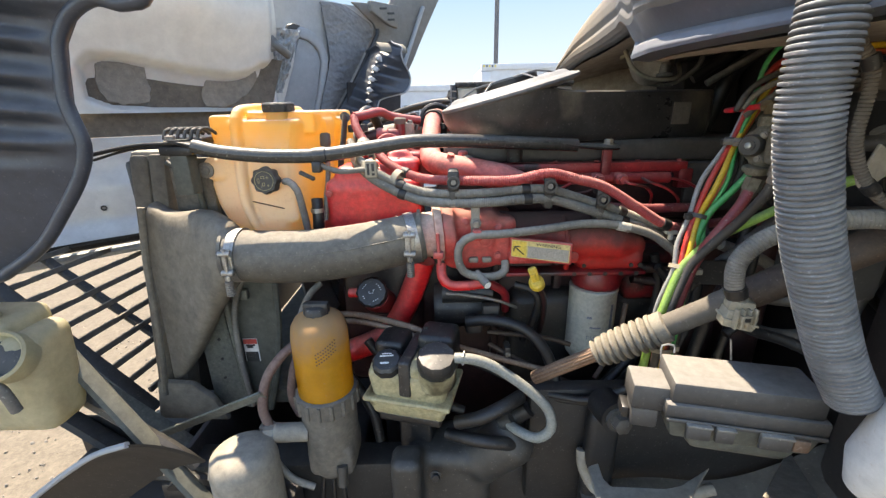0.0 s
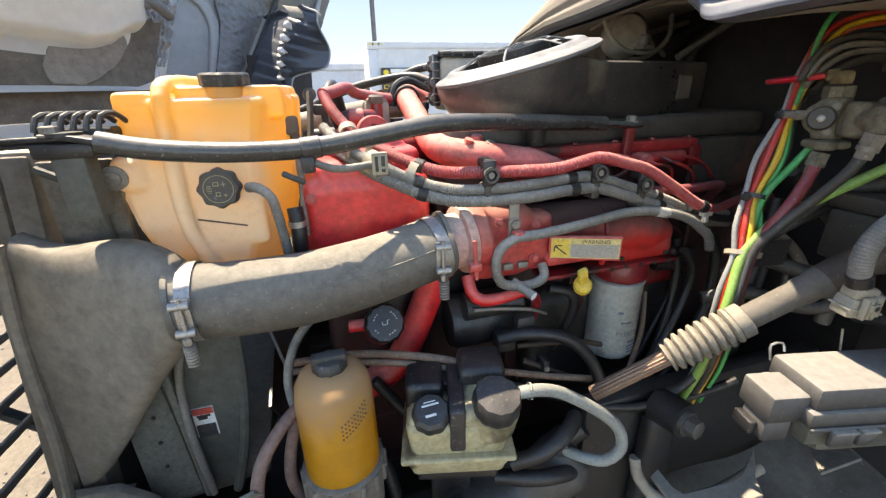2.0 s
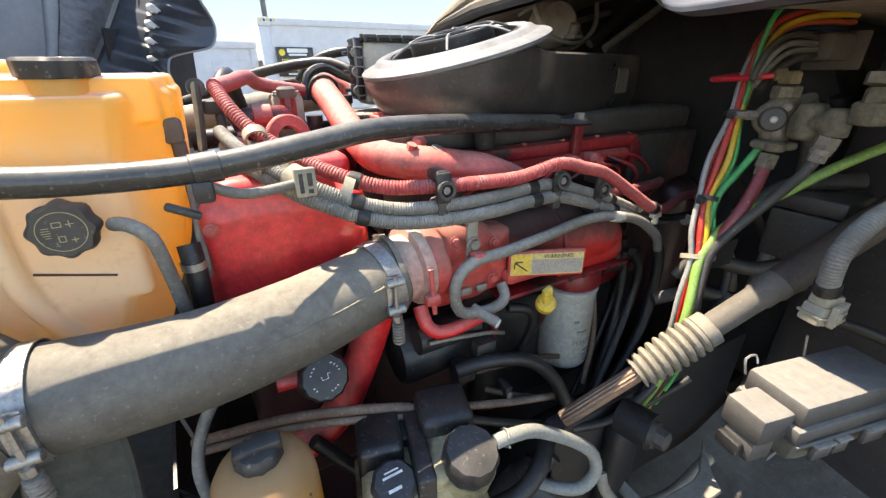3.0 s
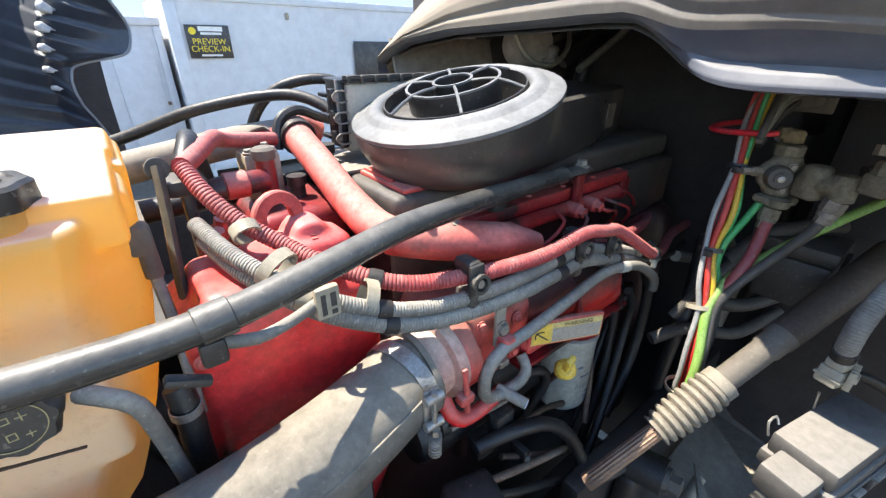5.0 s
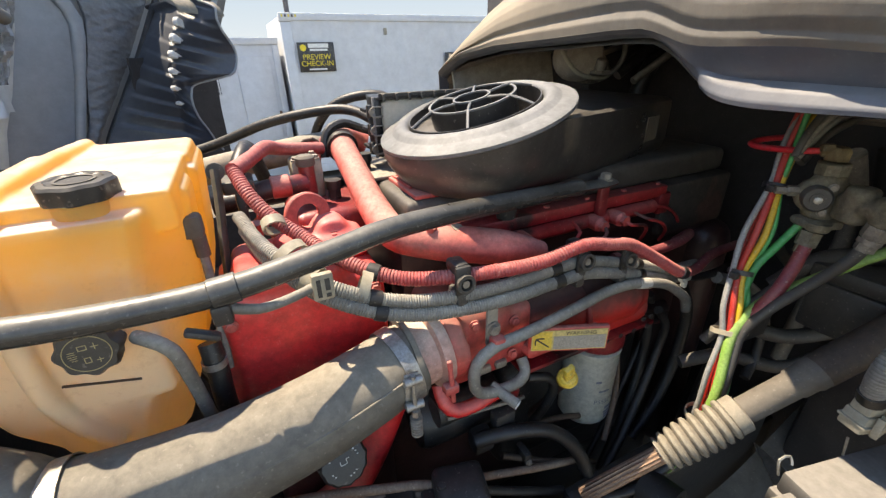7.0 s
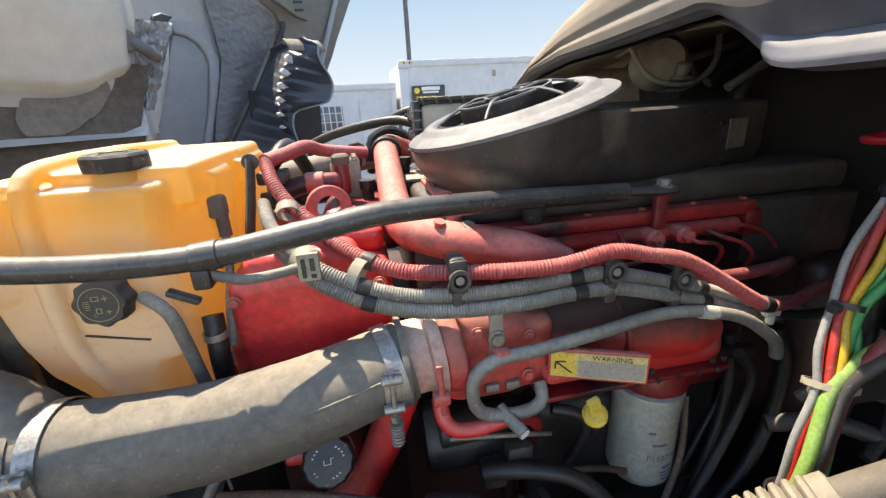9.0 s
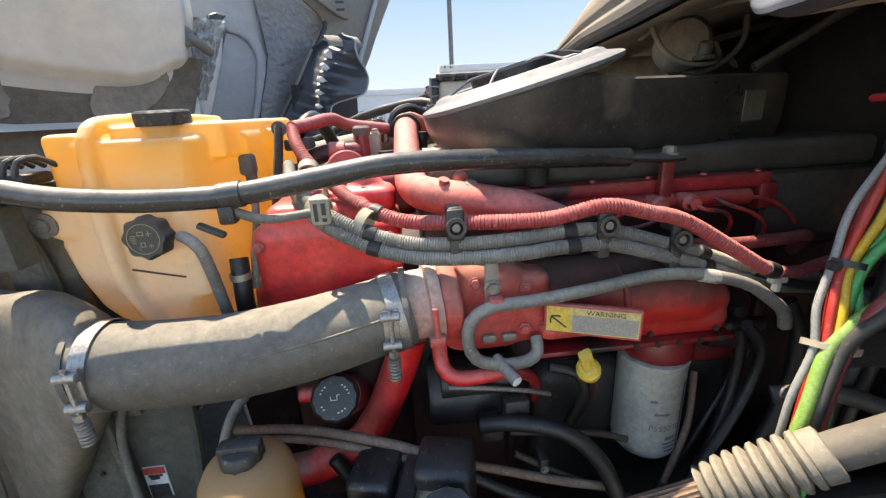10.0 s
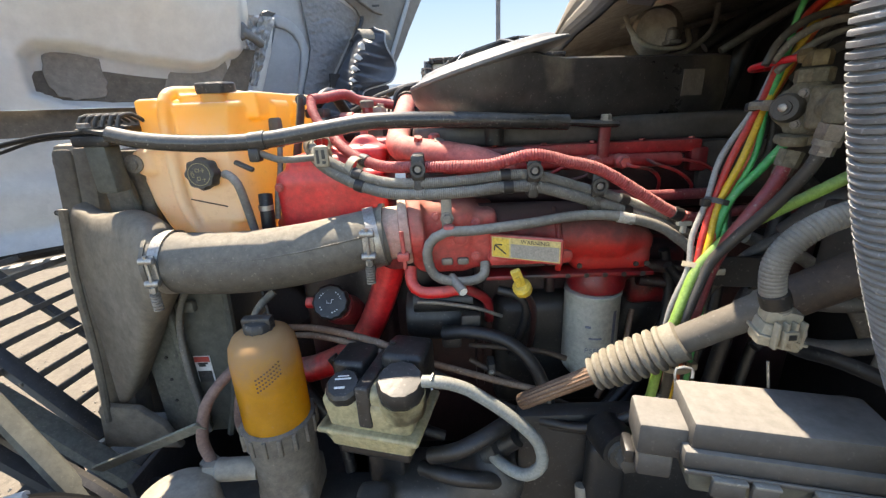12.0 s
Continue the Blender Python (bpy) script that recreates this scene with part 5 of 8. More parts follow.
# ---------- support rod across the engine ----------
def rod():
    g = thing("support_rod", (-0.09, 0.89, 1.75), "long dusty black steel support rod across the engine", "rod")
    pts = [(-0.520, 0.870, 1.785), (-0.46, 0.868, 1.772), (-0.365, 0.866, 1.763), (-0.258, 0.866, 1.763), (-0.15, 0.875, 1.776), (-0.06, 0.887, 1.786), (0.06, 0.905, 1.783), (0.20, 0.928, 1.774), (0.30, 0.945, 1.767)]
    part("tube", tube(pts, 0.0145, 16), "rod", g)
    part("collar", lathe([(0.0155, -0.014), (0.0165, -0.013), (0.0165, 0.013), (0.0155, 0.014)], (-0.258, 0.866, 1.763), (1, 0.06, 0.08), 20), "rod", g)
    part("flat_end", tube([(0.285, 0.9425, 1.768), (0.33, 0.951, 1.764), (0.36, 0.958, 1.761), (0.398, 0.966, 1.759)], 0.015, 14, flat=0.40, radii=[0.0145, 0.017, 0.019, 0.017]), "rod", g, "flattened rod end")
    part("bolt", hexbolt((0.378, 0.961, 1.765), (0, 0, 1), 0.010, 0.012), "tan", g)
    part("standoff", box(0.366, 0.388, 0.955, 0.967, 1.665, 1.757, 0.003), "red_dark", g, "red post carrying the rod")
    part("flat_front", box(-0.565, -0.505, 0.862, 0.890, 1.785, 1.793, 0.003, rot=spin(0, 10, -10)), "black_metal", g)
    m = thing("rod_mount", (-0.56, 0.9, 1.72), "black ridged rubber mount bolted on the radiator top", "mount")
    part("bracket", box(-0.60, -0.53, 0.875, 0.99, 1.765, 1.785, 0.005), "black_metal", m)
    part("stand", box(-0.585, -0.545, 0.88, 0.92, 1.68, 1.77, 0.006), "shroud", m)
    part("shell", box(-0.605, -0.520, 0.905, 0.955, 1.785, 1.800, 0.005), "black_metal", m)
    for k in range(6):
        x = -0.598 + 0.0145 * k
        part("rib", tube([(x - 0.004, 0.906, 1.797), (x, 0.912, 1.815), (x + 0.008, 0.932, 1.819), (x + 0.014, 0.952, 1.806)], 0.0038, 8), "black_dusty", m)
    part("bolt", hexbolt((-0.575, 0.885, 1.793), (0, 0, 1), 0.010, 0.012), "steel_dull", m)
    part("washer", lathe([(0.02, 0), (0.02, 0.005)], (-0.56, 0.885, 1.793), (0, 0, 1), 16), "black_metal", m)
    hose("cable", [(-0.565, 0.885, 1.79), (-0.64, 0.88, 1.788), (-0.72, 0.87, 1.775), (-0.85, 0.86, 1.745)], 0.0045, "black_metal", "thin black cable at the radiator top", category="cable")
    hose("cable", [(-0.58, 0.885, 1.783), (-0.66, 0.88, 1.78), (-0.74, 0.875, 1.76)], 0.003, "black_metal", "thin black cable at the radiator top", category="cable")
    hose("loom_branch", [(-0.262, 0.862, 1.745), (-0.23, 0.868, 1.730), (-0.195, 0.878, 1.728), (-0.16, 0.893, 1.729)], 0.006, "loom", "thin grey loom branch below the rod")
    s = thing("rod_clip", (-0.265, 0.86, 1.73), "black plastic cable clip under the rod", "clip")
    part("clip", box(-0.275, -0.255, 0.852, 0.872, 1.728, 1.752, 0.004), "black", s)
    part("tail", box(-0.305, -0.27, 0.852, 0.864, 1.718, 1.726, 0.003, rot=spin(0, 28, 0)), "black", s)


rod()


# ---------- engine ----------
def engine():
    g = thing("diesel_engine", (0.25, 1.15, 0.75), "large red inline diesel engine, dusty, painted near black low down", "engine")
    part("block", box(-0.22, 0.82, 1.00, 1.38, 0.95, 1.58, 0.02), "block_shade", g, "engine block painted near black for the shade low down")
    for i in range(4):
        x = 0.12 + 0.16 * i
        part("block_rib", box(x, x + 0.02, 0.975, 1.005, 1.15, 1.55, 0.006), "block_shade", g)
    part("head", box(-0.02, 0.80, 0.99, 1.36, 1.58, 1.70, 0.012), "block_shade", g)
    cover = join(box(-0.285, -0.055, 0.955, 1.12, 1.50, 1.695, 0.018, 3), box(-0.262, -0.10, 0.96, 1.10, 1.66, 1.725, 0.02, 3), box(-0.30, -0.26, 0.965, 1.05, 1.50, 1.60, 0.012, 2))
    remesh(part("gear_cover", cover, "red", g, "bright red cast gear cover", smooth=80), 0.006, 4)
    # lower half of the gear cover split off to carry the painted shade
    part("lower_cover", box(-0.275, -0.06, 0.975, 1.12, 1.12, 1.505, 0.03, 3), "block_shade", g, "lower gear cover painted near black for shade")
    for x, z in ((-0.075, 1.668), (-0.272, 1.665), (-0.075, 1.50), (-0.28, 1.50)):
        part("bolt", hexbolt((x, 0.953, z), (0, -1, 0), 0.007, 0.006), "red_dusty", g)
    hump = join(lathe([(0.031, 0), (0.031, 0.05), (0.025, 0.055)], (-0.111, 1.085, 1.726), (0, -1, 0), 24), box(-0.20, -0.06, 1.01, 1.08, 1.69, 1.735, 0.012))
    remesh(part("cam_cover", hump, "red", g, smooth=80), 0.006, 3)
    part("cam_bolt", hexbolt((-0.111, 1.028, 1.731), (0, -1, 0), 0.007, 0.006), "red_dusty", g)
    part("lifting_eye", join(lathe([(0.019, -0.006), (0.034, -0.006), (0.036, -0.004), (0.036, 0.004), (0.034, 0.006), (0.019, 0.006)], (-0.140, 1.068, 1.758), (0.25, -1, 0.1), 32, hollow=True), box(-0.17, -0.115, 1.06, 1.075, 1.70, 1.738, 0.003)), "red_dusty", g)
    # valve cover
    part("valve_cover", box(0.0, 0.80, 1.00, 1.36, 1.72, 1.772, 0.014, 3), "valve", g, "dusty black valve cover")
    part("cover_plate", box(0.02, 0.17, 1.01, 1.14, 1.771, 1.779, 0.002), "red_dusty", g, "pink dusty name plate with slots")
    for i in range(14):
        part("plate_rib", box(0.026 + i * 0.0102, 0.030 + i * 0.0102, 1.05, 1.135, 1.7785, 1.783, 0.0), "red_dusty", g)
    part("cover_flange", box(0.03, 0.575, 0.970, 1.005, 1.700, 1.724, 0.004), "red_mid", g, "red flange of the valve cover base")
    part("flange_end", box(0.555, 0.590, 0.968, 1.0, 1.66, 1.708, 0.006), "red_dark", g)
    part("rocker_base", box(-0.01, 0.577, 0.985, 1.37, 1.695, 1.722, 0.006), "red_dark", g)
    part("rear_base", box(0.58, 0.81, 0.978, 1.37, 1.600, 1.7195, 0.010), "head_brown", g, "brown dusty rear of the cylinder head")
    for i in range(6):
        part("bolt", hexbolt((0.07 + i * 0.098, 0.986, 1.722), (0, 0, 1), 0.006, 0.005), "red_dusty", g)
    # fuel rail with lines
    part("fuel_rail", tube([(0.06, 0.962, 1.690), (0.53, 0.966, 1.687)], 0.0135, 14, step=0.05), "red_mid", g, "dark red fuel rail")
    for x in (0.13, 0.19, 0.355, 0.408):
        part("rail_fitting", join(lathe([(0.014, -0.012), (0.014, 0.012), (0.010, 0.016)], (x, 0.948, 1.690), (0, -1, 0), 12), lathe([(0.010, 0), (0.010, 0.012)], (x, 0.935, 1.690), (0, -1, 0), 6)), "red_dusty", g)
    part("rail_fitting", lathe([(0.012, 0), (0.012, 0.02), (0.009, 0.026)], (0.503, 0.966, 1.687), (1, 0, 0), 6), "steel_dull", g)
    for pts in ([(0.355, 0.93, 1.690), (0.352, 0.915, 1.682), (0.325, 0.91, 1.668), (0.27, 0.915, 1.66), (0.22, 0.93, 1.655)],
                [(0.408, 0.93, 1.690), (0.418, 0.918, 1.683), (0.455, 0.92, 1.675), (0.478, 0.93, 1.655), (0.485, 0.945, 1.628)],
                [(0.522, 0.966, 1.687), (0.57, 0.965, 1.678), (0.61, 0.965, 1.655), (0.635, 0.97, 1.63)],
                [(0.19, 0.93, 1.690), (0.195, 0.918, 1.682), (0.22, 0.915, 1.672), (0.245, 0.93, 1.662)],
                [(0.07, 0.945, 1.700), (0.075, 0.925, 1.692), (0.10, 0.918, 1.680), (0.14, 0.925, 1.664), (0.165, 0.94, 1.650)],
                [(0.30, 0.95, 1.700), (0.296, 0.925, 1.690), (0.268, 0.918, 1.676), (0.24, 0.925, 1.656), (0.235, 0.94, 1.64)],
                [(0.46, 0.95, 1.690), (0.468, 0.928, 1.684), (0.51, 0.925, 1.668), (0.545, 0.935, 1.640), (0.552, 0.95, 1.61)],
                [(0.13, 0.93, 1.690), (0.125, 0.918, 1.682), (0.105, 0.92, 1.67), (0.09, 0.94, 1.65)]):
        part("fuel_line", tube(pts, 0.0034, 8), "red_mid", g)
    # crossover pipe
    pipe = tube([(0.03, 1.33, 1.805), (-0.005, 1.325, 1.822), (-0.028, 1.28, 1.822), (-0.033, 1.17, 1.790), (-0.034, 1.06, 1.752), (-0.025, 0.99, 1.732), (0.02, 0.955, 1.722), (0.09, 0.925, 1.712), (0.15, 0.905, 1.702), (0.19, 0.90, 1.690)], 0.025, 20, radii=[0.027, 0.026, 0.025, 0.025, 0.025, 0.026, 0.027, 0.029, 0.028, 0.016])
    part("crossover_pipe", pipe, "red_dusty", g, "thick pinkish-red dusty coolant pipe", smooth=60)
    part("pipe_collar", lathe([(0.027, -0.006), (0.031, -0.006), (0.031, 0.006), (0.027, 0.006)], (-0.03, 1.265, 1.818), (0, 1, 0.25), 24, hollow=True), "black_metal", g)
    part("pipe_strap", tube([(-0.065, 1.27, 1.80), (-0.055, 1.275, 1.845), (-0.02, 1.285, 1.86), (0.02, 1.30, 1.845), (0.06, 1.31, 1.83)], 0.009, 8), "black_metal", g)
    for a, b, r in (((-0.10, 1.16, 1.70), (-0.19, 1.13, 1.70), 0.022), ((0.03, 1.0, 1.725), (-0.03, 0.985, 1.712), 0.012)):
        part("pipe_stub", tube([a, b], r, 16, step=0.05), "red_dark", g)
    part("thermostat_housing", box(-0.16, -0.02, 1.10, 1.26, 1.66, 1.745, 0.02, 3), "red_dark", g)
    for x, y, z in ((-0.075, 1.17, 1.745), (0.0, 1.22, 1.775)):
        part("coolant_sensor", join(lathe([(0.012, 0), (0.012, 0.02)], (x, y, z), (0, 0, 1), 6), lathe([(0.015, 0.02), (0.015, 0.035)], (x, y, z), (0, 0, 1), 12)), "black_metal", g)
    part("valve_top_plate", box(-0.005, 0.175, 1.145, 1.30, 1.7725, 1.779, 0.002), "steel_dull", g, "grey dusty top plate")
    part("flange_boss", lathe([(0.012, 0), (0.012, 0.03), (0.009, 0.034)], (0.045, 0.985, 1.722), (0, -0.2, 1), 14), "red_dusty", g)
    for x, y, z, r in ((0.01, 0.955, 1.742, 0.012), (0.05, 0.948, 1.735, 0.015), (-0.22, 1.07, 1.752, 0.011), (-0.21, 1.10, 1.755, 0.012)):
        part("fitting", lathe([(r, 0), (r, 0.018), (r * 0.7, 0.022), (r * 0.7, 0.034)], (x, y, z - 0.02), (0.2, -0.4, 1), 6), "red_dusty" if r < 0.0125 else "steel_dull", g)
    part("outlet_pipe", tube([(-0.123, 1.16, 1.784), (-0.155, 1.155, 1.785), (-0.189, 1.155, 1.783), (-0.215, 1.155, 1.775)], 0.0165, 16), "red_dark", g)
    part("outlet_sleeve", lathe([(0.0165, -0.016), (0.019, -0.014), (0.019, 0.014), (0.0165, 0.016)], (-0.165, 1.155, 1.785), (-1, 0, 0), 20, hollow=True), "red_dusty", g)
    part("outlet_tee", tube([(-0.118, 1.165, 1.76), (-0.118, 1.168, 1.812)], 0.0135, 14, step=0.02), "red_dark", g)
    part("tee_cap", lathe([(0.015, 0), (0.0165, 0.003), (0.0165, 0.014), (0.012, 0.018)], (-0.118, 1.168, 1.812), (0, 0, 1), 16), "shaft", g, "dusty grey cap")
    part("housing_cover", box(-0.140, -0.085, 1.195, 1.25, 1.740, 1.815, 0.008), "beige", g, "pale dusty thermostat cover")
    for dx, dy in ((-0.130, 1.205), (-0.095, 1.205), (-0.095, 1.24)):
        part("bolt", hexbolt((dx, dy, 1.8145), (0, 0, 1), 0.006, 0.006), "steel_dull", g)
    for k in range(4):
        part("sensor_lead", tube([(-0.105 + 0.010 * k, 1.285, 1.79), (-0.112 + 0.016 * k, 1.275 + 0.006 * k, 1.825 + 0.006 * (k % 2)), (-0.085 + 0.006 * k, 1.27, 1.838 - 0.008 * k), (-0.06 + 0.010 * k, 1.285, 1.81)], 0.0035, 6), "red_hose" if k % 2 else "rust_dark", g)
    # intake pipe, band clamp, elbow
    part("intake_pipe", lathe([(0.051, 0), (0.051, 0.06), (0.055, 0.066)], (-0.085, 0.884, 1.577), (1, 0.1, 0.06), 32), "red_caked", g, "intake pipe end caked with tan dust")
    part("v_band", lathe([(0.052, 0), (0.062, 0.002), (0.064, 0.010), (0.062, 0.018), (0.052, 0.02)], (-0.026, 0.890, 1.581), (1, 0.1, 0.06), 32), "red_caked", g)
    part("v_band_bolt", join(tube([(-0.016, 0.826, 1.60), (-0.013, 0.822, 1.53)], 0.004, 8, step=0.02), box(-0.026, -0.004, 0.818, 0.834, 1.545, 1.56, 0.003)), "red_dusty", g)
    elbow = join(box(-0.008, 0.125, 0.862, 1.02, 1.495, 1.638, 0.03, 3), lathe([(0.06, 0), (0.062, 0.03)], (-0.01, 0.892, 1.582), (1, 0.1, 0.06), 28),
                 box(0.10, 0.16, 0.868, 1.0, 1.505, 1.62, 0.012, 2))
    remesh(part("intake_elbow", elbow, "red_elbow", g, "red cast intake elbow", smooth=80), 0.006, 4)
    part("elbow_bolt", hexbolt((0.088, 0.862, 1.573), (0, -1, 0.1), 0.012, 0.008), "red_dusty", g)
    for x in (0.052, 0.082):
        part("cast_tab", box(x, x + 0.022, 0.855, 0.866, 1.520, 1.534, 0.004), "steel_dull", g)
    # cooler casting and filter head
    cast = join(tube([(0.12, 0.925, 1.575), (0.20, 0.92, 1.570), (0.28, 0.912, 1.566), (0.36, 0.905, 1.558), (0.42, 0.90, 1.546), (0.455, 0.90, 1.534)], 0.05, 24, radii=[0.048, 0.052, 0.056, 0.060, 0.052, 0.022]),
                box(0.13, 0.40, 0.872, 1.02, 1.512, 1.565, 0.02, 3), box(0.30, 0.455, 0.862, 1.0, 1.488, 1.545, 0.024, 3))
    remesh(part("cooler_casting", cast, "red_sooty", g, "red cast fuel cooler housing, dusty on top", smooth=80), 0.005, 5)
    part("casting_flange", box(0.135, 0.452, 0.852, 0.90, 1.487, 1.496, 0.003), "red_dark", g, "dusty flange with bolt holes")
    for k in range(5):
        part("flange_hole", lathe([(0.005, 0), (0.005, 0.002), (0.001, 0.002)], (0.29 + 0.035 * k, 0.8525, 1.4915), (0, -1, 0), 10), "black", g)
    part("casting_ridge", tube([(0.275, 0.868, 1.50), (0.272, 0.852, 1.54), (0.270, 0.862, 1.59), (0.268, 0.89, 1.615)], 0.006, 8), "red_sooty", g)
    part("elbow_boss", lathe([(0.020, 0), (0.020, 0.006), (0.013, 0.007), (0.013, 0.012)], (0.088, 0.868, 1.573), (0, -1, 0.1), 20), "red_elbow", g)
    for x, z in ((0.045, 1.615), (0.118, 1.60), (0.118, 1.535)):
        part("elbow_bolt", hexbolt((x, 0.864, z), (0, -1, 0.1), 0.007, 0.006), "red_dusty", g)
    u = Vector((0.116, -0.050, 0)).normalized()
    w = Vector((-u.y, u.x, 0))
    c = Vector((0.207, 0.836, 1.556))
    plate = box(-0.066, 0.066, -0.008, 0.002, -0.024, 0.024, 0.003)
    rot = Matrix((u, w, Vector((0, 0, 1)))).transposed().to_4x4()
    rot.translation = c
    bmesh.ops.transform(plate, matrix=rot, verts=plate.verts[:])
    part("label_flange", plate, "red_elbow", g)
    part("flange_web", box(0.14, 0.30, 0.85, 0.90, 1.515, 1.545, 0.012), "red_elbow", g)
    o = c - w * 0.0085
    part("warning_label", prism([(-0.062, -0.019), (0.062, -0.019), (0.062, 0.020), (-0.062, 0.020)], o - w * 0.001, u, (0, 0, 1), 0.001), "label_yellow", g, "worn yellow warning label")
    part("label_panel", prism([(-0.026, -0.017), (0.060, -0.017), (0.060, 0.009), (-0.026, 0.009)], o - w * 0.0016, u, (0, 0, 1), 0.0005), "ink_grey", g)
    part("label_symbol", join(prism([(-0.060, -0.017), (-0.029, -0.017), (-0.029, 0.018), (-0.060, 0.018)], o - w * 0.0016, u, (0, 0, 1), 0.0005)), "yellow", g)
    part("label_arrow", join(tube([o - w * 0.0022 + u * -0.054 + Vector((0, 0, 0.004)), o - w * 0.0022 + u * -0.034 + Vector((0, 0, -0.011))], 0.0012, 6, step=0.01),
                             tube([o - w * 0.0022 + u * -0.056 + Vector((0, 0, -0.006)), o - w * 0.0022 + u * -0.055 + Vector((0, 0, 0.005)), o - w * 0.0022 + u * -0.042 + Vector((0, 0, 0.006))], 0.0012, 6, step=0.01)), "ink", g)
    part("label_word", text_mesh("WARNING", 0.0105, o - w * 0.0018 + u * 0.018 + Vector((0, 0, 0.0143)), u, (0, 0, 1), 0.0002), "ink", g)
    head = join(lathe([(0.056, 0), (0.058, 0.006), (0.058, 0.020), (0.050, 0.055)], (0.365, 0.915, 1.440), (0, 0, 1), 28), box(0.325, 0.46, 0.89, 1.0, 1.462, 1.51, 0.012))
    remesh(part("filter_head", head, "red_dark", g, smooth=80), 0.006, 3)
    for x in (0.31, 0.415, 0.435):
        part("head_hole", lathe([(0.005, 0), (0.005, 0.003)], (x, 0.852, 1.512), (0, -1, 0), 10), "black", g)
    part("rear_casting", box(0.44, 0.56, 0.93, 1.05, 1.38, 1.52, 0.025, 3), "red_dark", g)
    for a, b in (((0.44, 0.90, 1.49), (0.53, 0.89, 1.485)), ((0.45, 0.91, 1.455), (0.54, 0.905, 1.44))):
        part("pipe_stub", tube([a, b], 0.013, 12, step=0.05), "red_dark", g)
    # oil filler, lower pipe, small lines
    part("oil_elbow", tube([(-0.174, 0.90, 1.425), (-0.175, 0.93, 1.40), (-0.16, 1.0, 1.36)], 0.034, 20), "red_dark", g)
    part("oil_filler_flange", tube([(-0.235, 0.905, 1.43), (-0.19, 0.90, 1.43)], 0.012, 10, step=0.02), "red", g)
    ax = (0.08, -0.86, 0.50)
    oc = part("oil_cap", lathe([(0.031, -0.012), (0.0355, -0.006), (0.0355, 0.014), (0.0315, 0.019), (0.018, 0.020)], (-0.174, 0.876, 1.442), ax, 48, 12, 0.03), "black", g, "black ribbed oil filler cap")
    fr = axis_frame(ax)
    oo = Vector((-0.174, 0.876, 1.442)) + fr[2] * 0.0215
    uu = Vector((1, 0.09, 0)).normalized()
    vv = fr[2].cross(uu).normalized()
    part("cap_print", bars([(-0.006, 0.004, -0.003, -0.0022), (-0.006, -0.0052, -0.003, 0.003), (0.0032, 0.004, -0.003, 0.004), (0.003, 0.008, 0.004, 0.0048)] + [(0.0215 * math.cos(q) - 0.0012, 0.0215 * math.cos(q) + 0.0012, 0.0215 * math.sin(q) - 0.0008, 0.0215 * math.sin(q) + 0.0008) for q in (0.2, 0.45, 0.7, 0.95, 2.2, 2.45, 2.7, 3.6, 3.85, 4.9, 5.15, 5.4)], oo - fr[2] * 0.001, uu, vv), "white", oc)
    part("lower_pipe", tube([(-0.055, 0.94, 1.50), (-0.075, 0.945, 1.44), (-0.115, 0.945, 1.35), (-0.16, 0.94, 1.29), (-0.24, 0.94, 1.25), (-0.32, 0.96, 1.22)], 0.030, 20), "red", g, "red lower coolant pipe", smooth=60)
    part("drain_line", tube([(-0.01, 0.88, 1.51), (-0.008, 0.862, 1.485), (0.01, 0.855, 1.468), (0.05, 0.855, 1.466), (0.095, 0.86, 1.470)], 0.0115, 12), "red", g)
    part("drain_line", tube([(0.095, 0.86, 1.470), (0.12, 0.865, 1.455), (0.14, 0.88, 1.43), (0.145, 0.90, 1.38)], 0.010, 10), "red_dark", g)
    part("starter_motor", join(lathe([(0.052, 0), (0.058, 0.01), (0.058, 0.15), (0.045, 0.17)], (-0.03, 0.955, 1.37), (1, 0, 0), 28), lathe([(0.026, 0), (0.026, 0.12)], (-0.01, 0.90, 1.43), (1, 0, 0), 16)), "black_metal", g)
    part("oil_cooler", box(0.16, 0.55, 0.94, 1.02, 1.12, 1.40, 0.03, 3), "black_metal", g)
    part("oil_pan", box(-0.2, 0.85, 1.02, 1.36, 0.62, 0.96, 0.04, 3), "black_metal", g)
    part("flywheel_housing", box(0.74, 0.85, 0.94, 1.45, 0.85, 1.60, 0.05, 3), "block_shade", g)
    # dipstick
    d = part("dipstick_tube", tube([(0.205, 0.825, 1.475), (0.225, 0.85, 1.43), (0.235, 0.89, 1.36), (0.235, 0.95, 1.25)], 0.0065, 10), "block_shade", g)
    part("dipstick_handle", join(lathe([(0.015, 0), (0.017, 0.004), (0.017, 0.018), (0.012, 0.024)], (0.202, 0.822, 1.478), (-0.35, -0.55, 0.75), 16), box(0.180, 0.198, 0.800, 0.810, 1.488, 1.532, 0.003, rot=spin(18, -22, 0)), lathe([(0.006, 0), (0.006, 0.03)], (0.195, 0.812, 1.492), (-0.35, -0.4, 0.85), 10)), "yellow", d, "yellow plastic dipstick handle")


engine()


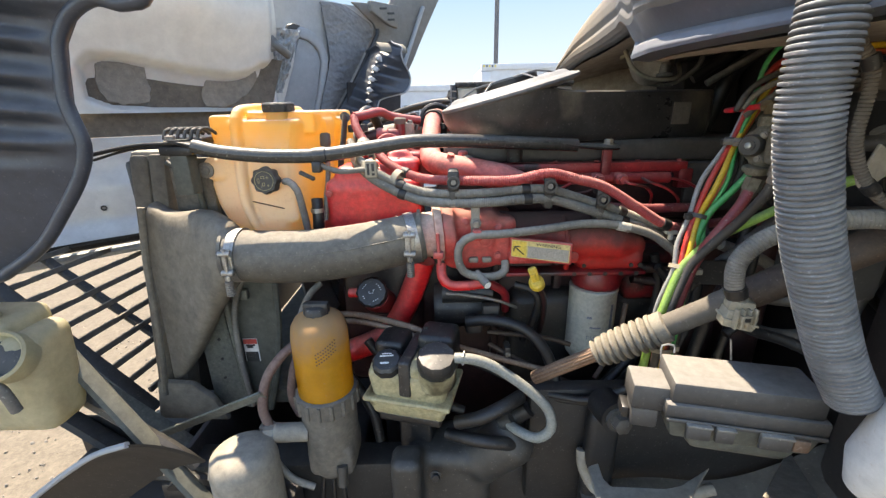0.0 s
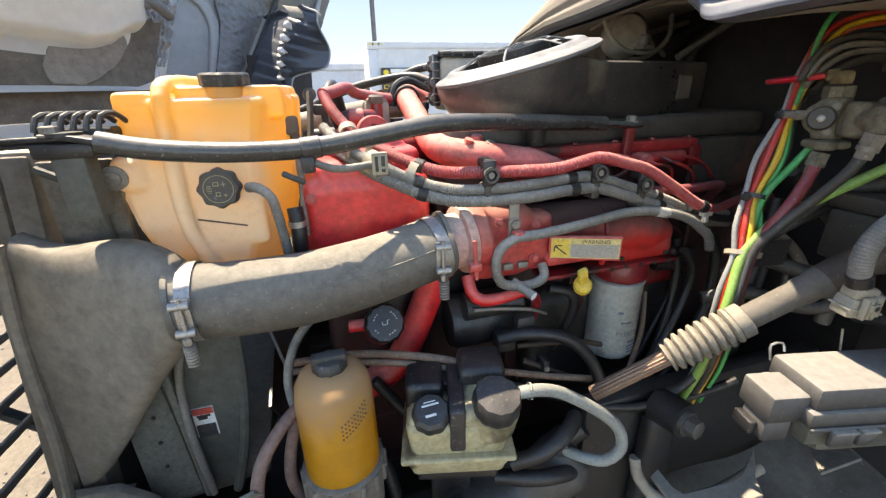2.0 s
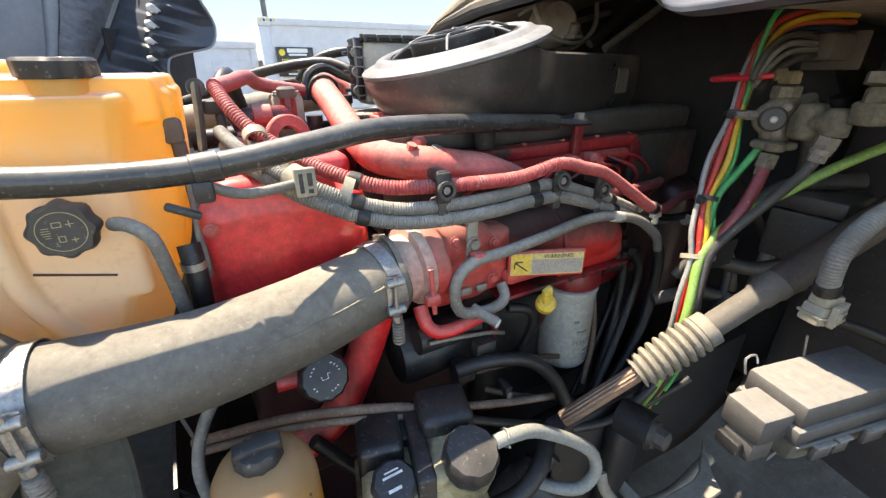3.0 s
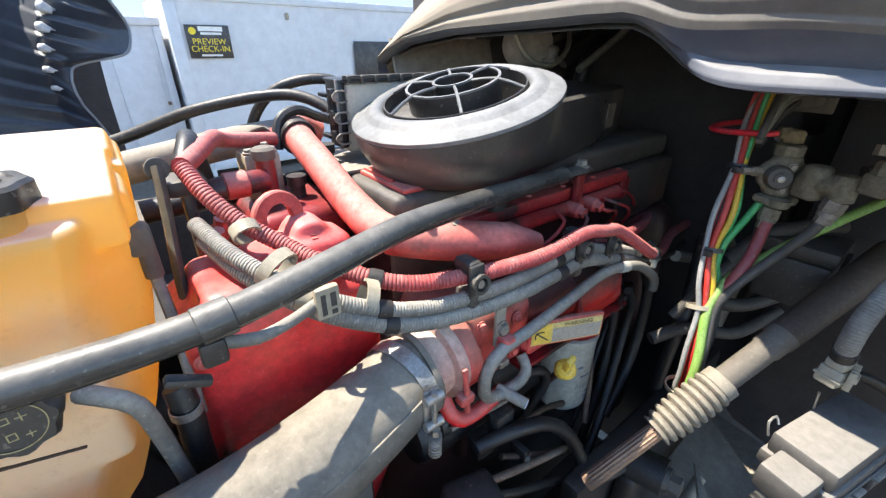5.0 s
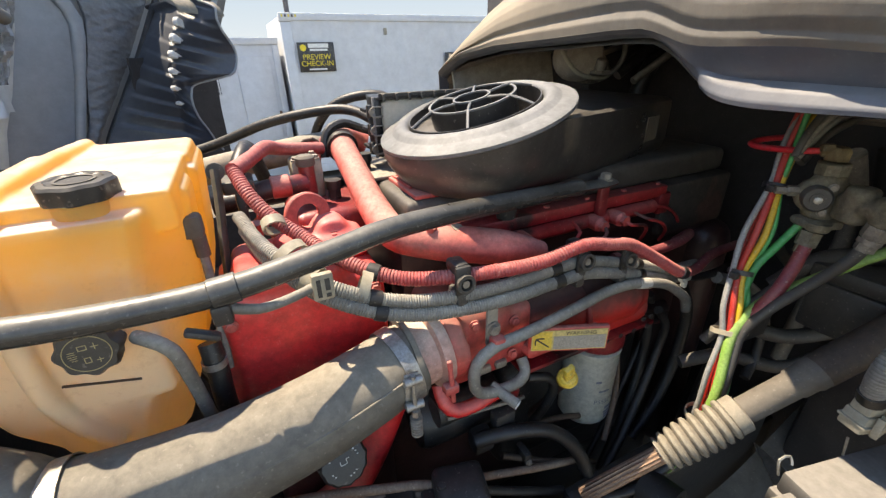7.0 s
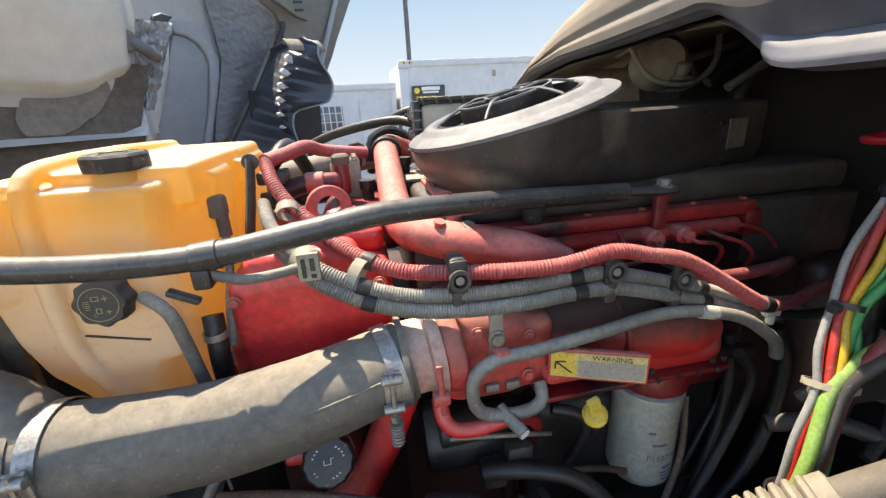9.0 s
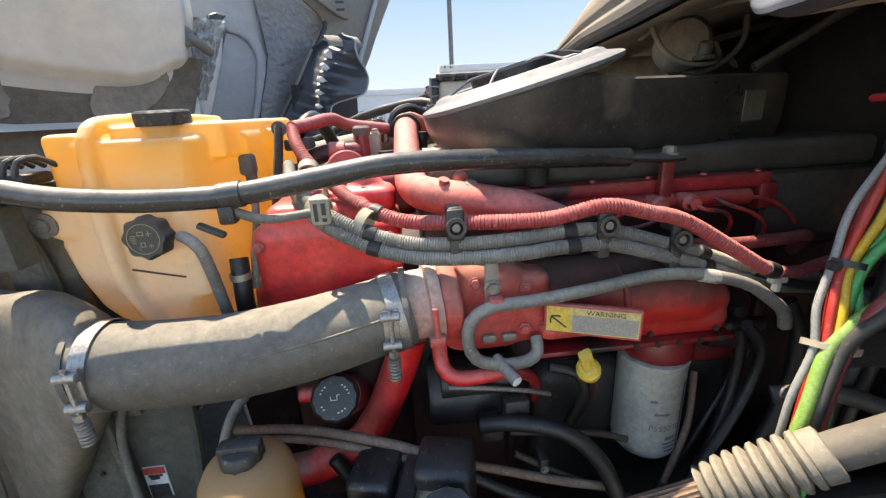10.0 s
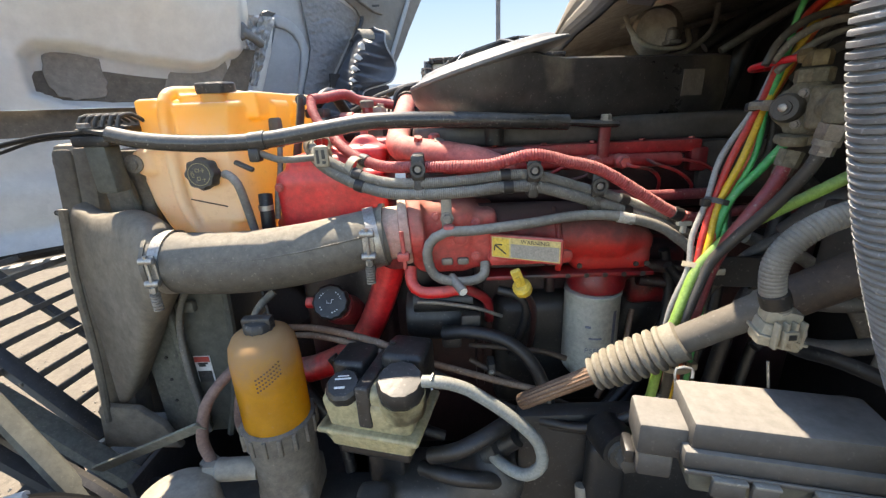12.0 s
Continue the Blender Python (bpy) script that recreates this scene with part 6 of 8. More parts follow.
def fuel_filter():
    g = thing("fuel_filter", (0.365, 0.915, 1.235), "white spin-on fuel filter, dusty with worn blue print", "filter")
    part("canister", lathe([(0.032, 0), (0.048, 0.003), (0.0545, 0.012), (0.0560, 0.022), (0.0560, 0.186), (0.0575, 0.188), (0.0575, 0.194), (0.053, 0.196)], (0.362, 0.915, 1.243), (0, 0, 1), 40), "white_paint", g, smooth=50)
    for j, (z, s, txt) in enumerate(((1.318, 0.016, "P555770"),)):
        bm = text_mesh(txt, s, (0, 0, 0), (1, 0, 0), (0, 1, 0))
        for v in bm.verts:
            a = -math.pi / 2 + 0.02 + v.co.x / 0.0567
            v.co = Vector((0.362 + 0.0567 * math.cos(a), 0.915 + 0.0567 * math.sin(a), z + v.co.y))
        part("part_number", bm, "ink_blue", g)
    bm = None
    for a0, a1, z0, z1 in ((0.05, 0.42, 1.293, 1.299), (0.0, 0.5, 1.283, 1.287), (0.05, 0.45, 1.275, 1.279), (0.1, 0.4, 1.267, 1.271), (0.50, 0.66, 1.27, 1.405), (-0.5, -0.3, 1.37, 1.375), (-0.35, 0.1, 1.345, 1.349)):
        p = bmesh.new()
        n = 6
        ring = [[p.verts.new((0.362 + r * math.cos(-math.pi / 2 + a0 + (a1 - a0) * k / n), 0.915 + r * math.sin(-math.pi / 2 + a0 + (a1 - a0) * k / n), z)) for k in range(n + 1)] for r, z in ((0.0563, z0), (0.0567, z0), (0.0567, z1), (0.0563, z1))]
        skin(p, ring, caps=False, closed=False)
        bm = join(bm, p) if bm else p
    part("print", bm, "ink_blue", g)


M["ink_blue"] = surf("blue_print", (0.13, 0.17, 0.26), 0.6, dust=0.35, bump=0.0, scale=90)
fuel_filter()


# ---------- looms and hoses over the engine ----------
RED = [(-0.229, 1.098, 1.834), (-0.217, 1.062, 1.808), (-0.195, 1.033, 1.779), (-0.160, 1.000, 1.752), (-0.128, 0.955, 1.733), (-0.085, 0.915, 1.716), (-0.042, 0.89, 1.706), (0.02, 0.866, 1.706), (0.08, 0.852, 1.706), (0.145, 0.842, 1.708), (0.213, 0.834, 1.722), (0.275, 0.838, 1.708), (0.334, 0.845, 1.690), (0.40, 0.838, 1.650), (0.45, 0.833, 1.618), (0.48, 0.833, 1.605)]
hose("red_loom", RED, 0.0098, "red_hose", "dusty red corrugated loom hose along the engine", n=12, tape=(0.30, 0.97), pitch=0.0046, depth=0.0007)
hose("red_loom", [(0.478, 0.834, 1.606), (0.52, 0.84, 1.60), (0.60, 0.86, 1.605), (0.70, 0.87, 1.60)], 0.009, "maroon_hose", "dark red hose running under the cowl")
hose("red_loom", [(0.36, 0.90, 1.635), (0.45, 0.89, 1.632), (0.55, 0.90, 1.63), (0.62, 0.93, 1.62), (0.64, 0.97, 1.58)], 0.010, "maroon_hose", "dark red hose running under the cowl")
hose("red_loom", [(-0.229, 1.096, 1.834), (-0.207, 1.135, 1.838), (-0.175, 1.19, 1.845), (-0.15, 1.235, 1.832), (-0.07, 1.27, 1.818)], 0.012, "red_hose", "maroon rubber hose behind the coolant tank")
G1 = [(-0.235, 1.06, 1.775), (-0.215, 0.99, 1.757), (-0.180, 0.93, 1.735), (-0.145, 0.897, 1.718), (-0.095, 0.882, 1.695), (-0.04, 0.872, 1.680), (0.03, 0.858, 1.678), (0.10, 0.848, 1.682), (0.17, 0.845, 1.688), (0.225, 0.85, 1.684), (0.30, 0.862, 1.660), (0.40, 0.872, 1.625), (0.50, 0.88, 1.585), (0.62, 0.90, 1.56)]
hose("grey_loom", G1, 0.0092, "loom", "dusty grey split loom along the engine", n=12, tape=(0.27, 0.52, 0.74), pitch=0.0037, depth=0.0006)
hose("grey_loom", [(x + 0.004, y - 0.006, z - 0.019) for x, y, z in G1], 0.0098, "loom", "dusty grey split loom along the engine", n=12, tape=(0.27, 0.52, 0.74), pitch=0.0037, depth=0.0006)
hose("grey_loom", [(-0.20, 0.98, 1.735), (-0.17, 0.93, 1.715), (-0.13, 0.90, 1.70), (-0.08, 0.89, 1.683)], 0.008, "loom", "dusty grey split loom along the engine", n=10, pitch=0.005, depth=0.0009)
hose("grey_loom", [(0.215, 0.86, 1.668), (0.29, 0.872, 1.645), (0.38, 0.885, 1.612), (0.47, 0.89, 1.58), (0.56, 0.92, 1.55)], 0.008, "rubber", "black cable bundle along the engine")
hose("fuel_pipe", [(0.514, 0.835, 1.512), (0.504, 0.834, 1.540), (0.478, 0.836, 1.563), (0.44, 0.842, 1.588), (0.37, 0.848, 1.606), (0.30, 0.848, 1.610), (0.21, 0.842, 1.601), (0.12, 0.836, 1.594), (0.06, 0.832, 1.592), (0.032, 0.832, 1.572), (0.028, 0.834, 1.540), (0.040, 0.838, 1.508), (0.075, 0.838, 1.495), (0.115, 0.838, 1.497), (0.132, 0.845, 1.507), (0.134, 0.86, 1.522)], 0.0092, "loom", "dusty grey rubber-sleeved fuel pipe bent round the elbow", n=14)
single("pipe_tag", lathe([(0.0094, -0.014), (0.0104, -0.0135), (0.0104, 0.0135), (0.0094, 0.014)], (0.385, 0.8468, 1.6025), (-0.96, 0.06, 0.22), 16), "label_pale", "worn pale printed tag round the fuel pipe", "label")
g = thing("pipe_stub", (0.085, 0.82, 1.48), "short grey pipe stub with a pale cut end", "pipe")
part("stub", tube([(0.070, 0.848, 1.500), (0.080, 0.826, 1.494), (0.090, 0.806, 1.488)], 0.0088, 12), "loom", g)
part("cut_end", lathe([(0.0078, 0), (0.0078, 0.001)], (0.0903, 0.8053, 1.4878), (0.01, -0.02, -0.006), 14), "white", g)


def loom_clip(at, label="black plastic loom clip with a round stud"):
    x, y, z = at
    g = thing("loom_clip", (x, y, z - 0.03), label, "clip", "loom clips")
    part("plate", box(x - 0.012, x + 0.012, y - 0.024, y - 0.016, z - 0.024, z + 0.020, 0.004), "black", g)
    part("ring", lathe([(0.009, 0), (0.0135, 0), (0.0135, 0.008), (0.009, 0.008)], (x, y - 0.024, z - 0.004), (0, -1, 0.1), 16, hollow=True), "black_dusty", g)
    part("stud", lathe([(0.0055, 0), (0.0055, 0.006)], (x, y - 0.024, z - 0.004), (0, -1, 0.1), 10), "steel_dull", g)
    part("upper_loop", box(x - 0.011, x + 0.011, y - 0.020, y + 0.012, z + 0.004, z + 0.022, 0.005), "black", g)
    part("lower_loop", box(x - 0.009, x + 0.009, y - 0.022, y + 0.010, z - 0.052, z - 0.020, 0.005), "black_dusty", g)


for at in ((0.019, 0.872, 1.708), (0.217, 0.855, 1.700), (0.334, 0.872, 1.666)):
    loom_clip(at)
for at, ax, r in (((-0.105, 0.90, 1.703), (0.8, -0.3, -0.35), 0.021), ((-0.165, 0.912, 1.728), (0.6, -0.6, -0.35), 0.017), ((-0.193, 1.015, 1.771), (0.1, -0.8, -0.55), 0.0135), ((-0.182, 0.955, 1.745), (0.4, -0.7, -0.45), 0.022)):
    single("cable_tie", lathe([(r, -0.007), (r + 0.003, -0.007), (r + 0.003, 0.007), (r, 0.007)], at, ax, 16, hollow=True), "beige", "dusty grey loom band", "cable tie", "loom bands")
g = thing("loom_tag", (-0.157, 0.888, 1.715), "small pale plastic connector tag on the loom", "clip", "loom clips")
part("tag", box(-0.170, -0.144, 0.880, 0.890, 1.712, 1.748, 0.003), "beige", g)
part("tag_print", bars([(-0.008, -0.003, -0.012, 0.012), (0.002, 0.008, -0.004, 0.012), (0.002, 0.008, -0.013, -0.008)], (-0.157, 0.8795, 1.73), (1, 0, 0), (0, 0, 1)), "ink", g)
g = thing("pipe_bracket", (0.045, 0.86, 1.60), "bent pale metal bracket holding the fuel pipe", "bracket")
part("strap", join(box(0.012, 0.062, 0.846, 0.872, 1.652, 1.657, 0.002), box(0.056, 0.075, 0.846, 0.852, 1.585, 1.655, 0.002)), "tan", g)
part("bolt", hexbolt((0.066, 0.846, 1.615), (0, -1, 0), 0.009, 0.008), "steel_dull", g)
part("saddle", box(0.058, 0.080, 0.826, 0.848, 1.580, 1.606, 0.006), "red_dusty", g)
single("cable_stop", join(box(0.470, 0.495, 0.828, 0.840, 1.588, 1.598, 0.003), box(0.478, 0.486, 0.828, 0.838, 1.575, 1.592, 0.002)), "white_paint", "small white plastic clip at the loom end", "clip", "loom clips")
# behind the tank and above the front of the engine
hose("upper_radiator_pipe", [(-0.60, 1.50, 1.70), (-0.35, 1.48, 1.745), (-0.1, 1.45, 1.785), (0.05, 1.42, 1.80)], 0.030, "tan", "dusty tan upper radiator pipe", category="pipe", n=16)
hose("breather_hose", [(-0.55, 1.60, 1.74), (-0.30, 1.58, 1.785), (-0.14, 1.50, 1.845), (0.0, 1.42, 1.872), (0.06, 1.36, 1.855), (0.08, 1.32, 1.82)], 0.0115, "rubber", "black breather hose arching over the engine", n=12)
hose("breather_hose", [(-0.06, 1.52, 1.74), (-0.03, 1.50, 1.83), (0.02, 1.47, 1.882), (0.10, 1.43, 1.897), (0.16, 1.40, 1.87)], 0.011, "rubber", "black breather hose arching over the engine", n=12)
hose("black_hose", [(-0.226, 1.125, 1.825), (-0.211, 1.155, 1.846), (-0.203, 1.20, 1.845), (-0.19, 1.26, 1.80), (-0.18, 1.30, 1.75)], 0.013, "rubber", "black rubber hose beside the tank", n=12)
hose("black_hose", [(-0.28, 1.25, 1.74), (-0.15, 1.25, 1.745), (0.0, 1.27, 1.74)], 0.018, "rubber", "black rubber hose beside the tank", n=12)
g = thing("tank_bracket", (-0.27, 1.05, 1.5), "dusty black steel bracket standing beside the tank", "bracket")
part("upright", tube([(-0.253, 1.105, 1.836), (-0.258, 1.085, 1.78), (-0.266, 1.06, 1.71), (-0.272, 1.045, 1.60), (-0.272, 1.045, 1.50)], 0.018, 10, flat=0.35), "shroud", g)
part("top_lug", lathe([(0.004, -0.004), (0.0125, -0.004), (0.0125, 0.004), (0.004, 0.004)], (-0.253, 1.105, 1.834), (0.1, -1, 0.1), 18, hollow=True), "black_dusty", g)
part("arm", box(-0.250, -0.205, 1.105, 1.16, 1.795, 1.815, 0.004), "black_dusty", g)
part("post", box(-0.236, -0.222, 1.12, 1.14, 1.60, 1.80, 0.004), "black_metal", g)
part("bolt", hexbolt((-0.250, 1.062, 1.70), (0.6, -0.8, 0), 0.008, 0.008), "steel_dull", g)
hose("heater_pipe", [(-0.262, 0.99, 1.62), (-0.258, 0.975, 1.56), (-0.275, 0.965, 1.52), (-0.262, 0.96, 1.49)], 0.008, "red_dark", "thin dark red heater pipe", category="pipe")


# ---------- air cleaner ----------
def air_cleaner():
    g = thing("air_cleaner", (0.35, 1.15, 1.77), "black dusty air cleaner housing with a round intake ring", "air cleaner")
    c = Vector((0.157, 1.066, 1.898))
    ax = Vector((-0.25, -0.02, 0.95)).normalized()
    bm = bmesh.new()
    rings = []
    for z, r, f in ((1.772, 0.106, 0.0), (1.776, 0.119, 0.004), (1.80, 0.136, 0.012), (1.84, 0.153, 0.012), (1.868, 0.158, 0.012), (1.880, 0.159, 0.010), (1.884, 0.154, 0.0)):
        ring = []
        plan = [(c.x + r * math.cos(a), c.y + r * math.sin(a), 1) for a in [math.radians(k) for k in range(90, 300, 10)]]
        plan += [(0.30, 0.982 - f, 0), (0.42, 1.012 - f, 0), (0.55, 1.045 - f, 0), (0.655, 1.072 - f, 0), (0.672 + f * 0.5, 1.088, 0), (0.676 + f * 0.5, 1.25, 0), (0.672, 1.42, 0), (0.655, 1.44, 0), (0.35, 1.44, 0), (0.20, 1.44, 0)]
        for x, y, k in plan:
            rim = c.z - 0.017 + (0.25 * (x - c.x) + 0.02 * (y - c.y)) / 0.95
            w = (z - 1.772) / (1.884 - 1.772)
            ring.append(bm.verts.new((x, y, 1.772 + (rim - 1.772) * w if k and x < 0.29 else z)))
        rings.append(ring)
    skin(bm, rings)
    part("housing", bm, "housing", g, "worn brown-black plastic housing", smooth=40)
    part("ring", lathe([(0.1145, -0.030), (0.1145, -0.010), (0.117, -0.002), (0.123, 0.003), (0.131, 0.004), (0.139, 0.001), (0.144, -0.004), (0.147, -0.005), (0.166, -0.010), (0.169, -0.012), (0.169, -0.017), (0.165, -0.020), (0.150, -0.024)], c, ax, 80, hollow=True), "ring", g, "dusty grey flared intake ring", smooth=50)
    part("throat", lathe([(0.106, -0.10), (0.114, -0.10), (0.114, 0.002), (0.112, 0.002)], c, ax, 48, hollow=True), "black", g)
    part("throat_floor", lathe([(0.113, -0.105), (0.113, -0.10), (0.02, -0.10)], c, ax, 40), "dark", g)
    fr = axis_frame(ax)

    def hoop(r, h0, h1, th=0.0022):
        return lathe([(r, h0), (r + th, h0), (r + th, h1), (r, h1)], c, ax, 40, hollow=True)
    gr = part("grille", join(hoop(0.072, -0.035, 0.014), hoop(0.029, -0.004, 0.016)), "black", g, "dark intake grille with spokes")
    for k in range(6):
        a = math.radians(25 + 60 * k)
        d = fr[0] * math.cos(a) + fr[1] * math.sin(a)
        part("spoke", tube([c + ax * 0.016 + d * 0.030, c + ax * 0.017 + d * 0.073, c + ax * 0.002 + d * 0.114], 0.0024, 6, step=0.02), "ring", gr)
    for r in (0.0731, 0.0301):
        part("hoop_rim", lathe([(r - 0.002, 0.0), (r + 0.002, 0.0), (r + 0.002, 0.003), (r - 0.002, 0.003)], c + ax * (0.0142 if r > 0.05 else 0.0162), ax, 40, hollow=True), "ring", gr)
    part("drain_spout", lathe([(0.030, 0), (0.022, -0.02), (0.018, -0.06), (0.016, -0.07)], (0.165, 0.968, 1.80), (0, 0, 1), 16), "black_dusty", g)
    part("label_patch", prism([(-0.05, -0.025), (0.0, -0.025), (0.0, 0.025), (-0.05, 0.025)], (0.60, 1.0425, 1.83), (0.968, 0.25, 0.0), (0, 0, 1), 0.002), "shaft", g)
    # pale element cover with black latches behind the ring
    part("element_cover", box(0.040, 0.36, 1.208, 1.272, 1.79, 1.906, 0.010, 3), "cover", g, "pale beige filter element cover")
    part("cover_rim", box(0.030, 0.36, 1.204, 1.276, 1.906, 1.912, 0.003, 2), "black", g)
    part("cover_lip", box(0.034, 0.36, 1.2015, 1.2045, 1.911, 1.918, 0.001, 1), "black_dusty", g)
    for i in range(12):
        part("rim_rib", box(0.040 + 0.026 * i, 0.046 + 0.026 * i, 1.1985, 1.2015, 1.904, 1.917, 0.001, 1), "black_dusty", g)
    part("end_frame", box(0.025, 0.040, 1.207, 1.255, 1.80, 1.912, 0.004, 2), "black", g)
    part("frame_edge", box(0.021, 0.026, 1.2045, 1.2085, 1.80, 1.912, 0.001, 1), "ring", g)
    for i, z in enumerate((1.818, 1.852, 1.886)):
        lt = part("latch", box(0.014, 0.025, 1.210, 1.226, z - 0.012, z + 0.012, 0.003), "black", g)
        part("latch_bail", tube([(0.040, 1.203, z + 0.008), (0.022, 1.201, z + 0.009), (0.014, 1.203, z), (0.022, 1.201, z - 0.009), (0.040, 1.203, z - 0.008)], 0.0018, 6), "steel_dull", lt)
        part("latch_arm", box(0.013, 0.0245, 1.228, 1.262, z - 0.0035, z + 0.0035, 0.002), "black", lt)
        part("latch_pin", lathe([(0.004, 0), (0.004, 0.008)], (0.019, 1.210, z), (0, -1, 0), 10), "steel_dull", lt)


air_cleaner()


# ---------- things low on the near side ----------
def water_separator():
    x, y = -0.272, 0.765
    g = thing("water_separator", (x, y, 0.98), "fuel water separator with an amber see-through bowl on a black base", "filter")
    part("bowl", lathe([(0.020, 0.190), (0.034, 0.187), (0.048, 0.178), (0.056, 0.163), (0.0592, 0.142), (0.0600, 0.120), (0.0605, 0.0), (0.058, -0.02)], (x, y, 1.262), (0, 0, 1), 48), "bowl", g, "amber bowl, browned and dusty at the shoulder", smooth=60)
    for i in range(4):
        for j in range(9):
            a = -math.pi / 2 + 0.12 + j * 0.085
            part("screen_hole", box(x + 0.0602 * math.cos(a) - 0.0014, x + 0.0602 * math.cos(a) + 0.0014, y + 0.0602 * math.sin(a) - 0.0010, y + 0.0602 * math.sin(a) + 0.0006, 1.384 - i * 0.008 + j * 0.003, 1.3864 - i * 0.008 + j * 0.003, 0.0), "amber_dark", g)
    part("vent_cap", join(lathe([(0.026, 0), (0.026, 0.012), (0.022, 0.018), (0.010, 0.020)], (x, y, 1.448), (0, 0, 1), 24, 10, 0.04), box(x - 0.026, x + 0.026, y - 0.010, y + 0.010, 1.456, 1.474, 0.004)), "black", g, "black vent cap")
    part("collar", lathe([(0.060, 0), (0.067, 0.002), (0.067, 0.040), (0.060, 0.044)], (x, y, 1.222), (0, 0, 1), 40), "sep_base", g)
    for k in range(16):
        a = 2 * math.pi * k / 16
        part("collar_rib", box(x + 0.067 * math.cos(a) - 0.004, x + 0.067 * math.cos(a) + 0.004, y + 0.067 * math.sin(a) - 0.004, y + 0.067 * math.sin(a) + 0.004, 1.224, 1.260, 0.002), "sep_base", g)
    base = join(lathe([(0.045, 0), (0.055, 0.02), (0.062, 0.13), (0.062, 0.185)], (x, y, 1.04), (0, 0, 1), 32), box(x - 0.05, x + 0.055, y - 0.05, y + 0.06, 1.05, 1.13, 0.015))
    remesh(part("base", base, "sep_base", g, "dusty grey-brown cast base", smooth=80), 0.006, 3)
    part("inlet", join(lathe([(0.021, 0), (0.021, 0.07), (0.017, 0.075)], (x - 0.04, y - 0.035, 1.172), (-1, -0.15, 0.1), 18), lathe([(0.017, 0.075), (0.017, 0.095)], (x - 0.04, y - 0.035, 1.172), (-1, -0.15, 0.1), 6)), "tan", g)
    part("heater_plug", lathe([(0.012, 0), (0.012, 0.05)], (x + 0.03, y - 0.05, 1.09), (0, -0.2, -1), 10), "black_dusty", g)
    hose("fuel_hose", [(-0.400, 0.732, 1.19), (-0.408, 0.735, 1.235), (-0.395, 0.75, 1.30), (-0.36, 0.775, 1.345), (-0.325, 0.80, 1.365)], 0.0105, "brown_hose", "dusty brown-red fuel hose at the separator", n=12)
    hose("fuel_hose", [(-0.352, 0.79, 1.17), (-0.362, 0.785, 1.23), (-0.350, 0.795, 1.30), (-0.33, 0.81, 1.34)], 0.010, "brown_hose", "dusty brown-red fuel hose at the separator", n=12)
    hose("fuel_hose", [(-0.405, 0.725, 1.175), (-0.395, 0.715, 1.12), (-0.36, 0.71, 1.06), (-0.31, 0.71, 1.03)], 0.008, "loom", "thin grey hose at the separator", n=10)
    single("hose_fitting", join(lathe([(0.017, 0), (0.017, 0.03)], (-0.403, 0.731, 1.162), (0, 0, 1), 6), lathe([(0.015, 0), (0.015, 0.035)], (-0.41, 0.728, 1.178), (1, 0.1, 0), 6)), "steel_dull", "dull steel elbow fitting on the fuel hose", "fitting")
    for dx in (-0.02, 0.0, 0.018):
        hose("drain_wire", [(x + dx, y - 0.03, 1.06), (x + dx * 1.4, y - 0.04, 0.98), (x + dx * 1.8 - 0.01, y - 0.03, 0.90)], 0.005, "rubber", "thin black wires below the separator", category="cable")


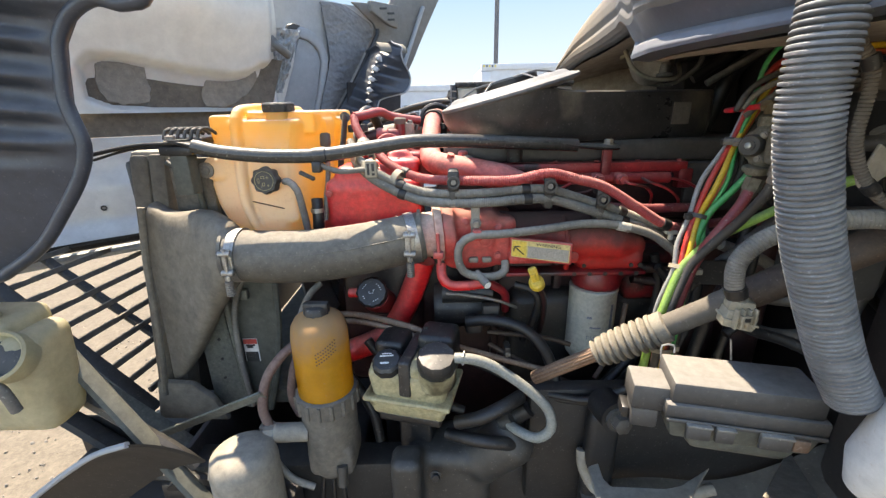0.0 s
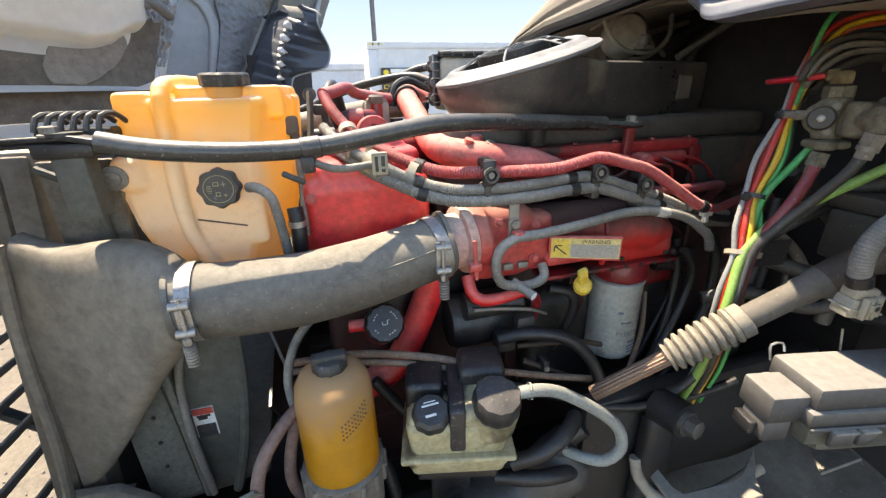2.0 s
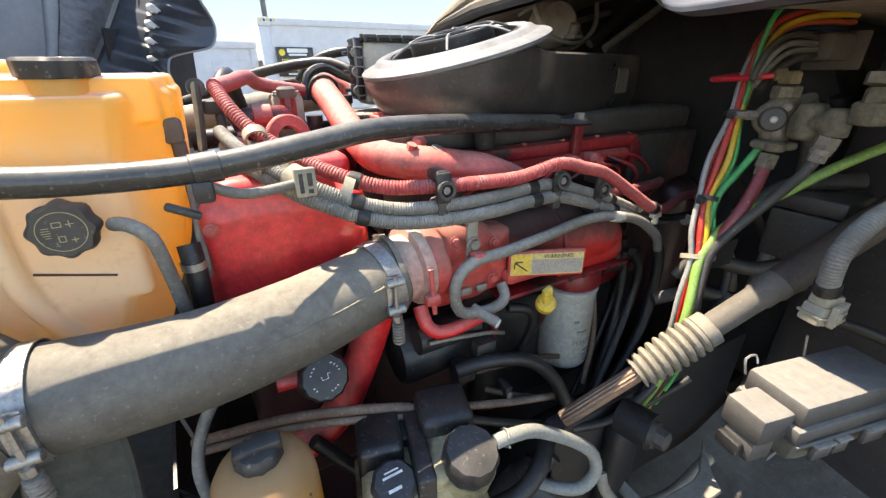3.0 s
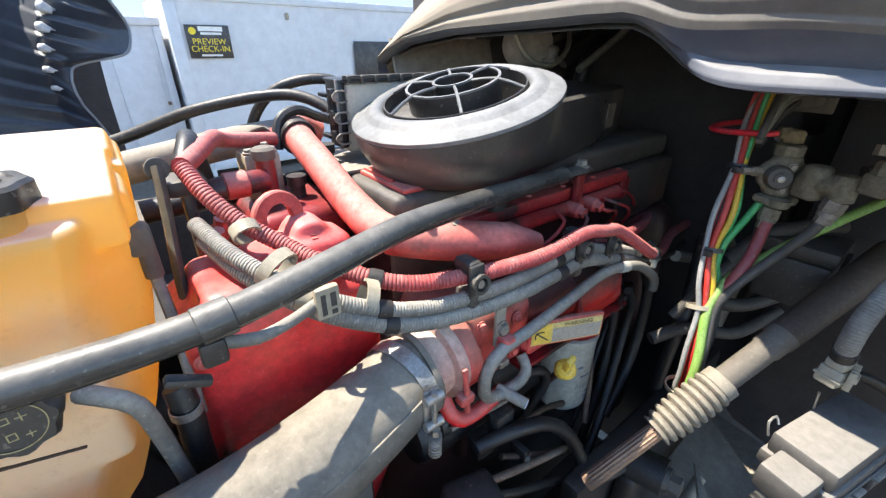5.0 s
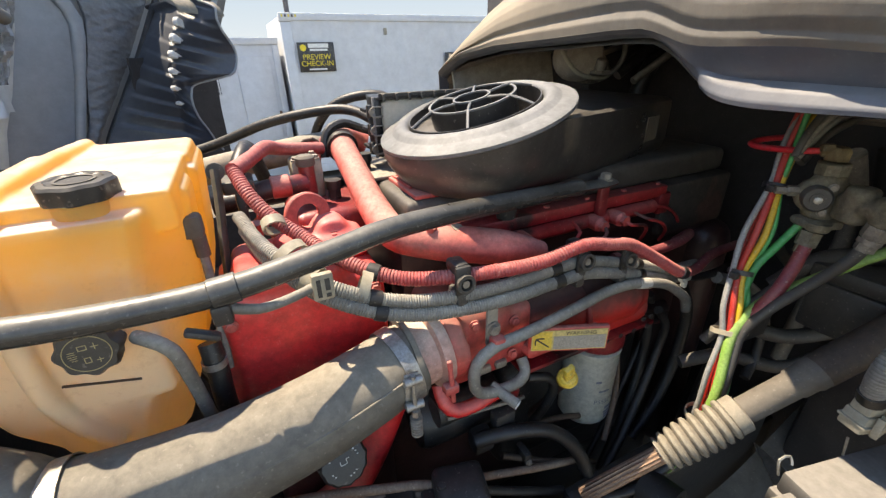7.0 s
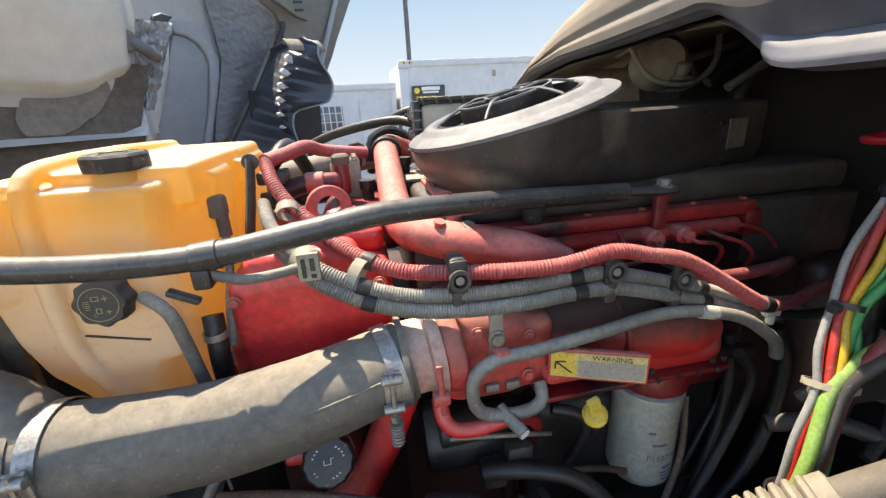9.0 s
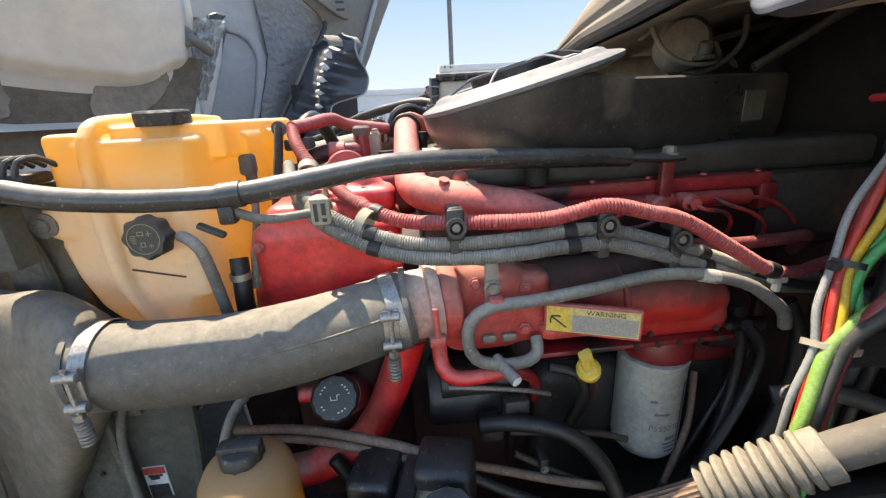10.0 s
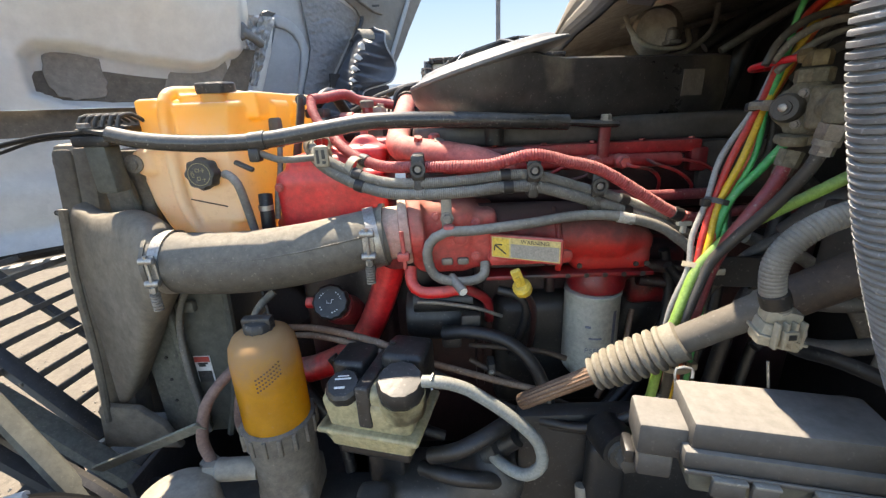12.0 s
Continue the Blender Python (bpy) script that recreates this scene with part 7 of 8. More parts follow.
def reservoir():
    g = thing("clutch_reservoir", (-0.075, 0.74, 1.20), "yellowed see-through fluid reservoir with two black caps", "reservoir")
    r = spin(0, 0, -14)
    c = Vector((-0.075, 0.755, 0))

    def b(x0, x1, y0, y1, z0, z1, bev, **kw):
        bm = box(x0, x1, y0, y1, z0, z1, bev, 3, **kw)
        m = Matrix.Translation(c) @ r.to_4x4()
        bmesh.ops.transform(bm, matrix=m, verts=bm.verts[:])
        return bm
    body = join(b(-0.088, 0.088, -0.055, 0.075, 1.235, 1.335, 0.016, taper=(0.86, 0.86)), b(0.0, 0.086, -0.052, 0.07, 1.32, 1.362, 0.016))
    part("body", body, "cream", g, smooth=60)
    basin = b(-0.090, 0.090, -0.057, 0.076, 1.222, 1.272, 0.014)
    for v in basin.verts:
        if v.co.z < 1.245:
            v.co.x = c.x + (v.co.x - c.x) * 0.90
            v.co.y = c.y + (v.co.y - c.y) * 0.88
    part("basin", basin, "cream", g, smooth=60)
    part("flange", b(-0.096, 0.096, -0.063, 0.082, 1.262, 1.274, 0.005), "cream", g)
    part("shell", b(-0.088, -0.022, 0.0, 0.09, 1.285, 1.372, 0.010), "black", g, "black plastic rear shell")
    part("shell", b(0.006, 0.088, 0.012, 0.09, 1.285, 1.390, 0.012), "black", g, "black plastic rear shell")
    part("tower", b(-0.082, -0.022, -0.046, 0.0, 1.30, 1.345, 0.010), "cream", g)
    part("bridge", b(-0.024, 0.008, 0.03, 0.085, 1.285, 1.352, 0.006), "black", g)
    part("divider", b(-0.014, 0.012, -0.056, 0.07, 1.282, 1.366, 0.005), "black", g, "black strap between the two tanks")
    c1, c2 = (-0.125, 0.735, 1.335), (-0.022, 0.708, 1.360)
    k1 = part("cap", lathe([(0.028, 0), (0.031, 0.003), (0.031, 0.020), (0.026, 0.026), (0.010, 0.027)], c1, (-0.05, -0.35, 1), 36, 9, 0.03), "black", g, "black screw cap with worn white print")
    part("cap_print", bars([(-0.014, 0.014, 0.006, 0.009), (-0.010, 0.010, 0.012, 0.014), (-0.012, 0.006, -0.012, -0.008)], Vector(c1) + Vector((-0.05, -0.35, 1)).normalized() * 0.0275, (1, 0, 0.05), (0, 0.94, 0.33)), "white", k1)
    part("cap", lathe([(0.036, -0.012), (0.039, -0.008), (0.039, 0.018), (0.035, 0.025), (0.014, 0.027)], c2, (0.02, -0.3, 1), 40, 11, 0.025), "black", g, "large black screw cap, dusty on top")
    part("neck", lathe([(0.041, -0.05), (0.041, -0.008)], c2, (0.02, -0.3, 1), 32), "cream", g)
    part("vent", join(lathe([(0.012, 0), (0.012, 0.012), (0.009, 0.014), (0.009, 0.024)], (-0.045, 0.80, 1.365), (0, 0, 1), 12), lathe([(0.006, 0.024), (0.006, 0.03)], (-0.045, 0.80, 1.365), (0, 0, 1), 8)), "black", g)
    t = thing("reservoir_tray", (-0.075, 0.76, 1.12), "black steel tray and bracket under the reservoir", "bracket")
    part("tray", b(-0.07, 0.07, -0.04, 0.08, 1.200, 1.222, 0.006), "black_metal", t)
    part("leg", b(-0.05, 0.03, 0.02, 0.10, 1.0, 1.200, 0.008), "black_metal", t)
    h = thing("clutch_hose", (0.1, 0.69, 1.18), "pale translucent fluid hose looping down from the cap", "hose")
    part("hose", tube([(0.015, 0.700, 1.378), (0.045, 0.698, 1.377), (0.085, 0.700, 1.362), (0.13, 0.694, 1.334), (0.175, 0.684, 1.300), (0.205, 0.676, 1.265), (0.210, 0.670, 1.225), (0.185, 0.676, 1.197), (0.155, 0.70, 1.190), (0.13, 0.735, 1.185)], 0.0105, 14), "w_pale", h)
    part("clip", tube([(0.030, 0.688, 1.388), (0.034, 0.70, 1.392), (0.034, 0.711, 1.380), (0.030, 0.700, 1.364), (0.032, 0.687, 1.372)], 0.002, 6), "steel", h)


def steering():
    g = thing("steering_gear", (0.05, 0.8, 0.85), "dark dusty steering gear below the reservoir", "steering gear")
    gear = join(box(-0.10, 0.10, 0.72, 0.86, 0.85, 1.10, 0.03, 3), lathe([(0.055, 0), (0.06, 0.12), (0.04, 0.15)], (0.07, 0.76, 1.05), (0.5, -0.1, 0.55), 24), box(-0.13, -0.06, 0.68, 0.75, 0.80, 1.12, 0.015))
    remesh(part("housing", gear, "black_dusty", g, smooth=80), 0.008, 3)
    part("input", lathe([(0.030, 0), (0.030, 0.03), (0.018, 0.035), (0.018, 0.07)], (0.13, 0.75, 1.17), (0.6, -0.15, 0.6), 18), "black_metal", g)
    for x, z in ((-0.10, 1.06), (-0.03, 1.07)):
        part("bolt", hexbolt((x, 0.70, z), (0, -1, 0.2), 0.010, 0.010), "black_metal", g)
    for pts in ([(0.02, 0.72, 1.20), (0.07, 0.70, 1.23), (0.12, 0.71, 1.25), (0.16, 0.74, 1.25)], [(0.0, 0.74, 1.15), (0.06, 0.70, 1.17), (0.12, 0.70, 1.16), (0.18, 0.73, 1.12)]):
        hose("steering_hose", pts, 0.015, "rubber", "black hydraulic hose at the steering gear", n=12)
    # shaft: splined end, gaiter, tube
    a, e = Vector((0.184, 0.732, 1.304)), Vector((0.470, 0.616, 1.536))
    d = (e - a).normalized()
    s = thing("steering_shaft", tuple((a + e) / 2), "dusty steering shaft with a ribbed gaiter and splined end", "shaft")
    part("spline", lathe([(0.0125, 0), (0.0135, 0.004), (0.0135, 0.18)], a, d, 48, 16, 0.07), "bare", s, "bare rusty splined shaft end")
    part("gaiter", tube([a + d * 0.147, a + d * 0.268], 0.027, 24, pitch=0.0142, depth=0.0044, radii=[0.022, 0.0265, 0.0275, 0.0275, 0.026]), "boot", s, "dusty tan ribbed rubber gaiter")
    part("gaiter_band", lathe([(0.024, 0), (0.0285, 0.002), (0.0285, 0.02), (0.024, 0.022)], a + d * 0.264, d, 28), "boot", s)
    part("tube", lathe([(0.0200, 0), (0.0200, 0.115), (0.0222, 0.118), (0.0222, 0.138), (0.0245, 0.142), (0.0245, 0.16)], a + d * 0.250, d, 28), "shaft", s)
    part("upper_tube", lathe([(0.0250, 0), (0.0250, 0.21), (0.021, 0.215), (0.021, 0.45)], a + d * 0.405, d, 24), "rust_dark", s, "dark brown upper tube")



def chassis():
    g = thing("chassis_frame", (0.2, 0.85, 0.5), "black dusty steel chassis rail beside the engine", "frame")
    part("rail", box(-0.95, 1.6, 0.78, 0.86, 0.72, 1.02, 0.012), "frame", g)
    part("far_rail", box(-0.9, 1.6, 1.52, 1.60, 0.72, 1.00, 0.012), "frame", g)
    # cross member added as an occluder, to keep the bay floor dark
    part("unseen_crossmember", box(-0.95, -0.80, 0.75, 1.7, 0.70, 0.92, 0.015), "frame", g)
    part("bracket_plate", box(0.18, 0.80, 0.735, 0.775, 0.95, 1.27, 0.012), "frame", g)
    k = thing("shock_mount", (0.335, 0.69, 0.9), "black dusty shock absorber with its upper bolt", "shock absorber")
    part("arm", box(0.300, 0.368, 0.690, 0.732, 0.82, 1.235, 0.016, 3), "frame", k)
    part("eye", lathe([(0.034, -0.03), (0.034, 0.03)], (0.335, 0.69, 1.255), (0.15, -1, 0.1), 24), "frame", k)
    part("bolt", join(lathe([(0.024, 0), (0.024, 0.008)], (0.337, 0.66, 1.257), (0.15, -1, 0.1), 18), lathe([(0.018, 0.008), (0.018, 0.026), (0.014, 0.028)], (0.337, 0.66, 1.257), (0.15, -1, 0.1), 6)), "black_dusty", k)


def fan():
    # unseen fan, added to block the bright ground behind the shroud
    g = thing("unseen_cooling_fan", (-0.40, 1.40, 0.8), "unseen black cooling fan added behind the shroud to block bright ground", "fan")
    c = Vector((-0.40, 1.40, 1.24))
    part("hub", lathe([(0.11, -0.03), (0.12, -0.02), (0.12, 0.03), (0.09, 0.05)], c, (1, 0, 0), 28), "black_metal", g)
    for k in range(9):
        a = 2 * math.pi * k / 9
        d, t = Vector((0, math.cos(a), math.sin(a))), Vector((0, -math.sin(a), math.cos(a)))
        part("blade", grid(8, 4, lambda p, q: c + d * (0.10 + 0.28 * p) + t * (q - 0.5) * (0.14 + 0.05 * p) + Vector((0.05 * (q - 0.5), 0, 0)), 0.006, (1, 0, 0)), "black", g)
    part("drive", lathe([(0.05, 0), (0.05, 0.12)], c, (1, 0, 0), 20), "black_metal", g)
    # unseen axle and spring, added to fill bright gaps with dark
    a = thing("unseen_front_axle", (-0.3, 1.18, 0.3), "unseen black axle beam added to darken the gaps under the engine", "axle")
    part("beam", box(-0.36, -0.22, 0.15, 2.2, 0.42, 0.58, 0.02), "frame", a)
    part("spring", box(-0.95, 0.5, 0.76, 0.86, 0.60, 0.70, 0.01), "frame", a)
    # unseen far-side panel and shelf, added to keep sun off the ground
    w = thing("unseen_far_fender", (0.0, 2.0, 0.4), "unseen black panel added on the far side to shade the ground", "fender")
    part("panel", box(-0.60, 1.0, 1.93, 1.95, 0.0, 1.50, 0.006), "dark", w)
    part("shelf", box(-0.50, 1.0, 1.55, 1.93, 1.30, 1.32, 0.006), "dark", w)
    part("stay", box(0.10, 0.14, 1.565, 1.60, 0.998, 1.302, 0.004), "frame", w)
    # unseen sheets added below the engine so its gaps stay dark
    u = thing("unseen_under_shield", (-0.4, 1.2, 0.6), "unseen black shield added under the engine to hide bright ground", "shield")
    part("sheet", box(-0.95, 0.9, 0.87, 1.92, 0.56, 0.58, 0.004), "dark", u)
    part("front_drop", box(-0.66, -0.645, 0.80, 1.92, 0.55, 1.06, 0.004), "dark", u)


def inner_fender():
    g = thing("inner_fender", (0.7, 0.5, 1.0), "black dusty plastic inner fender panel below the fuse box", "fender")

    def sheet(s, t):
        x, y = 0.30 + 0.80 * s, 0.30 + 0.42 * t
        return Vector((x, y, 1.02 + 0.16 * step(0.3, 0.9, s) - 0.10 * (1 - t) + 0.015 * math.sin(9 * s)))
    part("panel", grid(40, 20, sheet, 0.008, (0, 0, -1)), "black_dusty", g)
    part("brace", prism([(0.296, 0.67), (0.321, 0.679), (0.318, 0.639), (0.327, 0.621), (0.435, 0.614), (0.468, 0.621), (0.55, 0.663), (0.484, 0.604), (0.463, 0.574), (0.286, 0.577)], (0, 0, 1.125), (1, 0, 0), (0, 1, 0), 0.008, 0.002), "tan", g, "tan dusty bracket plate with a hooked end")
    # pale triangle added in the shape of a sunlit patch on the fender
    part("sunlit_triangle", prism([(0, 0), (0.111, 0), (0.212, 0.18)], (0.573, 0.56, 1.157), (1, 0, 0), (0, 1, -0.36), 0.006, 0.002), "tan", g, "pale triangle standing in for a patch of sunlight on the panel")
    part("lip", tube([(0.297, 0.715, 1.125), (0.300, 0.70, 1.085), (0.33, 0.67, 1.05), (0.42, 0.64, 1.06), (0.55, 0.64, 1.09)], 0.012, 10), "tan", g, "tan dusty curved bracket edge")
    c = thing("intake_cup", (0.47, 0.36, 1.40), "white rounded plastic duct cup under the flex hose", "duct")
    part("cup", lathe([(0.02, -0.10), (0.042, -0.06), (0.053, 0.0), (0.055, 0.03), (0.048, 0.045), (0.03, 0.05)], (0.520, 0.345, 1.495), (0.15, -0.35, 1), 36), "white_gel", c, smooth=60)


def fuse_box():
    u, v = Vector((0.974, -0.225, 0)), Vector((0.225, 0.974, 0))
    o = Vector((0.341, 0.563, 0))
    m = Matrix((u, v, Vector((0, 0, 1)))).transposed().to_4x4()
    m.translation = o
    g = thing("fuse_box", (0.45, 0.51, 1.36), "dusty dark grey plastic fuse box with a stepped lid", "fuse box")

    def b(x0, x1, y0, y1, z0, z1, bev=0.005, **kw):
        bm = box(x0, x1, y0 * 0.80, y1 * 0.80, z0, z1, bev, 2, **kw)
        bmesh.ops.transform(bm, matrix=m, verts=bm.verts[:])
        return bm
    part("lid", b(0.0, 0.192, -0.100, 0.0, 1.440, 1.476, 0.006), "fuse", g)
    part("lid_skirt", b(-0.006, 0.198, -0.106, 0.004, 1.418, 1.442, 0.004), "fuse", g)
    part("lid_step", b(-0.050, 0.004, -0.088, -0.020, 1.415, 1.458, 0.005), "fuse", g)
    part("step_foot", b(-0.046, -0.008, -0.082, -0.03, 1.380, 1.413, 0.004), "fuse", g)
    part("body", b(0.0, 0.195, -0.102, 0.0, 1.378, 1.416, 0.006, taper=(0.92, 0.85)), "shroud", g)
    part("bottom", b(0.03, 0.18, -0.09, -0.01, 1.352, 1.380, 0.010, taper=(0.85, 0.8)), "shroud", g)
    for x0, x1 in ((0.022, 0.055), (0.060, 0.085), (0.115, 0.155)):
        k = part("clip", b(x0, x1, -0.116, -0.106, 1.392, 1.414, 0.003), "fuse", g)
        part("clip_edge", b(x0, x1, -0.119, -0.108, 1.414, 1.418, 0.0015), "loom", k)
    part("side_port", b(-0.058, -0.046, -0.07, -0.03, 1.385, 1.405, 0.003), "black", g)
    part("skirt_lip", b(-0.004, 0.196, -0.110, -0.105, 1.414, 1.420, 0.0015), "fuse", g)
    part("rust_patch", b(0.158, 0.178, -0.110, -0.103, 1.392, 1.412, 0.002), "rust", g)
    part("wire_clip", tube([m @ Vector((0.005, 0.004, 1.46)), m @ Vector((0.005, 0.010, 1.482)), m @ Vector((0.022, 0.010, 1.484)), m @ Vector((0.022, 0.004, 1.474))], 0.0018, 6, step=0.006), "steel", g)
    part("wire_clip", tube([m @ Vector((0.10, -0.002, 1.476)), m @ Vector((0.094, 0.0, 1.51))], 0.0016, 6, step=0.006), "steel", g)


def plug():
    p = thing("wire_connector", (0.425, 0.53, 1.53), "dusty beige multi-pin connector plug with latch ribs", "connector")
    r = spin(0, 10, -15)
    part("shell", box(0.409, 0.452, 0.524, 0.552, 1.536, 1.564, 0.004, rot=r), "beige", p)
    part("collar", box(0.412, 0.447, 0.526, 0.550, 1.563, 1.582, 0.005, rot=r), "beige", p)
    part("lip", box(0.406, 0.454, 0.521, 0.554, 1.547, 1.551, 0.0015, rot=r), "beige", p)
    for i in range(4):
        part("rib", box(0.414 + i * 0.009, 0.4175 + i * 0.009, 0.517, 0.525, 1.541, 1.572, 0.001, rot=None), "beige", p)
    part("latch", box(0.420, 0.436, 0.514, 0.522, 1.552, 1.564, 0.002), "beige", p)
    part("latch_slot", box(0.424, 0.432, 0.5135, 0.516, 1.555, 1.561, 0.0), "black", p)
    hose("plug_loom", [(0.428, 0.539, 1.578), (0.416, 0.540, 1.605), (0.416, 0.540, 1.640), (0.440, 0.535, 1.672), (0.485, 0.525, 1.694), (0.55, 0.50, 1.708), (0.64, 0.46, 1.705)], 0.0125, "loom", "dusty grey corrugated loom to the plug", n=16, tape=(0.06,), pitch=0.0042, depth=0.00035)
    hose("cable", [(0.44, 0.54, 1.545), (0.47, 0.55, 1.52), (0.52, 0.54, 1.505), (0.58, 0.50, 1.48), (0.63, 0.45, 1.44)], 0.009, "rubber", "black cable behind the fuse box", category="cable")


def flex():
    g = thing("flex_duct", (0.43, 0.40, 1.50), "large grey corrugated flexible air duct", "duct")
    pts = [(0.355, 0.41, 2.10), (0.345, 0.405, 2.0), (0.338, 0.40, 1.920), (0.341, 0.40, 1.840), (0.360, 0.40, 1.767), (0.387, 0.40, 1.692), (0.438, 0.40, 1.585), (0.475, 0.395, 1.52)]
    part("hose", tube(pts, 0.0243, 28, pitch=0.0060, depth=0.0026), "flex", g, smooth=70)
    part("cuff", lathe([(0.025, 0), (0.030, 0.002), (0.030, 0.03), (0.025, 0.032)], (0.350, 0.408, 2.06), (-0.1, -0.05, -1), 28), "flex", g)


def wires():
    """Colour-coded bundle between its ties: (key, radius, side, depth offset, swell)."""
    path = [Vector(p) for p in ((0.80, 0.76, 1.935), (0.70, 0.77, 1.932), (0.622, 0.777, 1.920), (0.587, 0.779, 1.900), (0.568, 0.778, 1.866), (0.552, 0.774, 1.832), (0.528, 0.763, 1.784), (0.502, 0.757, 1.715), (0.478, 0.750, 1.650), (0.463, 0.736, 1.60), (0.450, 0.722, 1.552), (0.434, 0.714, 1.49), (0.426, 0.708, 1.42), (0.426, 0.714, 1.33), (0.43, 0.74, 1.22))]
    swell = [1.6, 1.5, 1.4, 1.4, 1.3, 1.15, 0.75, 1.5, 0.75, 1.1, 0.8, 1.1, 1.2, 1.2, 1.2]
    for key, r, sx, sy, sw in (("w_grey", 0.0045, -0.014, 0.002, 1.3), ("w_red", 0.0050, -0.008, -0.005, 1.2), ("w_yellow", 0.0050, -0.003, -0.012, 1.0), ("w_orange", 0.0046, 0.004, -0.009, 1.0),
                               ("w_black", 0.0034, 0.006, -0.004, 1.0), ("w_blue", 0.0037, 0.011, -0.001, 1.0), ("w_green", 0.0040, 0.011, -0.010, 1.3), ("w_red", 0.004, -0.002, 0.004, 1.0), ("w_black", 0.0055, 0.016, 0.004, 1.2), ("w_black", 0.0050, 0.020, 0.000, 1.4)):
        side = {"w_green": (-0.036, 2.5), "w_grey": (0.010, 2.5)}.get(key, (sx, 1.0))
        cross = [max(0.0, 1 - i / 8.0) if side[1] > 1 else 0.0 for i in range(len(path))]
        off = [(side[0] * k + sx * (1 - k)) * w * sw for w, k in zip(swell, cross)]
        pts = [p + Vector((o, sy * w * sw, -o * max(0.0, 1 - i / 5))) for i, (p, w, o) in enumerate(zip(path, swell, off))]
        hose("wire", pts, r, key, {"w_grey": "pale grey", "w_red": "red", "w_yellow": "yellow", "w_orange": "orange-red", "w_black": "black", "w_blue": "dark blue", "w_green": "bright green"}[key] + " air line in the cable-tied bundle", "tied air lines", category="cable")
    for p, d, r in ((path[6], (-0.3, -0.1, -1), 0.0165), (path[8], (-0.3, -0.15, -1), 0.0165)):
        t = thing("cable_tie", tuple(p), "black cable tie round the wire bundle", "cable tie", "cable ties")
        part("strap", lathe([(r, -0.004), (r + 0.002, -0.004), (r + 0.002, 0.004), (r, 0.004)], p + Vector((0, -0.003, 0)), d, 20, hollow=True), "black", t)
        part("lock", box(p.x - r - 0.010, p.x - r + 0.002, p.y - 0.012, p.y, p.z - 0.005, p.z + 0.006, 0.002), "black", t)
    p = path[10]
    t = thing("cable_tie", tuple(p), "pale dusty cable tie round the air hoses", "cable tie", "cable ties")
    part("strap", lathe([(0.022, -0.004), (0.0245, -0.004), (0.0245, 0.004), (0.022, 0.004)], p + Vector((0.004, 0.004, 0)), (-0.35, -0.3, -1), 24, hollow=True), "beige", t)
    part("lock", box(p.x + 0.018, p.x + 0.032, p.y - 0.016, p.y - 0.004, p.z - 0.006, p.z + 0.005, 0.002), "beige", t)
    t = thing("cable_tie", (0.405, 0.70, 1.40), "pale dusty cable tie round the air hoses", "cable tie", "cable ties")
    part("strap", lathe([(0.028, -0.004), (0.0305, -0.004), (0.0305, 0.004), (0.028, 0.004)], (0.418, 0.702, 1.40), (0.02, 0.05, 1), 24, hollow=True), "beige", t)
    part("lock", box(0.438, 0.452, 0.684, 0.694, 1.394, 1.406, 0.002), "beige", t)
    # thicker hoses that join at the lowest tie
    for key, r, pts, lab in (
            ("w_lime", 0.0078, [(0.66, 0.56, 1.775), (0.58, 0.615, 1.725), (0.53, 0.665, 1.668), (0.485, 0.705, 1.615), (0.455, 0.713, 1.575), (0.437, 0.711, 1.545), (0.410, 0.694, 1.48), (0.395, 0.69, 1.42), (0.392, 0.70, 1.33), (0.395, 0.73, 1.22)], "lime green air hose"),
            ("w_maroon", 0.0095, [(0.528, 0.697, 1.712), (0.514, 0.695, 1.680), (0.490, 0.695, 1.640), (0.473, 0.705, 1.598), (0.462, 0.712, 1.555), (0.446, 0.704, 1.50), (0.436, 0.70, 1.44), (0.435, 0.72, 1.34), (0.44, 0.75, 1.22)], "dark red air hose"),
            ("black_dusty", 0.0080, [(0.512, 0.628, 1.745), (0.508, 0.636, 1.715), (0.497, 0.662, 1.665), (0.476, 0.690, 1.612), (0.456, 0.705, 1.57), (0.445, 0.704, 1.54), (0.425, 0.693, 1.49), (0.414, 0.69, 1.43), (0.414, 0.70, 1.33), (0.42, 0.73, 1.22)], "dark grey air hose"),
            ("w_green", 0.0062, [(0.545, 0.71, 1.755), (0.515, 0.725, 1.70), (0.488, 0.735, 1.655), (0.470, 0.728, 1.60), (0.464, 0.722, 1.55), (0.455, 0.712, 1.48), (0.452, 0.715, 1.40), (0.455, 0.74, 1.25)], "green air hose")):
        hose("air_hose", pts, r, key, lab + " gathered at the cable tie", "tied air lines", n=12)
    single("hose_bracket", prism([(-0.03, -0.02), (0.055, -0.026), (0.06, 0.024), (-0.025, 0.028)], (0.50, 0.715, 1.545), (1, 0, 0), (0, 0, 1), 0.004, 0.001), "black_metal", "black steel bracket plate behind the air hoses", "bracket")


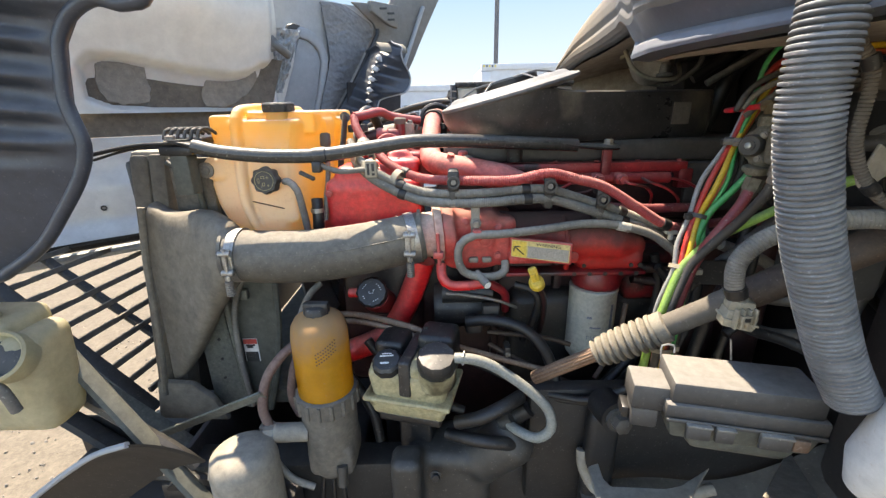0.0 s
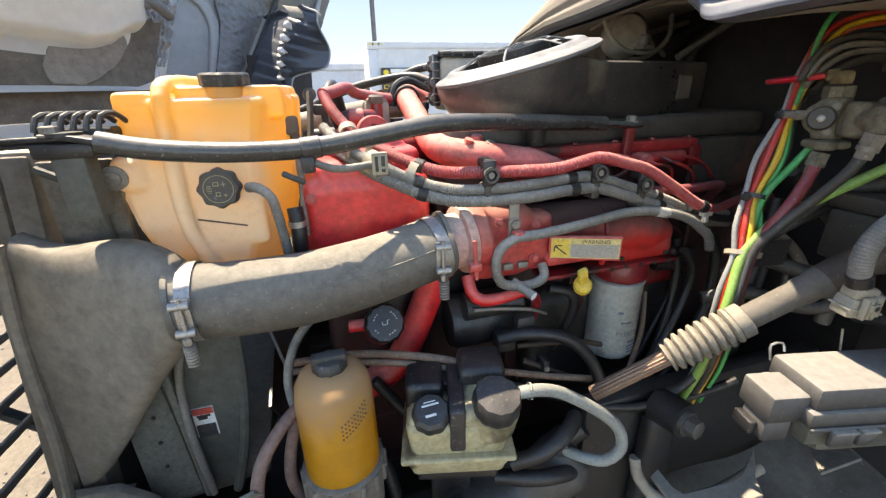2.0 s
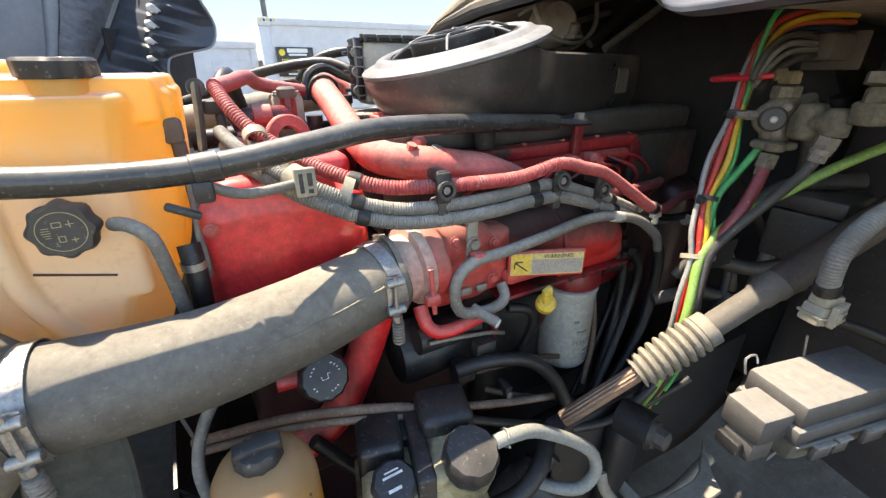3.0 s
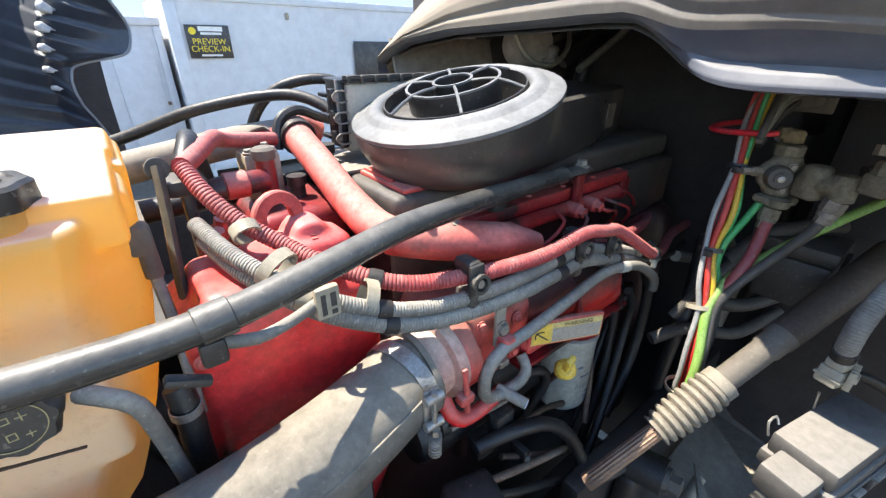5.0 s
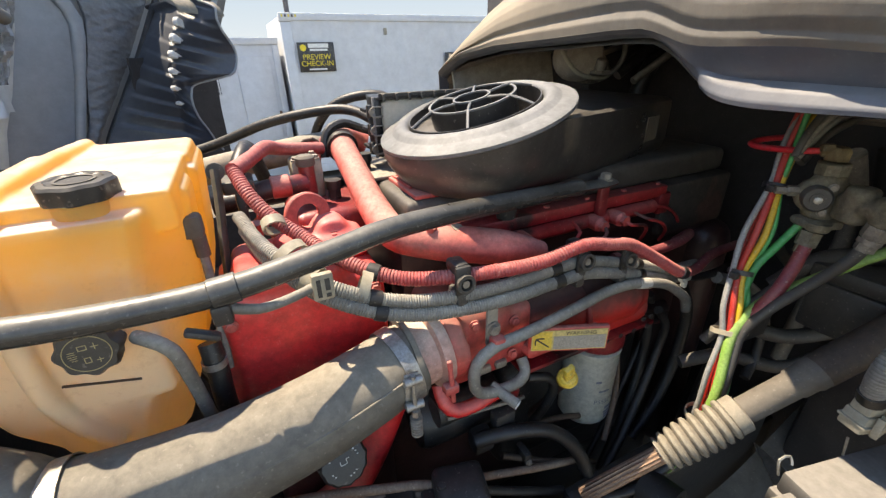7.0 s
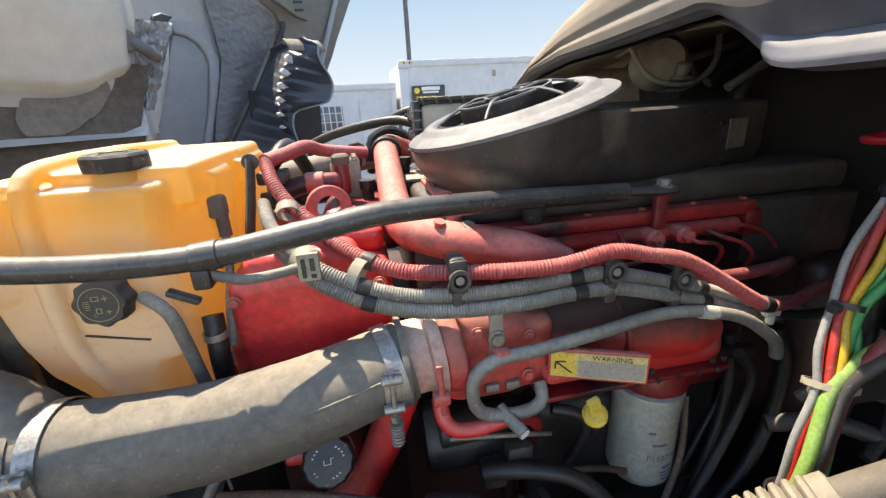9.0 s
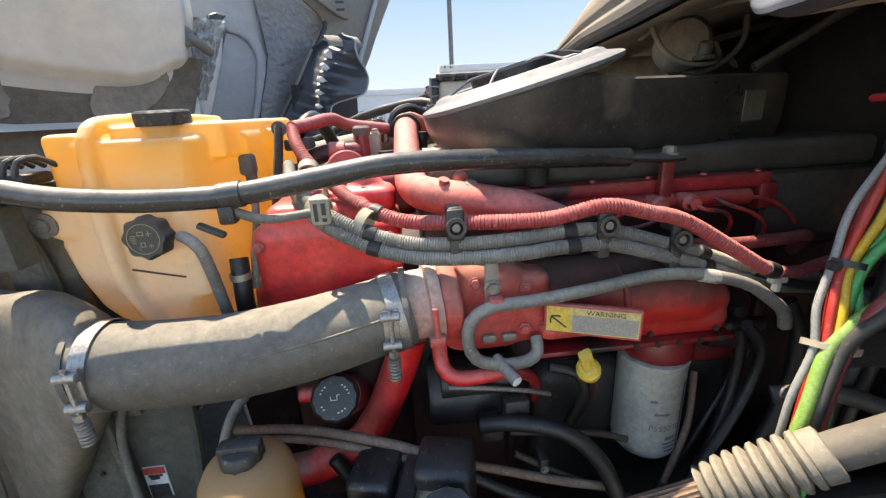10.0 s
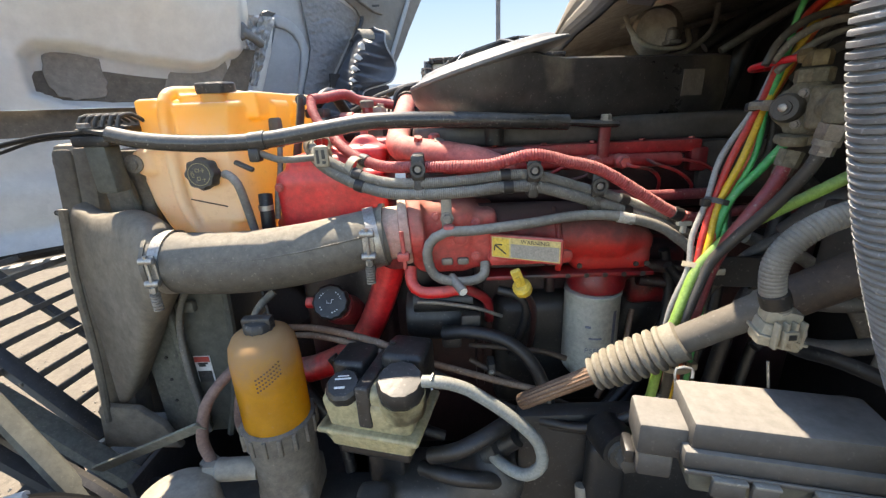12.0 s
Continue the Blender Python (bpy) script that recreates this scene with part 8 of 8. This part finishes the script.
def valves():
    g = thing("air_valve_manifold", (0.53, 0.67, 1.70), "dusty brass air valve manifold with hose fittings", "valve")
    turn = spin(0, 0, -22)

    def cube(x, y, z, sx, sy, sz, bev=0.005):
        return box(x - sx / 2, x + sx / 2, y - sy / 2, y + sy / 2, z - sz / 2, z + sz / 2, bev, 2, rot=turn)
    face = (-0.85, -0.5, 0.05)
    core = join(lathe([(0.016, 0), (0.0205, 0.004), (0.0205, 0.060), (0.017, 0.066)], (0.543, 0.704, 1.748), (0, 0, 1), 24), cube(0.549, 0.708, 1.780, 0.034, 0.040, 0.048, 0.008),
                lathe([(0.024, -0.004), (0.025, 0.0), (0.025, 0.012), (0.021, 0.016)], (0.537, 0.7135, 1.782), face, 28), lathe([(0.012, 0), (0.012, 0.028)], (0.546, 0.706, 1.790), (0.4, -0.9, 0), 16))
    remesh(part("block", core, "brass", g, "rounded cast valve body", smooth=80), 0.0028, 3)
    part("collar", lathe([(0.0195, 0), (0.0205, 0.002), (0.0205, 0.016), (0.018, 0.018)], (0.546, 0.707, 1.812), (0, 0, 1), 8), "brass", g)
    part("top_port", lathe([(0.0145, 0), (0.0155, 0.002), (0.0155, 0.015), (0.012, 0.019)], (0.548, 0.709, 1.832), (0, 0, 1), 6), "brass_nut", g, "dull brass hexagon nut")
    part("line_nut", lathe([(0.0085, 0), (0.0095, 0.001), (0.0095, 0.014), (0.006, 0.017)], (0.5445, 0.7125, 1.8465), (-0.5, 0.83, -0.1), 6), "brass_nut", g, "dull brass hexagon nut")
    part("knob", join(lathe([(0.0185, 0), (0.0185, 0.014), (0.0155, 0.018)], (0.524, 0.706, 1.782), (-0.85, -0.5, 0.05), 24), lathe([(0.009, 0.018), (0.009, 0.0205)], (0.524, 0.706, 1.782), (-0.85, -0.5, 0.05), 16)), "black_dusty", g, "black round valve plug")
    part("knob_screw", lathe([(0.0055, 0.0205), (0.0055, 0.0235), (0.004, 0.0245)], (0.524, 0.706, 1.782), (-0.85, -0.5, 0.05), 10), "steel", g)
    part("foot_flange", join(cube(0.540, 0.700, 1.742, 0.050, 0.044, 0.014, 0.006), lathe([(0.013, 0), (0.015, 0.003), (0.015, 0.012)], (0.524, 0.690, 1.735), (0, 0, 1), 14)), "brass", g)
    part("fitting", join(lathe([(0.0145, 0), (0.0145, 0.018), (0.0115, 0.022), (0.0115, 0.034)], (0.533, 0.698, 1.728), (-0.25, 0.02, -1), 6), lathe([(0.0135, 0.014), (0.0135, 0.022)], (0.533, 0.698, 1.728), (-0.25, 0.02, -1), 14)), "brass", g)
    arm = join(cube(0.532, 0.664, 1.776, 0.030, 0.040, 0.042, 0.009), lathe([(0.016, 0), (0.0185, 0.003), (0.0185, 0.045), (0.015, 0.05)], (0.531, 0.660, 1.758), (0, 0, 1), 20),
               lathe([(0.014, 0), (0.014, 0.05)], (0.534, 0.672, 1.783), (-0.4, -0.9, 0.02), 16), lathe([(0.0165, 0), (0.0165, 0.034), (0.013, 0.038)], (0.517, 0.623, 1.766), (0, 0, 1), 16))
    remesh(part("body", arm, "brass", g, smooth=80), 0.0028, 3)
    part("arm_nut", lathe([(0.0165, 0), (0.0165, 0.012)], (0.5245, 0.641, 1.7835), (-0.4, -0.9, 0.02), 6), "brass_nut", g)
    part("side_fitting", join(lathe([(0.0150, 0), (0.0150, 0.016), (0.0118, 0.020), (0.0118, 0.036)], (0.515, 0.625, 1.766), (-0.1, 0.15, -1), 6), lathe([(0.0135, 0.018), (0.0135, 0.025)], (0.515, 0.625, 1.766), (-0.1, 0.15, -1), 14)), "steel_dull", g)
    part("right_valve", join(cube(0.508, 0.590, 1.800, 0.030, 0.034, 0.030), lathe([(0.014, 0), (0.014, 0.014), (0.011, 0.018)], (0.508, 0.590, 1.814), (0, 0, 1), 6)), "brass", g)
    part("brass_nut", lathe([(0.013, 0), (0.013, 0.014)], (0.520, 0.60, 1.835), (0.2, 0, 1), 6), "boot", g, "bright dusty brass nut")
    for x, y, z in ((0.524, 0.693, 1.762), (0.524, 0.690, 1.800), (0.517, 0.645, 1.79)):
        part("bolt", hexbolt((x, y, z), (-0.85, -0.5, 0), 0.0045, 0.004), "steel_dull", g)
    part("left_fitting", lathe([(0.008, 0), (0.008, 0.02), (0.006, 0.022), (0.006, 0.036)], (0.524, 0.722, 1.786), (-0.7, 0.7, 0), 6), "steel_dull", g)
    single("red_air_line", tube([(0.545, 0.712, 1.846), (0.525, 0.745, 1.842), (0.527, 0.795, 1.838), (0.550, 0.826, 1.837), (0.585, 0.825, 1.840), (0.61, 0.795, 1.846)], 0.0048, 10), "lever", "bright red air line looping from the valve", "hose")
    for pts, r in (([(0.62, 0.62, 1.79), (0.68, 0.55, 1.80), (0.74, 0.5, 1.78)], 0.012), ([(0.58, 0.74, 1.60), (0.62, 0.70, 1.66), (0.70, 0.62, 1.68)], 0.014), ([(0.55, 0.74, 1.52), (0.62, 0.70, 1.50), (0.72, 0.65, 1.52)], 0.014),
                   ([(0.50, 0.78, 1.48), (0.56, 0.74, 1.58), (0.66, 0.72, 1.62), (0.76, 0.7, 1.60)], 0.010), ([(0.48, 0.80, 1.42), (0.55, 0.76, 1.44), (0.64, 0.70, 1.42), (0.75, 0.66, 1.45)], 0.013)):
        hose("air_hose", pts, r, "black_dusty", "black dusty hose by the firewall", n=10)
    # wires that turn over to the plug under the cowl, and hoses down the firewall
    for pts, r, mat, lab in (([(0.504, 0.74, 1.837), (0.52, 0.74, 1.87), (0.563, 0.745, 1.895), (0.64, 0.75, 1.905), (0.705, 0.755, 1.900)], 0.005, "black_dusty", "black wire turning over under the cowl"),
                             ([(0.513, 0.74, 1.841), (0.541, 0.74, 1.871), (0.597, 0.745, 1.890), (0.709, 0.755, 1.893)], 0.005, "loom", "grey dusty wire turning over under the cowl"),
                             ([(0.525, 0.745, 1.829), (0.568, 0.745, 1.863), (0.627, 0.75, 1.880), (0.715, 0.755, 1.884)], 0.0045, "loom", "grey dusty wire turning over under the cowl"),
                             ([(0.552, 0.75, 1.819), (0.598, 0.75, 1.853), (0.65, 0.75, 1.868), (0.72, 0.755, 1.875)], 0.006, "black_dusty", "black wire turning over under the cowl")):
        hose("cable", pts, r, mat, lab, n=10, category="cable")
    for pts, r, mat, lab in (([(0.80, 0.775, 1.80), (0.862, 0.77, 1.714), (0.895, 0.77, 1.615), (0.883, 0.77, 1.526), (0.863, 0.775, 1.444), (0.85, 0.78, 1.30)], 0.016, "loom", "dusty grey hose down the firewall"),
                             ([(0.90, 0.76, 1.80), (0.937, 0.75, 1.676), (0.965, 0.75, 1.571), (0.965, 0.75, 1.477), (0.96, 0.755, 1.326)], 0.018, "black_dusty", "black dusty hose down the firewall"),
                             ([(0.643, 0.80, 1.671), (0.727, 0.80, 1.603), (0.83, 0.80, 1.525), (0.95, 0.80, 1.420)], 0.010, "black_dusty", "black dusty hose down the firewall"),
                             ([(0.60, 0.84, 1.56), (0.70, 0.83, 1.52), (0.80, 0.83, 1.44), (0.88, 0.83, 1.32)], 0.012, "loom", "dusty grey hose down the firewall")):
        hose("firewall_hose", pts, r, mat, lab, n=12)
    g = thing("bulkhead_plug", (0.76, 0.755, 1.83), "dusty dark bulkhead plug under the cowl", "connector")
    part("body", box(0.715, 0.80, 0.73, 0.79, 1.865, 1.91, 0.008, 2), "shaft", g)
    part("flange", box(0.80, 0.812, 0.715, 0.805, 1.85, 1.915, 0.004), "shaft", g)
    part("boot", tube([(0.812, 0.76, 1.885), (0.86, 0.762, 1.875), (0.93, 0.765, 1.84), (1.0, 0.77, 1.80)], 0.022, 14), "black_dusty", g)
    g = thing("relay_box", (0.65, 0.65, 1.54), "black dusty relay box on the firewall", "relay box")
    part("case", box(0.60, 0.70, 0.60, 0.70, 1.54, 1.63, 0.008), "black_dusty", g)
    part("lid", box(0.596, 0.704, 0.596, 0.704, 1.632, 1.66, 0.006), "black_dusty", g)
    part("latch", box(0.64, 0.66, 0.588, 0.596, 1.61, 1.65, 0.003), "black", g)
    for pts, r, mat, lab in (([(0.44, 0.49, 1.99), (0.458, 0.50, 1.92), (0.487, 0.50, 1.879), (0.492, 0.50, 1.80), (0.535, 0.50, 1.74), (0.62, 0.50, 1.70)], 0.0065, "shaft", "dusty tan corrugated loom behind the air duct"),
                             ([(0.50, 0.48, 1.98), (0.515, 0.49, 1.90), (0.545, 0.50, 1.82), (0.56, 0.50, 1.74), (0.60, 0.48, 1.66)], 0.0075, "shaft", "dusty tan corrugated loom behind the air duct")):
        hose("corrugated_loom", pts, r, mat, lab, n=12, tape=(0.3, 0.7), pitch=0.0045, depth=0.0006)
    g = thing("side_bracket", (0.56, 0.50, 1.60), "dusty grey bracket sheet beside the air duct", "bracket")
    part("sheet", prism([(0.004, 0.014), (0.011, 0.019), (0.022, 0.052), (0.041, 0.040), (0.066, 0.046), (0.11, 0.056), (0.12, 0.024), (0.076, 0.017), (0.042, 0.014), (0.020, -0.008), (0.010, 0.002)], (0.50, 0.50, 1.75), (1, 0, 0), (0, 0, 1), 0.005, 0.0015), "tan", g)
    part("bolt", hexbolt((0.555, 0.499, 1.780), (0, -1, 0), 0.007, 0.006), "steel_dull", g)


def low_clutter():
    for pts, r, mat, lab in (
            ([(0.05, 0.86, 1.37), (0.10, 0.84, 1.385), (0.17, 0.82, 1.375), (0.22, 0.80, 1.33), (0.245, 0.775, 1.26), (0.25, 0.76, 1.18)], 0.013, "rubber", "black rubber hose bending below the dipstick"),
            ([(-0.36, 0.93, 1.355), (-0.24, 0.88, 1.385), (-0.15, 0.85, 1.385), (-0.06, 0.83, 1.365), (-0.02, 0.82, 1.34)], 0.0075, "rust", "thin brown steel line under the oil cap"),
            ([(-0.36, 0.93, 1.335), (-0.24, 0.875, 1.370), (-0.15, 0.845, 1.370), (-0.06, 0.825, 1.35)], 0.0065, "rust", "thin brown steel line under the oil cap"),
            ([(-0.02, 0.84, 1.33), (0.06, 0.83, 1.31), (0.15, 0.82, 1.285), (0.24, 0.81, 1.265)], 0.007, "rust", "thin brown steel line low on the engine"),
            ([(-0.0, 0.83, 1.32), (0.06, 0.815, 1.29), (0.13, 0.80, 1.26), (0.2, 0.79, 1.23)], 0.008, "rubber", "black line low on the engine"),
            ([(0.22, 0.74, 1.255), (0.30, 0.72, 1.255), (0.37, 0.71, 1.29), (0.41, 0.70, 1.34)], 0.008, "rubber", "black cable under the steering shaft"),
            ([(0.20, 0.75, 1.245), (0.30, 0.73, 1.24), (0.40, 0.72, 1.245), (0.50, 0.70, 1.28)], 0.008, "rubber", "black cable under the steering shaft"),
            ([(0.485, 0.87, 1.50), (0.52, 0.87, 1.45), (0.515, 0.87, 1.38), (0.46, 0.85, 1.30), (0.38, 0.82, 1.22), (0.30, 0.80, 1.15)], 0.009, "rubber", "black cable hanging behind the fuel filter"),
            ([(0.45, 0.92, 1.38), (0.42, 0.88, 1.30), (0.36, 0.84, 1.22)], 0.006, "rust", "thin brown line behind the fuel filter"),
            ([(0.0, 0.87, 1.44), (0.05, 0.865, 1.437), (0.12, 0.87, 1.42), (0.17, 0.89, 1.39)], 0.004, "steel_dull", "thin steel sensor line"),
            ([(-0.30, 0.90, 1.46), (-0.33, 0.88, 1.43), (-0.35, 0.86, 1.37), (-0.34, 0.83, 1.30)], 0.008, "loom", "grey cable beside the separator"),
            ([(0.26, 0.78, 1.24), (0.262, 0.76, 1.15), (0.255, 0.75, 1.02)], 0.011, "rubber", "black hose running down the frame")):
        hose("engine_hose" if "hose" in lab else "engine_line", pts, r, mat, lab, n=10)
    for pts, r, mat, lab in (
            ([(0.49, 0.90, 1.52), (0.51, 0.90, 1.44), (0.50, 0.89, 1.34), (0.45, 0.87, 1.22), (0.38, 0.85, 1.10)], 0.010, "rubber", "black cable hanging behind the fuel filter"),
            ([(0.56, 0.88, 1.53), (0.585, 0.87, 1.46), (0.57, 0.86, 1.34), (0.52, 0.85, 1.24), (0.45, 0.84, 1.18)], 0.012, "rubber", "black hose hanging behind the fuel filter"),
            ([(0.55, 0.92, 1.42), (0.50, 0.91, 1.33), (0.42, 0.89, 1.20), (0.34, 0.87, 1.10)], 0.007, "rubber", "black cable hanging behind the fuel filter"),
            ([(0.47, 0.86, 1.60), (0.53, 0.85, 1.575), (0.60, 0.85, 1.565), (0.68, 0.86, 1.56)], 0.008, "rubber", "black cable under the cowl"),
            ([(0.62, 0.80, 1.62), (0.60, 0.79, 1.52), (0.56, 0.78, 1.42), (0.54, 0.78, 1.28), (0.53, 0.78, 1.12)], 0.013, "rubber", "black hose down the firewall"),
            ([(0.66, 0.82, 1.58), (0.65, 0.81, 1.46), (0.62, 0.80, 1.34), (0.60, 0.80, 1.15)], 0.010, "rubber", "black hose down the firewall"),
            ([(0.57, 0.76, 1.55), (0.60, 0.74, 1.50), (0.595, 0.73, 1.44), (0.56, 0.72, 1.41)], 0.009, "rubber", "black looped hose by the shaft"),
            ([(0.16, 0.87, 1.46), (0.20, 0.86, 1.45), (0.215, 0.86, 1.42), (0.21, 0.87, 1.37), (0.19, 0.89, 1.30)], 0.009, "rubber", "black hose low on the engine"),
            ([(0.10, 0.88, 1.33), (0.17, 0.875, 1.325), (0.25, 0.87, 1.315), (0.30, 0.865, 1.30)], 0.006, "rust_dark", "thin brown steel line low on the engine"),
            ([(0.10, 0.85, 1.315), (0.16, 0.835, 1.285), (0.23, 0.82, 1.255), (0.30, 0.81, 1.225)], 0.006, "rust_dark", "thin brown steel line low on the engine"),
            ([(-0.20, 0.90, 1.30), (-0.14, 0.88, 1.22), (-0.06, 0.86, 1.16), (0.04, 0.85, 1.12)], 0.012, "rubber", "black hose low behind the reservoir"),
            ([(-0.34, 0.92, 1.28), (-0.26, 0.90, 1.20), (-0.20, 0.88, 1.10), (-0.18, 0.86, 1.02)], 0.014, "rubber", "black hose low behind the separator")):
        hose("engine_hose" if "hose" in lab else "engine_line", pts, r, mat, lab, n=10)
    g = thing("line_clip", (0.125, 0.85, 1.30), "small black clip on the steel lines", "clip")
    part("clip", box(0.135, 0.15, 0.825, 0.86, 1.285, 1.318, 0.004), "black", g)
    part("screw", hexbolt((0.1425, 0.825, 1.30), (0, -1, 0), 0.005, 0.004), "steel_dull", g)
    g = thing("sensor_plug", (0.10, 0.86, 1.36), "black sensor connector low on the engine", "connector")
    part("body", box(0.085, 0.125, 0.85, 0.875, 1.365, 1.415, 0.005), "black", g)
    part("plug", box(0.045, 0.085, 0.85, 0.885, 1.34, 1.38, 0.008), "black", g)
    g = thing("air_dryer", (-0.43, 0.66, 0.85), "dusty tan air dryer canister low beside the frame", "canister")
    part("canister", lathe([(0.06, 0), (0.068, 0.01), (0.068, 0.27), (0.062, 0.295), (0.045, 0.308), (0.02, 0.312)], (-0.43, 0.665, 0.885), (0, 0, 1), 36), "tan", g, smooth=60)
    part("print", bars([(-0.020, -0.008, -0.006, 0.008), (-0.004, 0.006, -0.006, 0.006), (0.010, 0.020, -0.006, 0.006), (0.024, 0.034, -0.006, 0.006)], (-0.425, 0.596, 1.075), (1, 0.05, 0), (0, 0, 1), 0.002), "ink", g, "dark bars of worn lettering")
    part("base", lathe([(0.05, 0), (0.075, 0.02), (0.075, 0.05)], (-0.43, 0.665, 0.835), (0, 0, 1), 28), "black_dusty", g)
    # hinge arms and tie bar of the hood
    g = thing("hood_strut", (-0.75, 0.75, 0.95), "black dusty hood hinge struts low at the front", "strut")
    part("strut", tube([(-0.90, 0.775, 1.475), (-0.793, 0.74, 1.356), (-0.548, 0.66, 1.08), (-0.50, 0.645, 1.03)], 0.019, 8, step=0.1, flat=0.7), "shroud", g)
    part("strut", tube([(-0.98, 0.80, 1.36), (-0.844, 0.76, 1.27), (-0.609, 0.70, 1.165), (-0.55, 0.69, 1.12)], 0.015, 8, step=0.1), "black_metal", g)
    part("cross_strut", tube([(-0.80, 0.70, 1.11), (-0.762, 0.70, 1.103), (-0.585, 0.70, 1.075), (-0.50, 0.70, 1.06)], 0.013, 8, step=0.1), "black_metal", g)
    part("knuckle", join(lathe([(0.026, -0.02), (0.026, 0.02)], (-0.60, 0.70, 1.06), (0, 1, 0.2), 16), box(-0.64, -0.57, 0.68, 0.72, 1.03, 1.075, 0.008)), "black_metal", g)
    part("plate", box(-0.845, -0.785, 0.905, 0.925, 1.040, 1.066, 0.003, rot=spin(0, -24, 10)), "steel", g, "worn shiny steel plate")
    part("hinge_beam", tube([(-1.10, 0.885, 1.35), (-0.94, 0.875, 1.225), (-0.78, 0.86, 1.09), (-0.66, 0.85, 0.99)], 0.030, 8, step=0.05, flat=0.6), "shroud_pale", g)
    part("hinge_beam", tube([(-1.02, 0.83, 1.20), (-0.88, 0.82, 1.08), (-0.76, 0.81, 0.99)], 0.026, 8, step=0.05, flat=0.6), "frame", g)
    part("hinge_web", box(-0.96, -0.80, 0.845, 0.855, 1.00, 1.12, 0.003), "frame", g)
    a, b = Vector((-0.690, 0.782, 1.118)), Vector((-0.400, 0.729, 1.270))
    along = (b - a).normalized()
    up = Vector((0.1, -0.45, 1)).cross(along).cross(along).normalized() * -1
    part("tie_bar", prism([(0, -0.012), ((b - a).length, -0.012), ((b - a).length, 0.012), (0, 0.012)], a, along, up, 0.006, 0.001), "shroud_pale", g, "grey dusty perforated tie bar")
    for k in range(6):
        part("bar_hole", lathe([(0.005, 0), (0.005, 0.0015), (0.001, 0.0015)], a + along * (0.05 + 0.045 * k) - along.cross(up) * 0.001, along.cross(up) * -1, 10), "black", g)
    g = thing("washer_reservoir", (-0.83, 0.64, 1.2), "yellowed white plastic washer reservoir at the wing", "reservoir")
    part("body", join(box(-1.10, -0.762, 0.63, 0.75, 1.25, 1.47, 0.03, 4, taper=(0.93, 0.8)), box(-1.08, -0.80, 0.64, 0.75, 1.44, 1.50, 0.02, 3)), "white_tank", g, smooth=60)
    part("well", lathe([(0.034, -0.03), (0.046, -0.03), (0.046, 0.006), (0.042, 0.010), (0.038, 0.006)], (-0.80, 0.625, 1.445), (0.15, -0.8, 0.6), 28, hollow=True), "white_tank", g)
    part("well_cap", lathe([(0.033, -0.02), (0.033, -0.006), (0.020, -0.002)], (-0.80, 0.625, 1.445), (0.15, -0.8, 0.6), 28, 10, 0.04), "black_dusty", g)
    part("filler", lathe([(0.036, 0), (0.040, 0.0), (0.040, 0.03), (0.036, 0.03)], (-0.86, 0.655, 1.495), (0.1, -0.3, 1), 24, hollow=True), "white_tank", g)
    part("hose", tube([(-0.90, 0.595, 1.45), (-0.84, 0.585, 1.44), (-0.795, 0.60, 1.40), (-0.79, 0.61, 1.34)], 0.009, 10), "loom", g)
    f = thing("fender_liner", (-0.75, 0.6, 0.9), "grey curved fender liner at the front wheel", "fender")
    edge = [(-0.60, 1.267), (-0.665, 1.245), (-0.731, 1.204), (-0.82, 1.138), (-0.90, 1.07), (-0.98, 0.98)]

    def liner(s, t):
        k = min(int(s * 5), 4)
        w = s * 5 - k
        x = edge[k][0] * (1 - w) + edge[k + 1][0] * w
        z = edge[k][1] * (1 - w) + edge[k + 1][1] * w
        return Vector((x + 0.10 * t, 0.60 + 0.02 * math.sin(3 * s) + 0.05 * t, z - 0.03 * t - 0.06 * t * t))
    part("sheet", grid(30, 8, liner, 0.006, (0, 0, -1)), "frame", f, smooth=60)
    part("rolled_edge", tube([(x, 0.60, z) for x, z in edge], 0.006, 8), "hood_grey", f)
    # dark box added behind the liner to hide the bright ground
    part("dark_ground_cover", box(-0.90, -0.36, 0.64, 0.775, 0.80, 1.0, 0.02), "dark", f)


water_separator()
reservoir()
steering()
chassis()
fan()
inner_fender()
fuse_box()
plug()
flex()
wires()
valves()
low_clutter()
